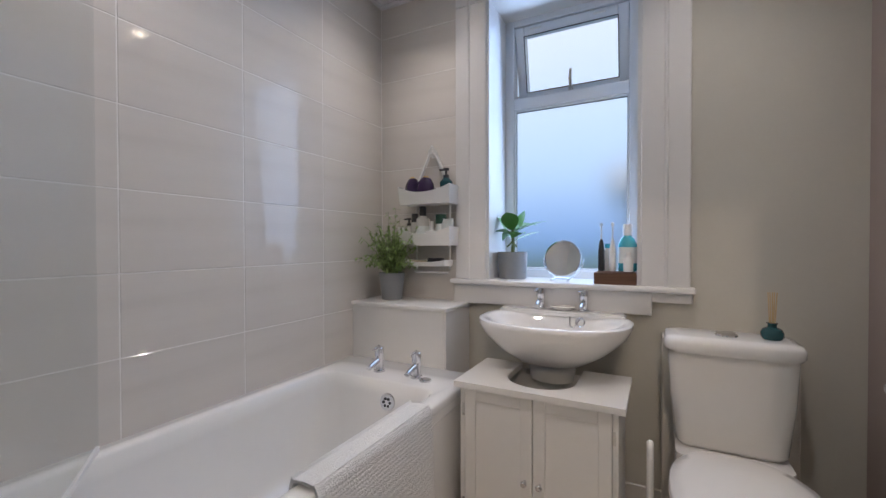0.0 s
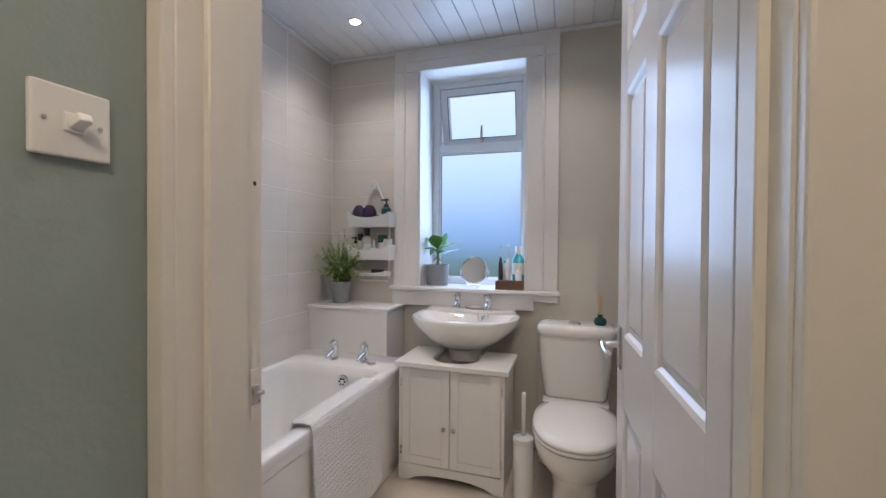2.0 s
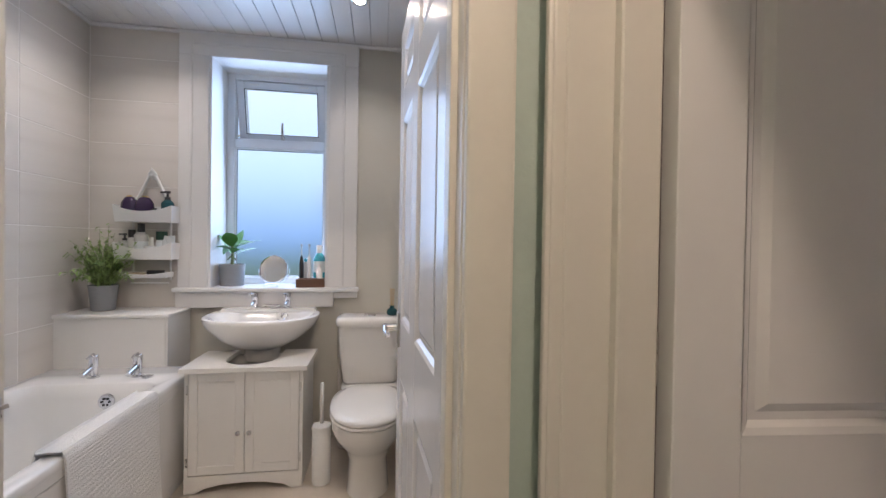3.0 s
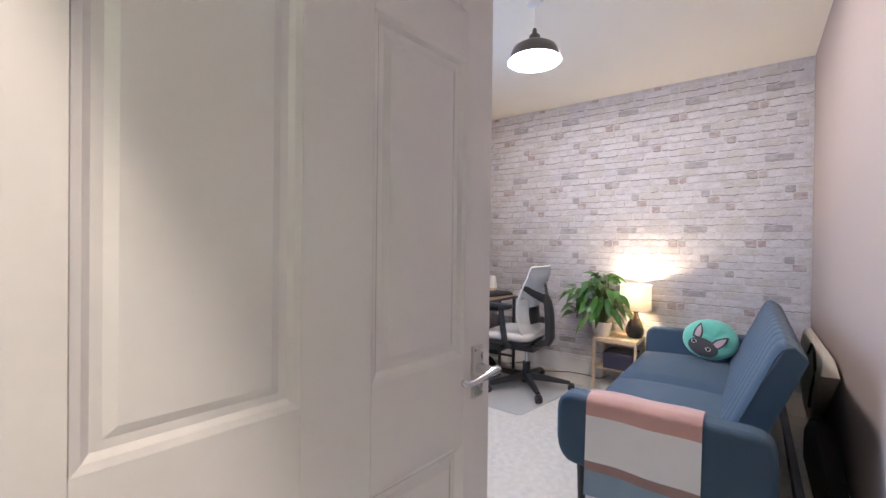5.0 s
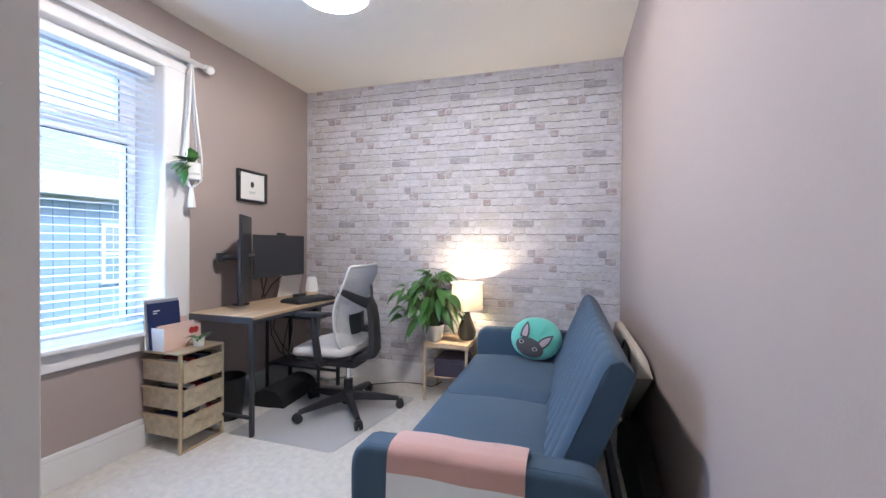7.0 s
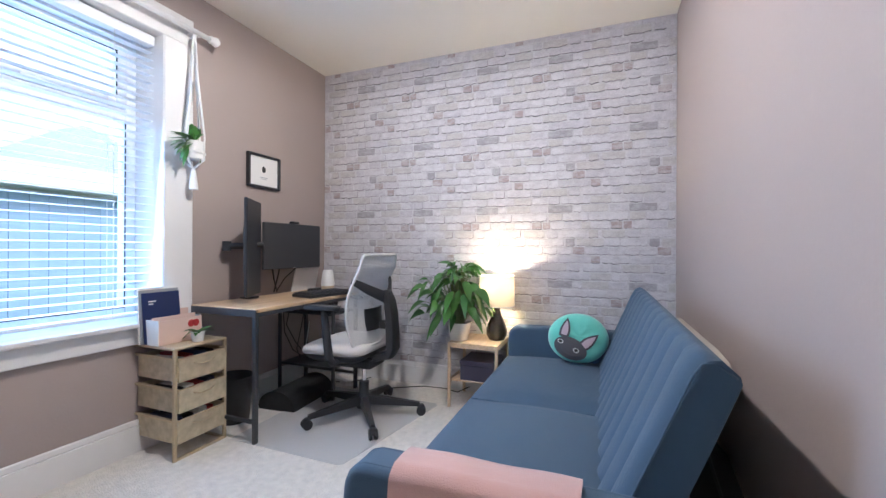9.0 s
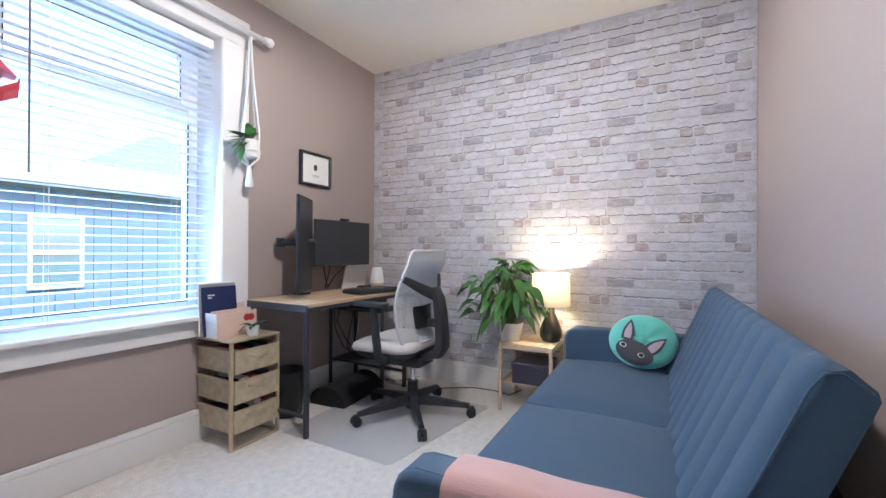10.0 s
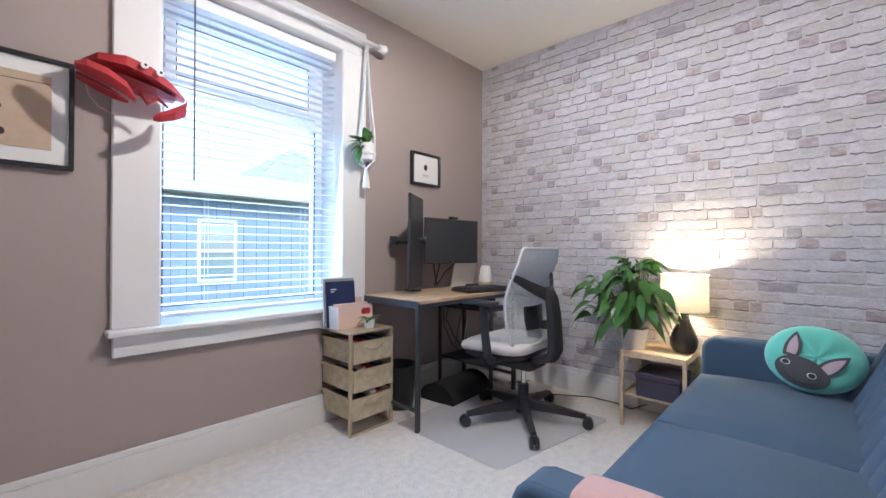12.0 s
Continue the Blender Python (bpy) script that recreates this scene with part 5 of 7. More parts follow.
# ---- office window ----
struct("window_architrave", join(
    bx(2.062, 2.236, 1.603, 1.632, 0.688, 2.27, 0.005), bx(3.182, 3.356, 1.603, 1.632, 0.688, 2.27, 0.005), bx(2.062, 3.356, 1.603, 1.632, 2.27, 2.43, 0.005)),
    M["paint_white"], "wide white painted office window architrave", "trim")
struct("window_reveal", join(bx(2.222, 2.240, 1.612, 1.86, 0.68, 2.29), bx(3.180, 3.198, 1.612, 1.86, 0.68, 2.29), bx(2.240, 3.180, 1.612, 1.86, 2.272, 2.302)), M["paint_white"], "white painted office window reveal", "trim")
struct("window_sill", join(bx(2.045, 3.375, 1.552, 1.636, 0.664, 0.690, 0.010, 3), bx(2.240, 3.180, 1.636, 1.86, 0.655, 0.689), bx(2.068, 3.350, 1.596, 1.632, 0.572, 0.664, 0.004)), M["paint_white"], "white painted office window sill and apron", "window sill")
w2 = thing("window_2", (2.71, 1.875, 0.688), "white upvc office window with a top vent", "window", kind="structure")
part("window_frame", join(frame_ring(-0.47, 0.47, 0, 1.59, 0.055, -0.035, 0.035), bx(-0.415, 0.415, -0.035, 0.035, 1.10, 1.17, 0.004)), M["upvc"], w2)
part("vent_sash", frame_ring(-0.412, 0.412, 1.173, 1.532, 0.05, -0.045, 0.01, 0.004), M["upvc"], w2)
part("gasket", join(frame_ring(-0.417, 0.417, 0.053, 1.102, 0.005, -0.036, -0.030, 0), frame_ring(-0.364, 0.364, 1.221, 1.484, 0.005, -0.047, -0.043, 0)), M["plastic_black"], w2)
for z0, z1, w in ((0.05, 1.105, 0.417), (1.22, 1.486, 0.364)):
    p = part("pane", bx(-w, w, -0.003, 0.003, z0, z1), M["glass"], w2, "clear glass pane")
    p.visible_shadow = False
part("handle", join(bx(-0.05, 0.05, -0.065, -0.05, 1.18, 1.20, 0.004), bx(-0.012, 0.012, -0.05, -0.04, 1.175, 1.205, 0.003)), M["upvc"], w2)

# venetian blind: open slats, cords, wand
bl = thing("venetian_blind", (2.71, 1.70, 0.70), "white venetian blind lowered with its slats open", "blind")
part("head_rail", bx(-0.463, 0.463, -0.028, 0.028, 1.51, 1.565, 0.004), M["blind"], bl)
part("bottom_rail", bx(-0.46, 0.46, -0.025, 0.025, 0.012, 0.030, 0.004), M["blind"], bl)
slat_bm = sheet(lambda u, v: ((u - 0.5) * 0.92, (v - 0.5) * 0.048, 0.003 * (1 - (2 * v - 1) ** 2)), 1, 4, 0.0016)
slat0 = part("slat", slat_bm, M["blind"], bl)
slat0.matrix_basis = pose(0, 0, 0.07, 2, 0, 0)
for k in range(1, 34):
    ob = new("slat", slat0.data)
    ob.parent = bl
    ob.matrix_basis = pose(0, 0, 0.07 + k * 0.0425, 2 + 0.6 * math.sin(k * 1.7), 0, 0)
for x in (-0.26, 0.26):
    part("ladder_cord", join(tube([(x, -0.026, 0.02), (x, -0.026, 1.52)], 0.0016, 5), tube([(x, 0.026, 0.02), (x, 0.026, 1.52)], 0.0016, 5)), M["macrame"], bl)
part("wand", tube([(-0.33, -0.045, 1.53), (-0.33, -0.046, 0.66)], 0.004, 6), M["shade_metal"], bl)

# curtain pole over the architrave
rod = thing("curtain_pole", (2.70, 1.53, 2.335), "white wooden curtain pole with end knobs", "curtain pole")
part("pole", tube([(-0.66, 0, 0), (0.70, 0, 0)], 0.014, 14), M["paint_white"], rod, smooth=True)
for s, x in ((-1, -0.66), (1, 0.70)):
    part("finial", moved(lathe([(0.014, 0), (0.024, 0.006), (0.014, 0.014), (0.026, 0.028), (0.028, 0.045), (0.018, 0.06), (0, 0.064)], 16), pose(x, 0, 0, 0, 90 * s, 0)), M["paint_white"], rod, smooth=True)
    part("bracket", tube([(x - s * 0.07, 0, -0.014), (x - s * 0.07, 0.04, -0.012), (x - s * 0.07, 0.073, 0.0)], [0.012, 0.010, 0.016], 10), M["paint_white"], rod, smooth=True)

# hanging planter
hp = thing("hanging_planter", (3.306, 1.535, 1.590), "white macrame hanger with a trailing plant in a small pot", "hanging planter")
part("pot", lathe([(0.048, 0), (0.055, 0.005), (0.058, 0.105), (0.053, 0.105), (0.050, 0.09)], 24), M["pot_white"], hp, smooth=True)
part("hanger", join(*[tube([(0.004 * math.cos(a), 0.004 * math.sin(a), 0.745), (0.02 * math.cos(a), 0.02 * math.sin(a), 0.48), (0.062 * math.cos(a), 0.062 * math.sin(a), 0.14), (0.061 * math.cos(a), 0.061 * math.sin(a), 0.0), (0, 0, -0.05)], [0.005, 0.006, 0.005, 0.005, 0.006], 6) for a in (0.4, 1.97, 3.54, 5.1)], lathe([(0.058, 0.03), (0.064, 0.04), (0.058, 0.05)], 18, cap=False)), M["macrame"], hp, smooth=True)
part("tassel", lathe([(0.007, -0.045), (0.012, -0.06), (0.022, -0.14), (0.024, -0.17), (0, -0.17)], 12), M["macrame"], hp, smooth=True)
r4 = random.Random(4)
bl4 = [leaf_blade((0, 0, 0.11), (-0.06 - 0.13 * r4.random(), -0.02 - 0.05 * r4.random(), 0.04 + 0.13 * r4.random()), 0.024, 0.04) for k in range(14)]
bl4 += [leaf_blade((0, 0, 0.11), (0.05 * r4.uniform(-1, 1), -0.04, 0.17 + 0.07 * r4.random()), 0.032, 0.02) for k in range(5)]
bl4 += [leaf_blade((-0.06, -0.03, 0.06), (-0.10 - 0.02 * k, -0.05, -0.03 + 0.03 * k), 0.016, 0.03) for k in range(4)]
grow("leaf", bl4, M["leaf"], hp)
part("vine", join(tube([(0, 0, 0.08), (-0.06, -0.03, 0.10), (-0.10, -0.04, 0.04)], 0.003, 6), tube([(0, 0, 0.08), (0.01, -0.05, 0.05), (0.0, -0.055, -0.02)], 0.003, 6)), M["stem"], hp)

# red folded-paper crab on the wall
cr = thing("paper_crab", pose(2.105, 1.50, 1.668, 0, 0, -6) @ Matrix.Diagonal((1.0, 1.0, 1.08, 1.0)), "red folded-paper crab ornament on the wall beside the window", "wall ornament")


def fold(stations, n=6):
    """A faceted paper body along (x, y, z, half depth, half height)."""
    return loft([[(x, y + hy * math.cos(2 * math.pi * (k + 0.5) / n), z + hz * math.sin(2 * math.pi * (k + 0.5) / n)) for k in range(n)] for x, y, z, hy, hz in stations])


part("shell", fold(((-0.150, 0.0, 0.070, 0.03, 0.008), (-0.105, -0.01, 0.078, 0.09, 0.022), (-0.02, -0.01, 0.076, 0.12, 0.034), (0.06, -0.01, 0.056, 0.115, 0.036), (0.13, -0.01, 0.028, 0.08, 0.024), (0.185, 0.0, 0.006, 0.03, 0.006))), M["red"], cr)
part("underside", fold(((-0.10, 0.0, 0.044, 0.07, 0.014), (-0.02, 0.0, 0.030, 0.09, 0.020), (0.08, 0.0, 0.012, 0.08, 0.018), (0.15, 0.0, 0.0, 0.04, 0.008)), 5), M["red_dark"], cr)
part("claw", fold(((-0.170, -0.08, 0.030, 0.02, 0.012), (-0.135, -0.10, 0.022, 0.03, 0.030), (-0.075, -0.12, 0.000, 0.03, 0.030), (-0.020, -0.125, -0.030, 0.025, 0.026), (0.006, -0.125, -0.060, 0.012, 0.012)), 5), M["red"], cr)
part("claw", fold(((-0.165, -0.07, 0.000, 0.02, 0.014), (-0.110, -0.09, -0.030, 0.025, 0.018), (-0.050, -0.11, -0.058, 0.02, 0.014), (-0.015, -0.12, -0.072, 0.01, 0.006)), 5), M["red_dark"], cr)
part("claw", fold(((0.185, -0.06, -0.020, 0.02, 0.018), (0.180, -0.07, -0.048, 0.03, 0.028), (0.140, -0.08, -0.076, 0.032, 0.026), (0.090, -0.085, -0.098, 0.022, 0.020), (0.066, -0.085, -0.106, 0.008, 0.010)), 5), M["red"], cr)
part("leg", tube([(0.03, -0.02, 0.0), (0.055, -0.05, -0.045), (0.085, -0.06, -0.020), (0.12, -0.06, -0.050)], [0.010, 0.011, 0.009, 0.005], 4), M["red_dark"], cr)
part("leg", tube([(-0.14, -0.02, 0.0), (-0.13, -0.03, -0.05), (-0.10, -0.03, -0.085), (-0.05, -0.03, -0.105)], 0.0025, 5), M["card"], cr, "pale paper strip")
for x, z in ((0.035, 0.070), (0.085, 0.055)):
    dot = part("disc", moved(lathe([(0.0, 0), (0.013, 0), (0.013, 0.004), (0.0, 0.005)], 14), pose(x, -0.124, z, 80, 0, 0)), M["paper"], cr, "white paper disc")
    part("disc_centre", moved(lathe([(0.0, 0), (0.005, 0), (0.005, 0.002), (0.0, 0.002)], 10), pose(x + 0.002, -0.1285, z + 0.002, 80, 0, 0)), M["ink"], dot)

# pictures
def picture(name, x0, x1, z0, z1, label, mat_w, draw):
    p = thing(name, ((x0 + x1) / 2, 1.63, (z0 + z1) / 2), label, "picture")
    w, h = (x1 - x0) / 2, (z1 - z0) / 2
    part("frame", frame_ring(-w, w, -h, h, 0.016, -0.032, -0.001, 0.002), M["frame_black"], p)
    part("mount", bx(-w + 0.015, w - 0.015, -0.014, -0.004, -h + 0.015, h - 0.015), M["paper"], p, "white mount")
    draw(p, w, h)
    return p


def small_print(p, w, h):
    part("print", join(lathe([(0.0, 0), (0.022, 0.0), (0.022, 0.002), (0, 0.002)], 9, (0, 0, 0), 0.8, 1.1)), M["ink"], p, "small dark printed motif").matrix_basis = pose(0.0, -0.014, 0.015, 90, 0, 0)
    part("caption", join(bx(-0.035, 0.035, -0.0158, -0.014, -0.045, -0.041), bx(-0.025, 0.025, -0.0158, -0.014, -0.055, -0.052)), M["pot_grey"], p, "grey printed lines")


picture("picture", 3.765, 4.063, 1.515, 1.755, "small black box-framed print on the taupe wall", 0.06, small_print)


def big_print(p, w, h):
    part("print", bx(-w + 0.065, w - 0.065, -0.018, -0.014, -h + 0.07, h - 0.07), M["print_tan"], p, "sepia print with a dark spotted shape")
    part("motif", join(*[moved(lathe([(0, 0), (rr, 0), (rr, 0.001), (0, 0.001)], 8), pose(x, -0.0185, z, 90, 0, 0)) for rr, x, z in ((0.018, 0.055, -0.02), (0.022, 0.04, -0.06), (0.026, 0.035, -0.10), (0.012, 0.065, 0.0), (0.016, 0.07, -0.09))],
                       tube([(-w + 0.07, -0.0185, 0.125), (0.0, -0.0185, 0.105), (w - 0.07, -0.0185, 0.112)], 0.0012, 5), tube([(0.06, -0.0185, -0.01), (0.065, -0.0185, -0.12)], 0.004, 6)), M["ink"], p, "dark drawn shapes")


picture("picture", 1.40, 1.945, 1.335, 1.755, "large black-framed sepia print on the taupe wall", 0.06, big_print)

# ---- pendant lamp ----
pen = thing("pendant_lamp", (2.86, 0.24, 2.615), "grey metal dome pendant lamp with a white inside", "pendant lamp")
part("ceiling_rose", lathe([(0.045, 0), (0.045, -0.012), (0.02, -0.022), (0, -0.022)], 20), M["plastic_white"], pen, smooth=True)
part("cord", tube([(0, 0, -0.02), (0, 0, -0.17)], 0.0035, 8), M["plastic_white"], pen)
part("lampholder", lathe([(0.010, -0.15), (0.014, -0.165), (0.014, -0.19), (0.03, -0.19), (0.032, -0.225), (0.0, -0.225)], 18), M["shade_metal"], pen, smooth=True)
SH = [(0.034, -0.205), (0.036, -0.230), (0.085, -0.242), (0.122, -0.265), (0.136, -0.298), (0.140, -0.328), (0.150, -0.337)]
part("shade", lathe(SH, 44, cap=False), M["shade_metal"], pen, smooth=True)
part("shade_lining", lathe([(r - 0.004 if r > 0.04 else r - 0.003, z - 0.003) for r, z in SH[1:-1]] + [(0.1485, -0.3382)], 44, cap=False), M["shade_in"], pen, "white enamel lining", smooth=True)
part("bulb", lathe([(0.012, -0.226), (0.016, -0.24), (0.030, -0.285), (0.030, -0.305), (0.018, -0.322), (0, -0.326)], 18), M["bulb"], pen, "lit bulb", smooth=True)

# ---- sofa ----
sofa = thing("sofa", (3.47, -0.55, 0), "dark blue upholstered sofa bed with a channelled back", "sofa")
X0, X1 = -0.985, 0.955
# two seat cushions


def cushion(x0, x1, y0, y1, z0, z1, crown, n=14):
    def top(u, v):
        e = (math.sin(math.pi * min(max(u, 0), 1)) ** 0.35) * (math.sin(math.pi * min(max(v, 0), 1)) ** 0.35)
        return (x0 + (x1 - x0) * u, y0 + (y1 - y0) * v, z1 - 0.045 + 0.045 * e + crown * math.sin(math.pi * u) * math.sin(math.pi * v))
    bm = sheet(top, n, n)
    edge = [v for v in bm.verts if v.is_boundary]
    ext = bmesh.ops.extrude_edge_only(bm, edges=[e for e in bm.edges if e.is_boundary])
    for v in [g for g in ext["geom"] if isinstance(g, bmesh.types.BMVert)]:
        v.co.z = z0
    bmesh.ops.contextual_create(bm, geom=[e for e in bm.edges if e.is_boundary])
    bmesh.ops.recalc_face_normals(bm, faces=bm.faces[:])
    return bm


part("seat_cushion", cushion(X0 + 0.13, -0.005, -0.20, 0.452, 0.22, 0.425, 0.012), M["sofa"], sofa, smooth=True, sharp=60)
part("seat_cushion", cushion(0.005, X1 - 0.13, -0.20, 0.452, 0.22, 0.425, 0.012), M["sofa"], sofa, smooth=True, sharp=60)
part("base", bx(X0 + 0.12, X1 - 0.12, -0.26, 0.43, 0.15, 0.225, 0.012, 2), M["sofa"], sofa)


def sofa_back(x0, x1):
    """A leaning back in vertical channels with a rounded top."""
    prof = [(-0.090, 0.36), (-0.118, 0.43), (-0.162, 0.53), (-0.208, 0.64), (-0.250, 0.74), (-0.280, 0.815), (-0.302, 0.855), (-0.328, 0.868), (-0.355, 0.853), (-0.388, 0.822), (-0.392, 0.806), (-0.382, 0.778), (-0.335, 0.655), (-0.285, 0.53), (-0.200, 0.34)]
    ch, per = 13, 8
    rings = []
    n = ch * per
    for i in range(n + 1):
        u = i / n
        x = x0 + (x1 - x0) * u
        t = (u * ch) % 1.0
        dent = 0.022 * (1 - math.sin(math.pi * t) ** 0.5) if 0 < i < n else 0.016
        end = min(u, 1 - u) * (x1 - x0)
        pull = 0.02 * max(0, 1 - end / 0.03) ** 2
        r = []
        for k, (y, z) in enumerate(prof):
            f = 1.0 if 0 < k < 6 else (0.5 if k in (0, 6) else 0.0)
            rim = 1 if 4 < k < 8 else 0
            r.append((x, y - dent * f - pull * (1 if k < 7 else 0), z - dent * 0.5 * rim - pull * 0.6 * rim))
        rings.append(r)
    return loft(rings)


back = part("backrest", sofa_back(X0 + 0.135, X1 - 0.13), M["sofa"], sofa, smooth=True, sharp=55)
for x in (X0 + 0.137, X1 - 0.132):
    part("piping", tube([(x, y, z) for y, z in ((-0.140, 0.43), (-0.186, 0.53), (-0.232, 0.64), (-0.273, 0.74), (-0.302, 0.812), (-0.322, 0.842), (-0.345, 0.846), (-0.384, 0.817))], 0.0035, 6), M["sofa"], back, smooth=True)


def sofa_arm(x0, x1):
    out = [(-0.29, 0.235), (0.40, 0.235), (0.432, 0.242), (0.458, 0.262), (0.476, 0.295), (0.484, 0.34), (0.485, 0.46), (0.481, 0.495), (0.470, 0.521), (0.452, 0.538), (0.425, 0.547)]
    out += [(0.2, 0.550), (-0.10, 0.551), (-0.235, 0.549), (-0.270, 0.541), (-0.293, 0.524), (-0.306, 0.500), (-0.311, 0.46), (-0.311, 0.26), (-0.305, 0.243)]
    bm = prism(out, "x", x0, x1)
    bmesh.ops.bevel(bm, geom=[e for e in bm.edges if abs(e.verts[0].co.x - e.verts[1].co.x) < 1e-5], offset=0.026, segments=4, affect="EDGES", profile=0.6)
    return bm


for a, b in ((X0, X0 + 0.125), (X1 - 0.125, X1)):
    lift = Matrix.Translation((0, 0, 0)) if a < 0 else Matrix.Translation((0, -0.03, 0.03))
    arm = part("armrest", moved(sofa_arm(a, b), lift), M["sofa"], sofa, smooth=True, sharp=40)
    part("piping", join(*[tube([(x, y, z) for y, z in ((-0.309, 0.46), (-0.304, 0.500), (-0.292, 0.523), (-0.269, 0.540), (-0.235, 0.548), (-0.1, 0.550), (0.2, 0.549), (0.425, 0.546), (0.451, 0.537), (0.469, 0.520), (0.480, 0.494), (0.484, 0.46), (0.483, 0.34))], 0.0022, 6) for x in (a + 0.022, b - 0.022)]) if a < 0 else tube([(a + 0.022, y - 0.03, z + 0.03) for y, z in ((-0.2, 0.549), (0.2, 0.549), (0.425, 0.546), (0.451, 0.537), (0.469, 0.520), (0.480, 0.494), (0.483, 0.34))], 0.0022, 6), M["sofa"], arm, smooth=True)
for x in (X0 + 0.05, X1 - 0.05):
    for y in (-0.22, 0.38):
        part("leg", lathe([(0.014, 0), (0.022, 0.24)], 14, (x, y, 0)), M["plastic_black"], sofa)
part("slatted_underframe", join(bx(X0 + 0.2, X1 - 0.2, -0.30, -0.27, 0.12, 0.20, 0.003), bx(X0 + 0.2, X1 - 0.2, -0.4, -0.37, 0.2, 0.26, 0.003)), M["plastic_black"], sofa)

# throw over the near arm
def throw():
    t = thing("throw_blanket", (2.485, -0.42, 0.556), "pink, white and taupe striped throw over the sofa arm", "throw")
    prof = [(0.145, -0.13), (0.138, -0.03), (0.12, 0.004), (0.07, 0.010), (0.02, 0.008), (-0.006, -0.012), (-0.010, -0.045), (-0.011, -0.075), (-0.012, -0.17), (-0.014, -0.272), (-0.015, -0.312), (-0.016, -0.36), (-0.018, -0.42)]
    lens = [0]
    for a, b in zip(prof, prof[1:]):
        lens.append(lens[-1] + math.hypot(b[0] - a[0], b[1] - a[1]))

    def at(s):
        for i in range(len(prof) - 1):
            if s <= lens[i + 1] + 1e-6:
                q = (s - lens[i]) / (lens[i + 1] - lens[i])
                return prof[i][0] + (prof[i + 1][0] - prof[i][0]) * q, prof[i][1] + (prof[i + 1][1] - prof[i][1]) * q
        return prof[-1]
    # bands along the cloth, from the seat side over the arm and down
    drop = {"blanket_pink": (0, lens[7]), "blanket_white": (lens[7], lens[9]), "blanket_taupe": (lens[9], lens[10]), "mint_band": (lens[10], lens[12])}
    for name, (s0, s1) in drop.items():
        def f(u, v, s0=s0, s1=s1):
            x, z = at(s0 + (s1 - s0) * v)
            return (x - 0.004 * math.sin(u * 7) * max(0, -z) * 4, (u - 0.5) * 0.43 + 0.01 * max(0, -z), z + 0.002 * math.sin(u * 11))
        mat = M[name] if name in M else material("pale_blue_fleece", (0.26, 0.36, 0.46), 0.95, var=0.06, fine=300, bump=0.4)
        part("stripe", sheet(f, 20, 24, 0.010), mat, t, {"blanket_pink": "dusty pink stripe", "blanket_white": "white stripe", "blanket_taupe": "taupe stripe"}.get(name, "pale blue stripe"), smooth=True, sharp=60)


throw()

# round plush cushion with plain shapes
cu = thing("round_cushion", pose(4.13, -0.545, 0.432, 0, 0, 0), "round mint plush cushion with dark grey patches, on the sofa", "cushion")
CM = pose(0, 0, 0.136, 0, -72, 10) @ Matrix.Scale(0.95, 4)


def disc_body():
    rings = []
    for k in range(13):
        a = math.pi * k / 12
        z = 0.065 * -math.cos(a)
        r = math.sin(a) ** 0.45 if 0 < k < 12 else 0.02
        rings.append([(0.150 * r * math.cos(q * math.pi / 20), 0.178 * r * math.sin(q * math.pi / 20), z + 0.004 * math.sin(q * 0.9)) for q in range(40)])
    return moved(loft(rings), CM)


part("body", disc_body(), M["mint"], cu, smooth=True, sharp=80)


def patch(pts, d):
    bm = bmesh.new()
    c = (sum(p[0] for p in pts) / len(pts), sum(p[1] for p in pts) / len(pts))
    loops = []
    for s in (1.0, 0.66, 0.33):
        q = [(c[0] + (p[0] - c[0]) * s, c[1] + (p[1] - c[1]) * s) for p in pts]
        loops.append([bm.verts.new((a, b, 0.065 * max(0.0, 1 - min(0.99, math.hypot(a / 0.150, b / 0.178)) ** 4.4) ** 0.5 + d)) for a, b in q])
    mid = bm.verts.new((c[0], c[1], 0.065 * max(0.0, 1 - min(0.99, math.hypot(c[0] / 0.150, c[1] / 0.178)) ** 4.4) ** 0.5 + d))
    n = len(pts)
    for a, b in zip(loops, loops[1:]):
        for i in range(n):
            bm.faces.new((a[i], a[(i + 1) % n], b[(i + 1) % n], b[i]))
    for i in range(n):
        bm.faces.new((loops[-1][i], loops[-1][(i + 1) % n], mid))
    return moved(bm, CM)


def spot(u, v):
    """A place on the cushion face: u to the side, v up, both -1 to 1."""
    return (v * 0.150, -u * 0.178)


def tilted(u, v, a, b, rot, n=24):
    cx_, cy_ = spot(u, v)
    r = radians(rot)
    return [(cx_ + b * math.sin(t) * math.cos(r) - a * math.cos(t) * math.sin(r), cy_ - a * math.cos(t) * math.cos(r) - b * math.sin(t) * math.sin(r)) for t in (2 * math.pi * k / n for k in range(n))]


def pointed(base_u, base_v, tip_u, tip_v, w, shrink=0.0, n=9):
    """A pointed, leaf-like patch from a base to a tip."""
    b, t = Vector(spot(base_u, base_v)), Vector(spot(tip_u, tip_v))
    d = t - b
    b, t = b + d * shrink * 0.4, t - d * shrink * 0.7
    d = t - b
    s = Vector((-d.y, d.x)).normalized()
    prof = [(k / n, (w - shrink * 0.05) * (1 - 0.12 * k / n) * math.sin(math.pi * (0.30 + 0.70 * k / n)) ** 0.85) for k in range(n + 1)]
    return [tuple(b + d * q + s * h) for q, h in prof] + [tuple(b + d * q - s * h) for q, h in prof[-2::-1]]


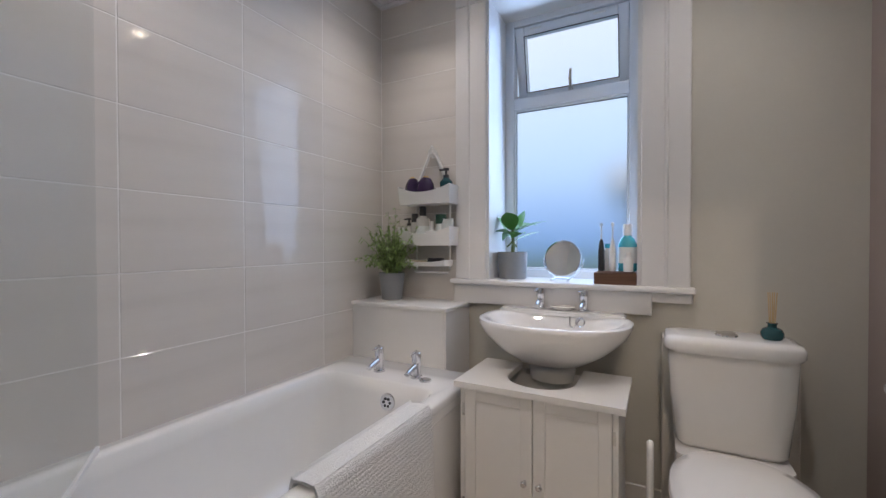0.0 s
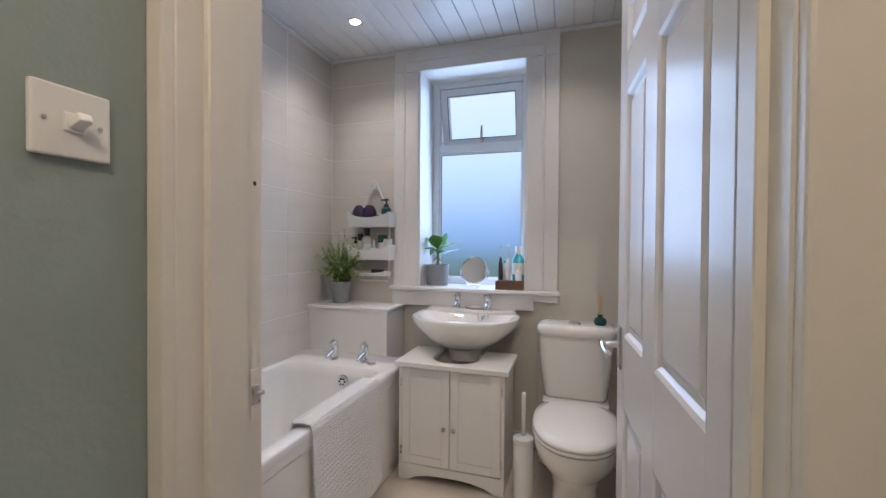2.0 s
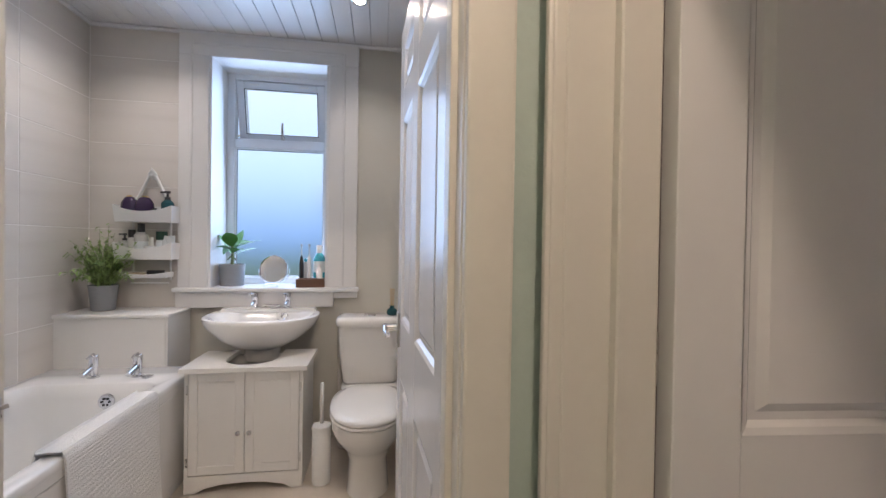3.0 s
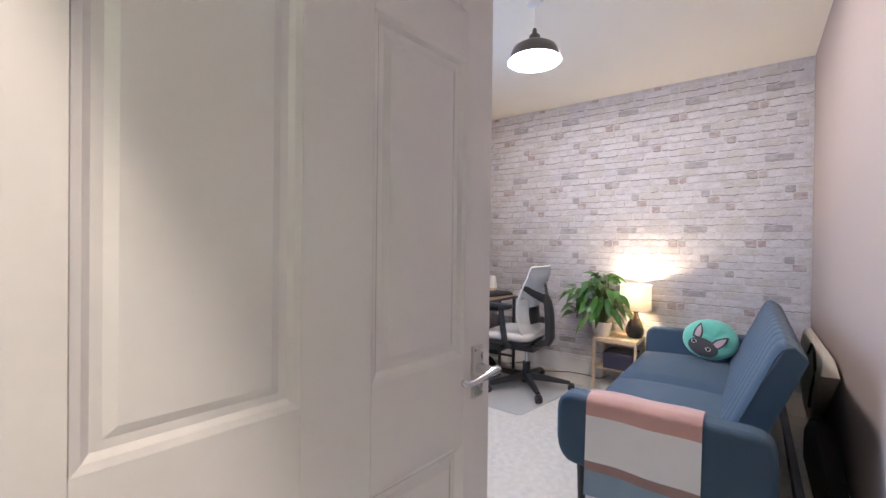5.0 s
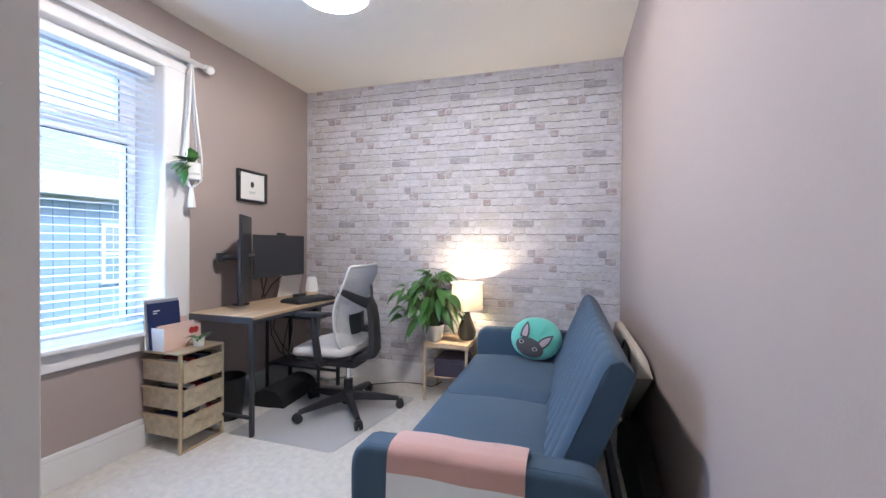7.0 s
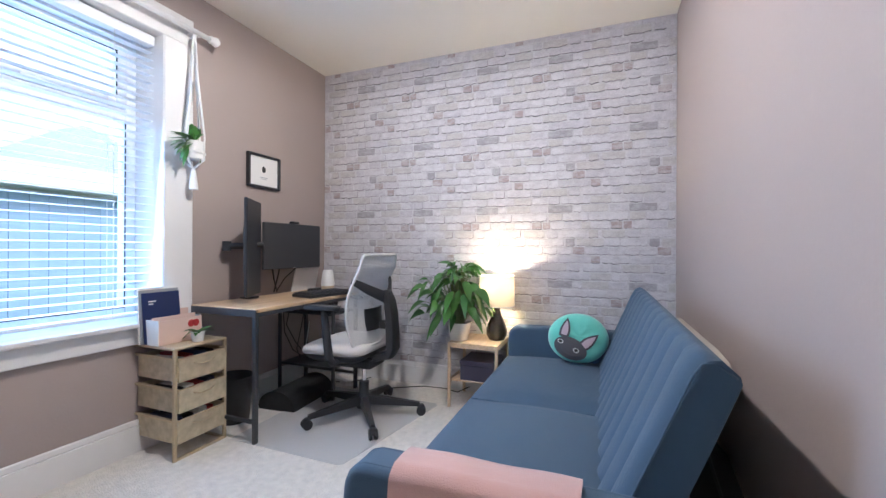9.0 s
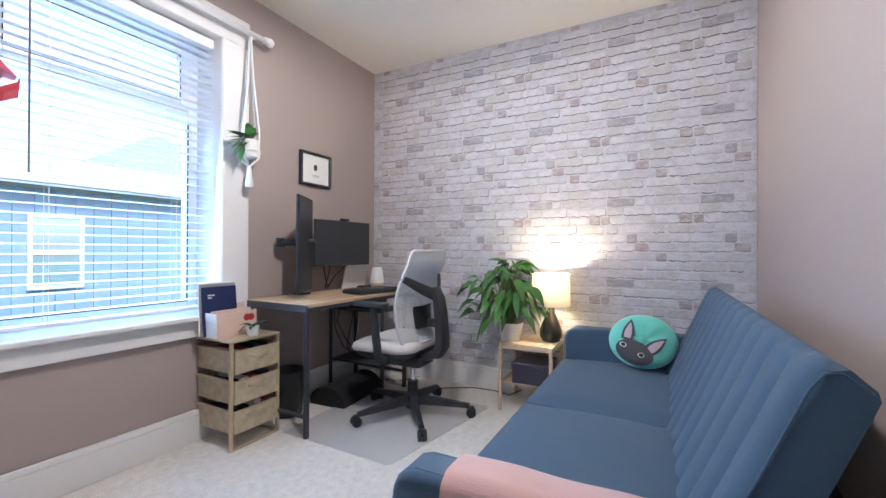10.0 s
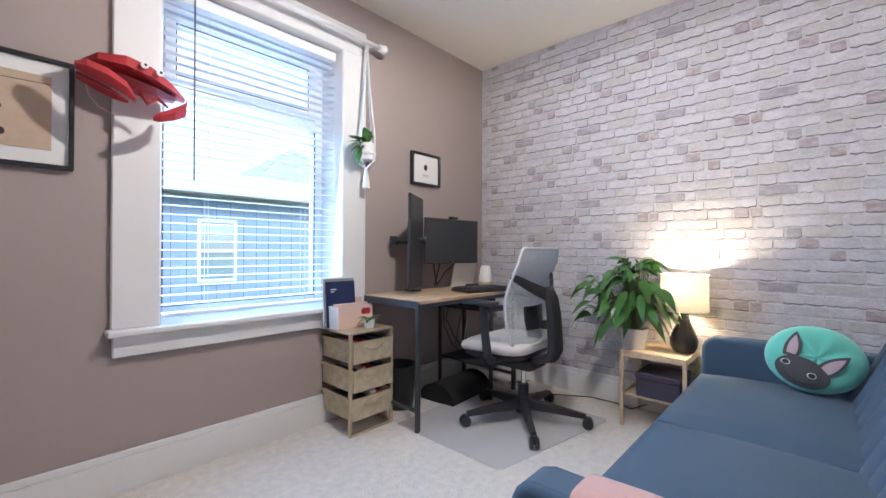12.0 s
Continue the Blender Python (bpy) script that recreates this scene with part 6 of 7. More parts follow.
part("applique", patch(tilted(-0.30, -0.46, 0.098, 0.062, 24), 0.006), M["plush_grey"], cu, "dark grey rounded patch")
for (bu, bv), (tu, tv), w in (((-0.52, -0.02), (-0.34, 0.76), 0.031), ((0.06, -0.42), (0.62, 0.10), 0.033)):
    part("applique", patch(pointed(bu, bv, tu, tv, w), 0.007), M["plush_grey"], cu, "dark grey pointed patch")
    part("applique", patch(pointed(bu, bv, tu, tv, w, 0.24), 0.010), M["plush_pink"], cu, "pale pink patch")
for u, v in ((-0.62, -0.20), (-0.13, -0.55)):
    part("applique", patch(tilted(u, v, 0.017, 0.013, 20, 16), 0.010), M["paper"], cu, "pale ring")
    part("applique", patch(tilted(u, v, 0.0125, 0.0105, 20, 16), 0.012), M["ink"], cu, "black dot")

# bag behind the sofa
bag = thing("canvas_bag", (3.62, -1.072, 0), "beige canvas bag with a black strap behind the sofa", "bag")
part("body", loft([[(p[0] + sh, p[1], z) for p in rounded(-w, w, -d, d, 0.012)] for w, d, z, sh in ((0.20, 0.016, 0.19, 0.45), (0.30, 0.030, 0.33, 0.37), (0.42, 0.036, 0.50, 0.24), (0.50, 0.034, 0.62, 0.14), (0.47, 0.022, 0.685, 0.17), (0.40, 0.012, 0.705, 0.20))]), M["canvas"], bag, smooth=True)
# black sheet low on the wall stands for the darkness behind the sofa
part("sofa_shade_sheet", prism([(-1.02, 0.0), (0.24, 0.0), (0.22, 0.17), (-0.06, 0.33), (-0.27, 0.36), (-0.67, 0.24), (-1.0, 0.12)], "y", -0.024, 0.045, 0.008), M["fabric_shade_black"], bag, "black sheet for the darkness behind the sofa")
part("strap", tube([(0.02, 0.040, 0.36), (-0.06, 0.042, 0.46), (-0.16, 0.042, 0.55), (-0.20, 0.040, 0.62), (-0.10, 0.034, 0.68), (0.06, 0.032, 0.695), (0.16, 0.036, 0.62)], 0.006, 8), M["fabric_shade_black"], bag, smooth=True)

# ---- side table, lamp, plant, box ----
tb = thing("side_table", (4.425, 0.137, 0), "small bamboo side table with a slatted lower shelf", "side table")
TX, TY, TH = 0.165, 0.165, 0.445
for sx_ in (-1, 1):
    for sy_ in (-1, 1):
        part("leg", bx(sx_ * TX - 0.010, sx_ * TX + 0.010, sy_ * TY - 0.010, sy_ * TY + 0.010, 0, TH, 0.003), M["bamboo"], tb)
part("top_frame", join(bx(-TX + 0.01, TX - 0.01, -TY - 0.009, -TY + 0.009, TH - 0.035, TH, 0.002), bx(-TX + 0.01, TX - 0.01, TY - 0.009, TY + 0.009, TH - 0.035, TH, 0.002), bx(-TX - 0.009, -TX + 0.009, -TY + 0.01, TY - 0.01, TH - 0.035, TH, 0.002), bx(TX - 0.009, TX + 0.009, -TY + 0.01, TY - 0.01, TH - 0.035, TH, 0.002)), M["bamboo"], tb)
part("tabletop", bx(-TX + 0.009, TX - 0.009, -TY + 0.009, TY - 0.009, TH - 0.012, TH - 0.004, 0.001), M["bamboo"], tb)
part("shelf_rail", join(bx(-TX + 0.01, TX - 0.01, -TY - 0.008, -TY + 0.008, 0.165, 0.19, 0.002), bx(-TX + 0.01, TX - 0.01, TY - 0.008, TY + 0.008, 0.165, 0.19, 0.002)), M["bamboo"], tb)
for k in range(9):
    x = -TX + 0.02 + k * 0.0365
    part("shelf_slat", bx(x, x + 0.02, -TY + 0.008, TY - 0.008, 0.175, 0.186, 0.001), M["bamboo"], tb)
bxs = thing("storage_box", (4.41, 0.115, 0.1865), "dark indigo lidded box on the lower table shelf", "box")
part("box_body", bx(-0.13, 0.13, -0.115, 0.115, 0, 0.105, 0.004), M["box_blue"], bxs)
part("lid", bx(-0.134, 0.134, -0.119, 0.119, 0.105, 0.135, 0.004), M["box_blue"], bxs)

tl = thing("table_lamp", (4.46, 0.02, TH - 0.004), "lit table lamp with a dark teardrop base and cream drum shade", "table lamp")
part("base", lathe([(0.04, 0), (0.055, 0.006), (0.072, 0.04), (0.074, 0.075), (0.060, 0.12), (0.036, 0.175), (0.026, 0.21), (0.024, 0.235), (0.018, 0.24), (0.010, 0.26)], 32), M["clay_black"], tl, smooth=True)
part("shade", lathe([(0.125, 0.245), (0.1255, 0.25), (0.121, 0.45), (0.1205, 0.454)], 44, cap=False), M["shade"], tl, "cream drum shade", smooth=True)
part("shade_ring", lathe([(0.1215, 0.45), (0.123, 0.453), (0.1215, 0.456)], 40, cap=False), M["paper"], tl, smooth=True)
part("shade_ring", lathe([(0.124, 0.244), (0.127, 0.247), (0.124, 0.25)], 40, cap=False), M["paper"], tl, smooth=True)
part("bulb_holder", join(lathe([(0.016, 0.24), (0.016, 0.29), (0, 0.29)], 14), *[tube([(0, 0, 0.28), (0.12 * math.cos(a), 0.12 * math.sin(a), 0.255)], 0.002, 5) for a in (0, 2.1, 4.2)]), M["plastic_white"], tl)
part("bulb", lathe([(0.012, 0.29), (0.02, 0.31), (0.026, 0.335), (0.02, 0.355), (0, 0.362)], 14), M["bulb"], tl, "lit bulb", smooth=True)

pl = pot("peace_lily", (4.375, 0.272, TH - 0.004), 0.062, 0.085, 0.125, M["pot_white"], "bushy dark green peace lily in a pale pot")


def lily():
    r = random.Random(21)
    lv, st = [], []
    for k in range(128):
        a = r.uniform(0, 2 * math.pi)
        rad = 0.06 + (0.17 + 0.10 * abs(math.sin(a))) * r.random()
        if math.cos(a) > 0.1:
            rad = min(rad, 0.13 / max(0.3, math.cos(a)))
        if math.sin(a) < -0.2:
            rad *= 0.68
        h = 0.19 + 0.34 * r.random() * (1.15 - 1.9 * rad)
        top = k > 106
        if top:
            rad, h = 0.02 + 0.06 * r.random(), 0.43 + 0.10 * r.random()
        kk = Vector((rad * math.cos(a), rad * math.sin(a), h))
        b0 = Vector((0.03 * math.cos(a), 0.03 * math.sin(a), 0.115))
        st.append(tube([b0, b0.lerp(kk, 0.5) + Vector((0, 0, 0.05)), kk], [0.003, 0.0025, 0.002], 5))
        out = Vector((math.cos(a), math.sin(a), 0)) * r.uniform(0.075, 0.130)
        tip = kk + out + Vector((0, 0, r.uniform(-0.10, 0.045) if not top else 0.05))
        tip.x = min(tip.x, 0.228)
        lv.append(leaf_blade(kk, tip, 0.021 + 0.014 * r.random(), 0.09 * r.random() + 0.02, r.uniform(-0.9, 0.9), 7))
    return lv, st


lv, st = lily()
grow("leaf", lv, M["leaf"], pl)
part("stem", join(*st), M["stem"], pl)

# ---- desk ----
dk = thing("desk", (3.845, 1.345, 0), "oak-topped desk on a black steel frame", "desk")
DX, DY, DH = 0.505, 0.25, 0.745
part("desktop", bx(-DX, DX, -DY, DY, DH - 0.022, DH, 0.003), M["oak"], dk)
q = 0.0125
for sx_ in (-1, 1):
    for sy_ in (-1, 1):
        part("leg", bx(sx_ * (DX - q) - q, sx_ * (DX - q) + q, sy_ * (DY - q) - q, sy_ * (DY - q) + q, 0, DH - 0.0225, 0.002), M["steel_black"], dk)
part("frame_rail", join(bx(-DX, DX, -DY - 0.001, -DY + 0.02, DH - 0.045, DH - 0.0225, 0.002), bx(-DX, DX, DY - 0.02, DY, DH - 0.045, DH - 0.0225, 0.002), bx(-DX - 0.001, -DX + 0.02, -DY, DY, DH - 0.045, DH - 0.004, 0.002), bx(DX - 0.02, DX + 0.001, -DY, DY, DH - 0.045, DH - 0.004, 0.002)), M["steel_black"], dk)
for x in (-DX, DX - 0.02):
    part("side_rail", bx(x, x + 0.02, -DY + 0.02, DY - 0.02, 0.11, 0.13, 0.002), M["steel_black"], dk)
part("shelf", join(bx(DX - 0.30, DX - 0.02, -DY + 0.02, DY - 0.02, 0.215, 0.23, 0.002), bx(DX - 0.31, DX - 0.29, -DY, -DY + 0.02, 0.0, DH - 0.03, 0.002), bx(DX - 0.31, DX - 0.29, DY - 0.02, DY, 0.0, DH - 0.03, 0.002), bx(DX - 0.30, DX - 0.02, -DY + 0.02, DY - 0.02, 0.60, 0.615, 0.002)), M["steel_black"], dk, "black steel side shelf")

ma = thing("monitor_stand", (3.715, 1.545, DH), "black clamp-on twin monitor stand with jointed arms", "monitor stand")
part("pole", join(tube([(0, 0, 0.0), (0, 0, 0.46)], 0.017, 14), bx(-0.045, 0.045, -0.05, 0.03, 0.0, 0.012, 0.003), tube([(0, -0.02, -0.10), (0, -0.02, -0.03)], 0.008, 10), lathe([(0.03, -0.095), (0.03, -0.085), (0, -0.085)], 16, (0, -0.02, 0))), M["plastic_black"], ma, smooth=True)
part("arm", join(tube([(0, 0, 0.35), (-0.16, 0.015, 0.35)], 0.020, 10), tube([(-0.16, 0.015, 0.35), (-0.13, -0.05, 0.355), (-0.03, -0.16, 0.36)], 0.017, 10), lathe([(0.026, 0.32), (0.026, 0.38), (0, 0.38)], 16, (-0.16, 0.015, 0))), M["plastic_black"], ma, smooth=True)
part("arm", join(tube([(0, 0, 0.35), (0.14, 0.03, 0.35), (0.30, -0.04, 0.35)], 0.016, 10), bx(0.27, 0.33, -0.075, -0.05, 0.30, 0.40, 0.004)), M["plastic_black"], ma, smooth=True)
m1 = thing("monitor", pose(3.590, 1.385, 0.785, 0, 0, 32), "dark monitor turned upright on its arm", "monitor")
part("panel", join(bx(-0.165, 0.165, -0.014, 0.004, 0, 0.60, 0.004), bx(-0.09, 0.09, 0.004, 0.03, 0.14, 0.44, 0.012)), M["plastic_black"], m1)
part("display", bx(-0.158, 0.158, -0.0155, -0.0135, 0.008, 0.592), M["screen_dark"], m1)
m2 = thing("monitor", pose(4.025, 1.445, 0.935, 0, 0, -3), "wide dark switched-off monitor above the desk", "monitor")
part("panel", join(bx(-0.278, 0.278, -0.012, 0.006, 0, 0.325, 0.004), bx(-0.12, 0.12, 0.006, 0.035, 0.06, 0.25, 0.012)), M["plastic_black"], m2)
part("display", bx(-0.272, 0.272, -0.0135, -0.0115, 0.012, 0.319), M["screen_dark"], m2)
part("badge", bx(-0.012, 0.012, -0.0138, -0.012, 0.004, 0.008), M["satin"], m2)
wc2 = thing("webcam", (4.03, 1.438, 1.261), "small black webcam on top of the monitor", "webcam")
part("body", join(bx(-0.035, 0.035, -0.02, 0.018, 0, 0.018, 0.008, 2), bx(-0.02, 0.02, 0.0, 0.03, -0.03, 0.004, 0.003)), M["plastic_black"], wc2)
for k, pts in enumerate(([(4.0, 1.53, 1.0), (4.0, 1.56, 0.88), (3.97, 1.57, 0.76)], [(3.88, 1.50, 0.95), (3.95, 1.55, 0.86), (4.0, 1.57, 0.76)], [(4.15, 1.50, 0.95), (4.06, 1.55, 0.86), (4.0, 1.57, 0.77)])):
    solo("cable", tube(pts, 0.005, 6), M["cable"], "black monitor cable hanging behind the desk", "cable", smooth=True)
kb = thing("laptop", pose(4.06, 1.20, DH, 0, 0, -12), "closed black laptop dock on the desk", "laptop")
part("base", bx(-0.19, 0.19, -0.10, 0.10, 0.0, 0.022, 0.004), M["plastic_black"], kb)
part("keyboard", join(bx(-0.18, 0.18, -0.09, 0.09, 0.022, 0.030, 0.002), *[bx(-0.17 + 0.028 * i, -0.147 + 0.028 * i, -0.08 + 0.03 * j, -0.056 + 0.03 * j, 0.030, 0.036, 0.002) for i in range(12) for j in range(5)]), M["steel_black"], kb)
nb = thing("notepad", pose(4.40, 1.585, DH, 12, 0, 2), "white blank notepad propped at the back of the desk", "notepad")
part("sheet", bx(-0.24, 0.05, -0.003, 0.006, 0.0, 0.21, 0.001), M["paper"], nb)
ph = thing("desk_dock", (4.25, 1.42, DH), "small black stand on the desk", "stand")
part("body", bx(-0.06, 0.06, -0.03, 0.03, 0, 0.028, 0.006, 2), M["plastic_black"], ph)
df = thing("desk_lamp", (4.305, 1.345, DH), "small white cone lamp on a wooden base", "desk lamp")
part("base", lathe([(0.046, 0), (0.049, 0.004), (0.049, 0.045), (0, 0.045)], 24), M["bamboo"], df, smooth=True)
part("cone", lathe([(0.052, 0.045), (0.054, 0.055), (0.040, 0.158), (0.030, 0.168), (0, 0.170)], 24), M["plastic_white"], df, smooth=True)

# ---- office chair ----
ch = thing("office_chair", pose(3.917, 0.765, 0.004, 0, 0, 2), "office chair with a pale grey mesh back and black frame", "office chair")
for k in range(5):
    a = radians(2 + 72 * k)
    c, s = math.cos(a), math.sin(a)
    part("base_leg", loft([[(c * r_ - s * w * ux, s * r_ + c * w * ux, z + hh * uz) for ux, uz in ((-1, 0), (1, 0), (0.7, 1), (-0.7, 1))] for r_, w, z, hh in ((0.03, 0.03, 0.075, 0.055), (0.18, 0.022, 0.068, 0.042), (0.362, 0.017, 0.058, 0.024))]), M["plastic_black"], ch)
    cs = part("castor", join(*[moved(lathe([(0.012, -0.009), (0.029, -0.008), (0.030, 0.008), (0.012, 0.009)], 18), Matrix.Translation((c * 0.372 - s * o, s * 0.372 + c * o, 0.030)) @ Matrix.Rotation(a, 4, "Z") @ Matrix.Rotation(radians(90), 4, "X")) for o in (-0.016, 0.016)]), M["plastic_black"], ch, smooth=True)
    part("castor_hood", lathe([(0.02, 0.03), (0.026, 0.045), (0.018, 0.066), (0, 0.067)], 12, (c * 0.372, s * 0.372, 0)), M["plastic_black"], cs, smooth=True)
part("hub", lathe([(0.045, 0.05), (0.048, 0.09), (0.04, 0.14), (0.032, 0.15), (0.032, 0.22), (0, 0.22)], 20), M["plastic_black"], ch, smooth=True)
part("gas_lift", lathe([(0.015, 0.21), (0.015, 0.33)], 14), M["chrome"], ch, "chrome gas lift", smooth=True)
part("mechanism", bx(-0.10, 0.10, -0.10, 0.20, 0.325, 0.380, 0.012, 2), M["plastic_black"], ch)
part("seat_pan", loft([[(p[0], p[1] + 0.11, z) for p in rounded(-w, w, -0.20 + o, 0.215 - o, 0.09)] for w, o, z in ((0.19, 0.05, 0.375), (0.225, 0.01, 0.400), (0.235, 0.0, 0.425))]), M["plastic_black"], ch, smooth=True)
part("seat", loft([[(p[0], p[1] + 0.11, z + 0.012 - (0.0 if p[1] < 0.13 else 0.22 * (p[1] - 0.13))) for p in rounded(-w, w, -0.205 + o, 0.225 - o, 0.10)] for w, o, z in ((0.235, 0.0, 0.420), (0.248, -0.008, 0.442), (0.243, 0.0, 0.468), (0.21, 0.03, 0.482), (0.10, 0.10, 0.484))]), M["seat_grey"], ch, "pale grey padded seat", smooth=True, sharp=60)


def chair_back(u, v):
    """u across, v up: widest a third of the way up, bulging forward there, leaning back above."""
    z = 0.475 + 0.565 * v
    w = 0.186 + 0.032 * math.sin(math.pi * min(1.0, 0.15 + v * 0.85)) + 0.038 * v
    y = -0.105 + 0.060 * math.sin(math.pi * min(1.0, v * 1.1 + 0.05)) - 0.035 * v * v + 0.050 * (2 * u - 1) ** 2 * (1 - 0.5 * v)
    return Vector(((2 * u - 1) * w, y, z))


def mesh_back():
    """Woven back: two crossing sets of thin strands with gaps."""
    bms = []
    for i in range(44):
        u = 0.02 + 0.96 * i / 43
        bms.append(tube([chair_back(u, v / 12) for v in range(13)], 0.0023, 4))
    for j in range(64):
        v = 0.01 + 0.98 * j / 63
        bms.append(tube([chair_back(u / 8, v) for u in range(9)], 0.0023, 4))
    return join(*bms)


part("mesh_back", mesh_back(), M["mesh_grey"], ch, "pale grey woven mesh back")
edge_pts = [chair_back(0, v / 14) for v in range(14)] + [chair_back(0.02, 0.985), chair_back(0.06, 1.0)] + [chair_back(u / 8, 1) for u in range(1, 8)] + [chair_back(0.94, 1.0), chair_back(0.98, 0.985)] + [chair_back(1, v / 14) for v in range(13, -1, -1)] + [chair_back(u / 6, 0) for u in range(5, 0, -1)]
edge_pts.append(edge_pts[0])
part("back_rim", tube(edge_pts, 0.0095, 8), M["mesh_grey"], ch, "pale grey back rim", smooth=True)


def bar(path, n=12):
    """A flat rounded bar along (point, half width, half depth) in the chair's own axes."""
    rings = []
    for i, (p, w, d) in enumerate(path):
        a, b = Vector(path[max(i - 1, 0)][0]), Vector(path[min(i + 1, len(path) - 1)][0])
        t = (b - a).normalized()
        side = Vector((1, 0, 0)) if abs(t.x) < 0.6 else Vector((0, 0, 1))
        side = (side - t * side.dot(t)).normalized()
        nrm = t.cross(side)
        rings.append([tuple(Vector(p) + side * w * abs(math.cos(q)) ** 0.5 * (1 if math.cos(q) >= 0 else -1) + nrm * d * abs(math.sin(q)) ** 0.5 * (1 if math.sin(q) >= 0 else -1)) for q in (2 * math.pi * k / n for k in range(n))])
    return loft(rings)


part("back_spine", bar([((0, -0.158, 0.815), 0.046, 0.014), ((0, -0.182, 0.75), 0.056, 0.024), ((0, -0.196, 0.66), 0.054, 0.030), ((0, -0.204, 0.54), 0.054, 0.032), ((0, -0.206, 0.45), 0.058, 0.032), ((0, -0.190, 0.410), 0.060, 0.028), ((0, -0.10, 0.382), 0.062, 0.022), ((0, 0.02, 0.355), 0.065, 0.020)]), M["plastic_black"], ch, "black plastic back spine", smooth=True)
for s in (-1, 1):
    e = chair_back(0.5 + s * 0.5, 0.66)
    part("back_wing", bar([((e.x + s * 0.002, e.y - 0.004, e.z + 0.035), 0.016, 0.009), ((e.x - s * 0.035, e.y - 0.035, e.z + 0.012), 0.024, 0.010), ((e.x - s * 0.10, e.y - 0.068, e.z - 0.025), 0.030, 0.012), ((s * 0.012, -0.172, 0.765), 0.038, 0.014)]), M["plastic_black"], ch, "black curved back wing", smooth=True)
part("lumbar_pad", sheet(lambda u, v: chair_back(0.27 + 0.46 * u, 0.16 + 0.24 * v) + Vector((0, -0.026 - 0.010 * math.sin(math.pi * u), 0)), 10, 6, 0.010), M["plastic_black"], ch, smooth=True)
part("lumbar_bracket", bx(-0.022, 0.022, -0.205, -0.115, 0.57, 0.62, 0.006), M["plastic_black"], ch)
for s in (-1, 1):
    ar = part("arm_post", join(tube([(s * 0.14, 0.06, 0.395), (s * 0.265, 0.06, 0.395), (s * 0.292, 0.065, 0.43), (s * 0.292, 0.085, 0.56), (s * 0.290, 0.105, 0.715)], [0.02, 0.022, 0.026, 0.024, 0.019], 10)), M["plastic_black"], ch, smooth=True)
    part("arm_pad", loft([[(s * 0.288 + p[0], 0.12 + p[1], z) for p in rounded(-w, w, -0.115, 0.115, 0.035)] for w, z in ((0.034, 0.712), (0.044, 0.720), (0.044, 0.733), (0.036, 0.740))]), M["plastic_black"], ar, smooth=True)

# ---- floor things under and beside the desk ----
solo("chair_mat", prism([(3.335, 0.555), (3.36, 0.530), (4.24, 0.385), (4.27, 0.40), (4.30, 1.30), (3.345, 1.28)], "z", 0.0, 0.004, 0.0), M["mat"], "grey translucent chair mat on the carpet", "chair mat")
fr = thing("footrest", pose(3.985, 1.36, 0.0, 0, 0, 4), "black fabric half-round footrest under the desk", "footrest")
prof_f = [(-0.14, 0.0), (0.14, 0.0)] + [(0.14 * math.cos(radians(a)), 0.02 + 0.105 * math.sin(radians(a))) for a in range(0, 181, 15)]
part("cushion", moved(prism([(p[0], p[1]) for p in prof_f], "x", -0.225, 0.225, 0.0), Matrix.Identity(4)), M["fabric_shade_black"], fr)
for x in (-0.225, 0.225):
    part("piping", tube([(x, p[0], p[1]) for p in prof_f[2:]], 0.004, 6), M["fabric_shade_black"], fr)
bn = thing("waste_bin", (3.545, 1.48, 0), "round black waste bin beside the desk", "waste bin")
part("bucket", lathe([(0.085, 0), (0.088, 0.004), (0.112, 0.275), (0.116, 0.28), (0.112, 0.284), (0.106, 0.275), (0.083, 0.02)], 30), M["bin"], bn, smooth=True)

dr = thing("drawer_unit", (3.20, 1.485, 0), "gold metal frame with three mesh drawers", "drawer unit")
AX, AY, AH = 0.145, 0.155, 0.572
for sx_ in (-1, 1):
    for sy_ in (-1, 1):
        part("post", bx(sx_ * AX - 0.009, sx_ * AX + 0.009, sy_ * AY - 0.009, sy_ * AY + 0.009, 0, AH, 0.003), M["brass"], dr)
part("foot_rail", join(bx(-AX, AX, -AY - 0.008, -AY + 0.008, 0.0, 0.014, 0.002), bx(-AX, AX, AY - 0.008, AY + 0.008, 0.0, 0.014, 0.002), bx(AX - 0.008, AX + 0.008, -AY, AY, 0.001, 0.013, 0.002)), M["brass"], dr)
part("top", join(bx(-AX - 0.01, AX + 0.01, -AY - 0.01, AY + 0.01, AH - 0.012, AH, 0.003), bx(-AX, AX, -AY, AY, AH, AH + 0.002)), M["brass"], dr)
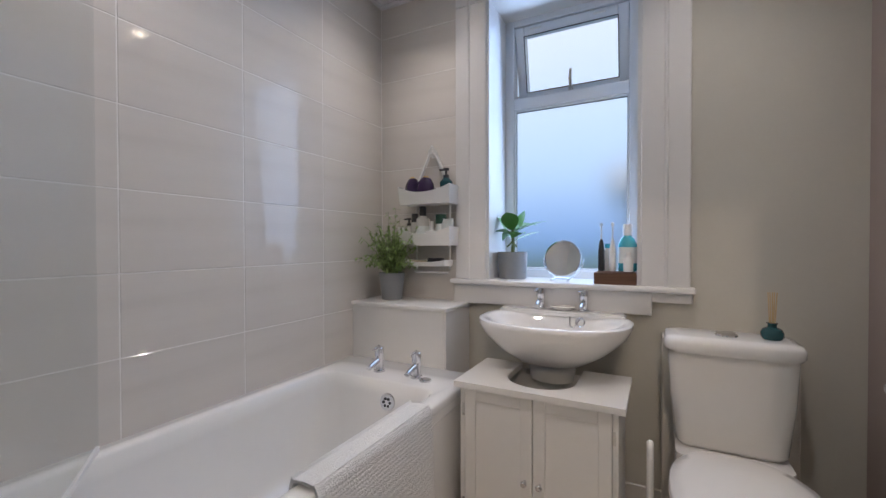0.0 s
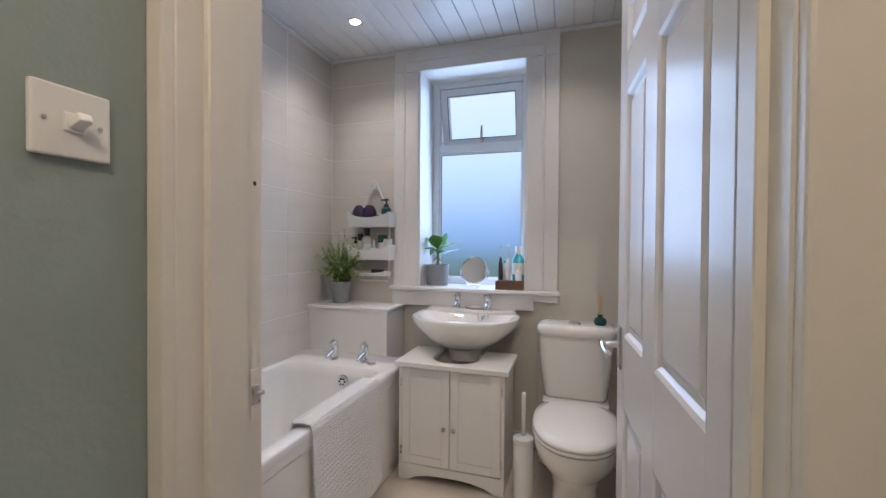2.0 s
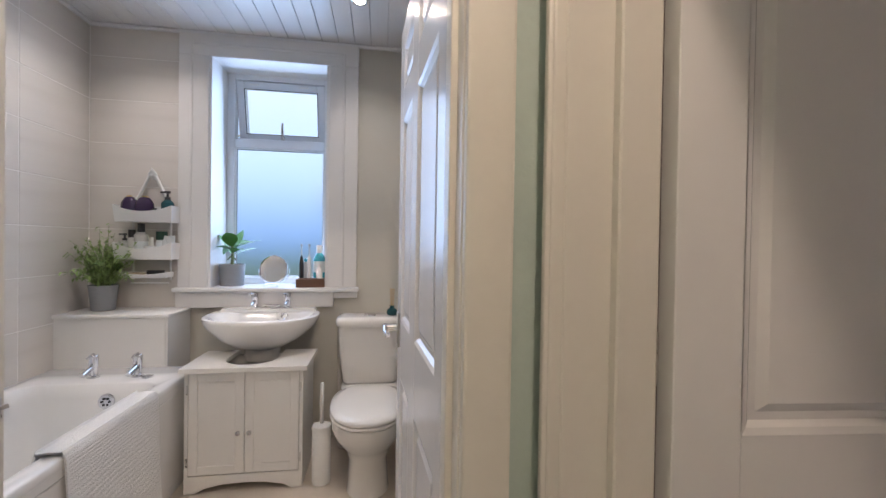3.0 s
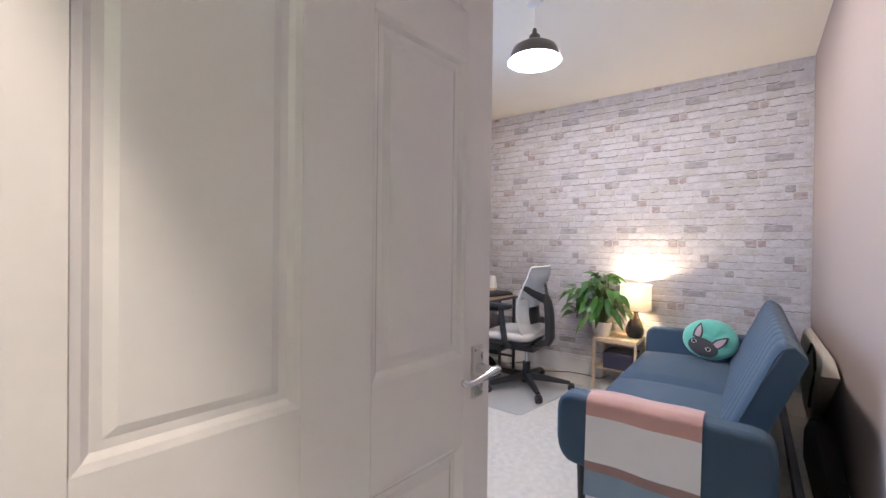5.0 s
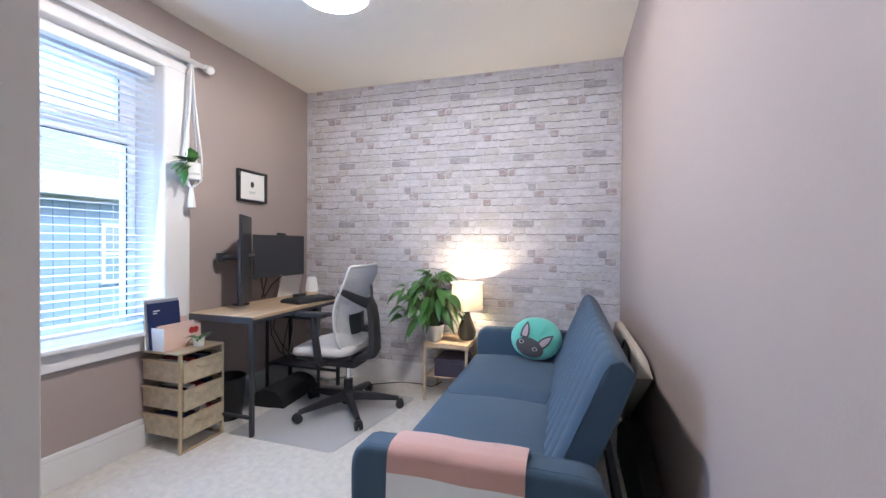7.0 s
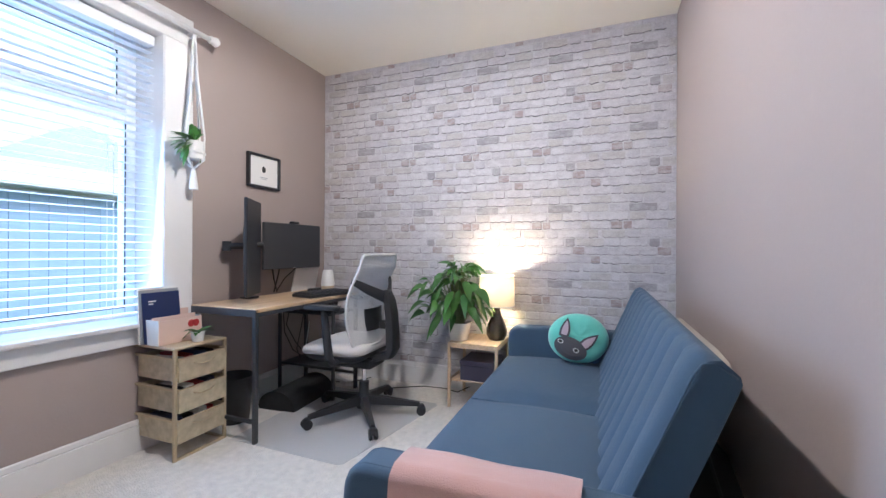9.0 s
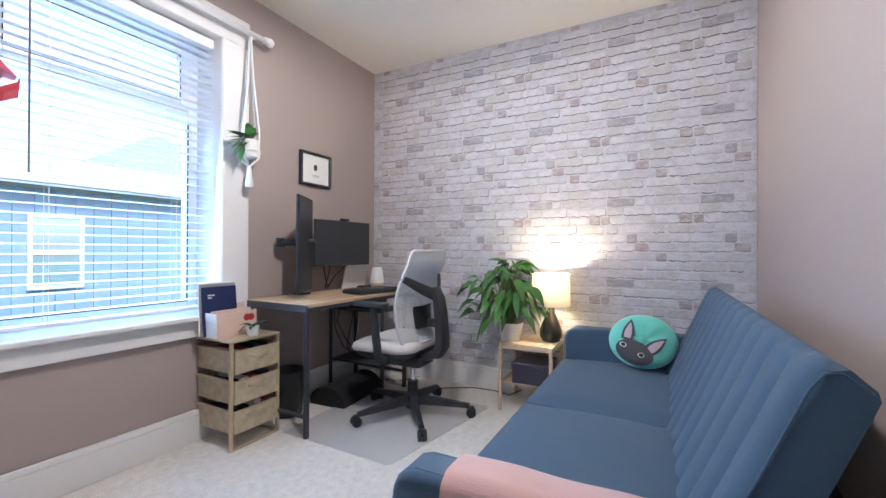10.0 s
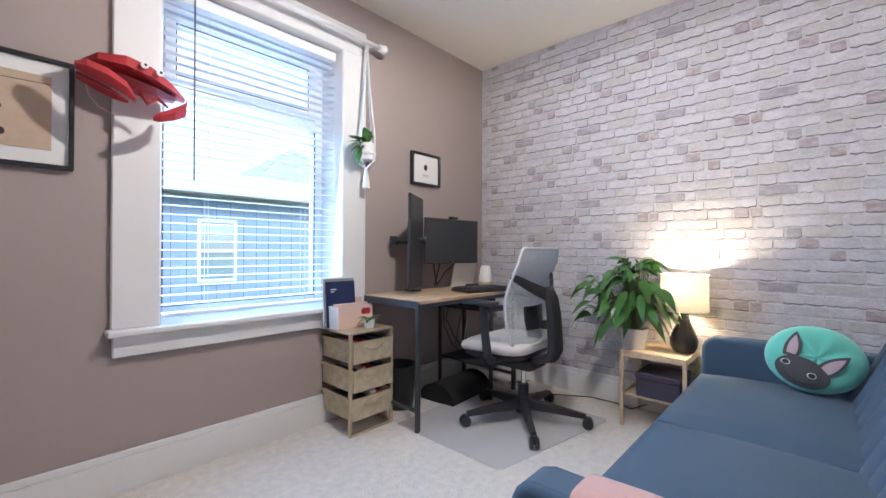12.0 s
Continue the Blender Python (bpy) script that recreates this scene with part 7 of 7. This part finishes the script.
for k in range(3):
    z0 = 0.085 + 0.157 * k
    out = 0.012 if k == 0 else 0.02
    dd = part("drawer", join(
        bx(-AX + 0.012, AX - 0.012, -AY - out, -AY - out + 0.004, z0, z0 + 0.118, 0.001), bx(-AX + 0.012, AX - 0.012, AY - 0.02, AY - 0.016, z0, z0 + 0.118, 0.001),
        bx(-AX + 0.008, -AX + 0.012, -AY - out, AY - 0.016, z0, z0 + 0.118, 0.001), bx(AX - 0.012, AX - 0.008, -AY - out, AY - 0.016, z0, z0 + 0.118, 0.001), bx(-AX + 0.01, AX - 0.01, -AY - out, AY - 0.016, z0, z0 + 0.004)), M["mesh_gold"], dr, "gold mesh drawer")
    part("drawer_rim", join(tube([(-AX + 0.01, -AY - out, z0 + 0.118), (AX - 0.01, -AY - out, z0 + 0.118)], 0.005, 6), tube([(-AX + 0.01, -AY - out, z0 + 0.118), (-AX + 0.01, AY - 0.018, z0 + 0.118)], 0.005, 6), tube([(AX - 0.01, -AY - out, z0 + 0.118), (AX - 0.01, AY - 0.018, z0 + 0.118)], 0.005, 6)), M["brass"], dd)
    part("pull", tube([(-0.06, -AY - out - 0.003, z0 + 0.085), (-0.02, -AY - out - 0.010, z0 + 0.072), (0.03, -AY - out - 0.010, z0 + 0.074), (0.065, -AY - out - 0.003, z0 + 0.090)], 0.003, 6), M["brass"], dd, smooth=True)
    for sx_ in (-1, 1):
        part("runner", bx(sx_ * AX - 0.005, sx_ * AX + 0.005, -AY, AY, z0 + 0.112, z0 + 0.122), M["brass"], dr)
    rk = random.Random(k + 30)
    for j in range(4):
        x = -0.09 + 0.06 * j
        t = solo("folded_paper", moved(bx(-0.025, 0.025, -0.10, 0.10, 0, 0.10 + 0.018 * rk.random(), 0.004), pose(3.20 + x, 1.47, z0 + 0.006, rk.uniform(-2, 2), rk.uniform(-5, 5), rk.uniform(-4, 4))), [M["navy"], M["fabric_shade_black"], M["paper"], M["red_dark"]][(k + j) % 4], "papers and small things in the mesh drawer", "papers")

og = thing("letter_rack", pose(3.17, 1.50, AH + 0.002, 0, 0, 0), "pale pink card letter rack with papers", "letter rack")
part("back_panel", bx(-0.12, 0.12, 0.05, 0.058, 0, 0.165, 0.001), M["card"], og)
part("front_panel", bx(-0.12, 0.12, -0.058, -0.05, 0, 0.125, 0.001), M["card"], og)
part("middle_panel", bx(-0.12, 0.12, -0.006, 0.0, 0, 0.14, 0.001), M["card"], og)
part("side_panel", join(bx(-0.124, -0.119, -0.058, 0.058, 0, 0.13, 0.001), bx(0.119, 0.124, -0.058, 0.058, 0, 0.06, 0.001), bx(-0.12, 0.12, -0.05, 0.05, 0, 0.004)), M["paper"], og)
part("heart", join(*[lathe([(0, 0), (0.020, 0), (0.020, 0.001), (0, 0.001)], 14, (x, 0, 0)) for x in (-0.014, 0.014)]), M["red"], og, "small red printed shape").matrix_basis = pose(0.07, -0.0585, 0.092, 90, 0, 0)
fd = thing("folder", pose(3.135, 1.53, AH + 0.006, -6, 0, 0), "navy folder standing in the letter rack", "folder")
part("cover", bx(-0.10, 0.10, -0.004, 0.004, 0, 0.265, 0.001), M["navy"], fd)
part("writing", join(bx(-0.07, -0.03, -0.0052, -0.0042, 0.215, 0.222), bx(-0.07, -0.045, -0.0052, -0.0042, 0.202, 0.208)), M["paper"], fd, "pale printed bars")
f2 = thing("folder", pose(3.13, 1.545, AH + 0.006, -4, 0, 0), "grey folder standing in the letter rack", "folder")
part("cover", bx(-0.105, 0.105, -0.003, 0.003, 0, 0.28, 0.001), M["pot_grey"], f2)
f3 = thing("folder", pose(3.12, 1.552, AH + 0.006, -3, 0, 0), "white papers standing in the letter rack", "papers")
part("sheet", bx(-0.10, 0.10, -0.002, 0.002, 0, 0.29, 0.001), M["paper"], f3)
spt = pot("small_plant", (3.215, 1.375, AH + 0.002), 0.026, 0.034, 0.055, M["pot_white"], "tiny green plant in a white pot on the drawer unit")
r6 = random.Random(6)
grow("leaf", [leaf_blade((0, 0, 0.05), (0.085 * math.cos(k * 2.1) * (0.5 + r6.random()), 0.05 * math.sin(k * 2.1), 0.05 + 0.055 * r6.random()), 0.014, 0.03) for k in range(12)], M["leaf"], spt)
part("stem", tube([(0, 0, 0.04), (-0.05, -0.01, 0.07), (-0.10, -0.02, 0.035)], 0.002, 5), M["stem"], spt)

# loose cables on the floor behind the desk
for k, (pts, col) in enumerate((
    ([(4.30, 0.98, 0.01), (4.45, 0.80, 0.008), (4.56, 0.62, 0.008), (4.57, 0.45, 0.008), (4.52, 0.33, 0.012), (4.56, 0.25, 0.05)], "cable"),
    ([(4.22, 1.50, 0.60), (4.18, 1.54, 0.30), (4.26, 1.50, 0.08), (4.34, 1.38, 0.02), (4.42, 1.20, 0.01), (4.56, 1.10, 0.02)], "cable"),
    ([(4.28, 1.50, 0.50), (4.30, 1.56, 0.25), (4.36, 1.40, 0.06), (4.30, 1.22, 0.02), (4.40, 1.05, 0.01)], "plastic_white"),
    ([(4.05, 1.56, 0.70), (4.08, 1.57, 0.45), (4.14, 1.54, 0.30), (4.20, 1.52, 0.25)], "cable"),
    ([(4.15, 1.56, 0.70), (4.10, 1.57, 0.50), (4.18, 1.55, 0.35), (4.24, 1.50, 0.24)], "cable"))):
    solo("cable", tube(pts, 0.004, 6), M[col], "loose power cable behind the desk", "cable", smooth=True)
for k, (x, y, w, h) in enumerate(((4.20, 1.33, 0.10, 0.05), (4.24, 1.42, 0.08, 0.07))):
    solo("charger", bx(x - w / 2, x + w / 2, y - 0.04, y + 0.04, 0.2305, 0.2305 + h, 0.006), M["plastic_black"], "black power block on the desk shelf", "charger")
for k, (x, h) in enumerate(((4.15, 0.05), (4.26, 0.08))):
    solo("charger", bx(x - 0.05, x + 0.05, 1.25, 1.45, 0.6155, 0.6155 + h, 0.006), M["plastic_black"], "black device on the upper desk shelf", "device")
ext = thing("power_strip", pose(4.42, 1.32, 0, 0, 0, 70), "white power strip on the carpet", "power strip")
part("body", bx(-0.14, 0.14, -0.025, 0.025, 0, 0.035, 0.006, 2), M["plastic_white"], ext)

struct("backdrop", bx(-110, 110, 58, 58.2, -2, 70), M["sky"], "plain bright overcast sky beyond the houses", "sky")
# ---- outside: neighbouring outbuilding, roofs ----
nb_ = thing("outbuilding", (4.2, 6.2, -0.32), "low blue-grey boarded outbuilding with a pale window", "building")
for k in range(46):
    x = -4.6 + k * 0.2
    part("board", bx(x, x + 0.194, 0.0, 0.03, 0, 2.12, 0.004), M["cladding"], nb_)
part("wall", bx(-4.6, 4.6, 0.03, 3.0, 0, 2.16), M["render"], nb_)
part("fascia", bx(-4.8, 4.8, -0.25, 3.2, 2.16, 2.48, 0.01), M["paint_white"], nb_, "white fascia")
for x, w in ((-0.20, 0.28), (1.9, 0.3)):
    wf = part("window", frame_ring(x - w, x + w, 0.85, 1.80, 0.05, -0.05, 0.0, 0.004), M["upvc"], nb_, "pale upvc window")
    part("window_pane", join(bx(x - w + 0.05, x + w - 0.05, -0.03, -0.02, 0.9, 1.75)), M["pane_far"], wf, "pane with a pale sky reflection in its colour")
    part("glazing_bar", bx(x - w + 0.05, x + w - 0.05, -0.045, -0.005, 1.30, 1.35), M["upvc"], wf)
hs = thing("house", (10.85, 17.0, -0.32), "far bungalow with a grey hipped roof", "house")
part("wall", bx(-3.6, 3.6, -3, 5, 0, 2.9), M["render"], hs)
part("roof", loft([[(-4.1, -3.5, 2.9), (4.1, -3.5, 2.9), (4.1, 5.5, 2.9), (-4.1, 5.5, 2.9)], [(-0.15, 0.0, 5.85), (0.15, 0.0, 5.85), (0.15, 1.4, 5.85), (-0.15, 1.4, 5.85)]]), M["slate"], hs, "grey tiled hipped roof")

lay_tiles()
lay_bricks()
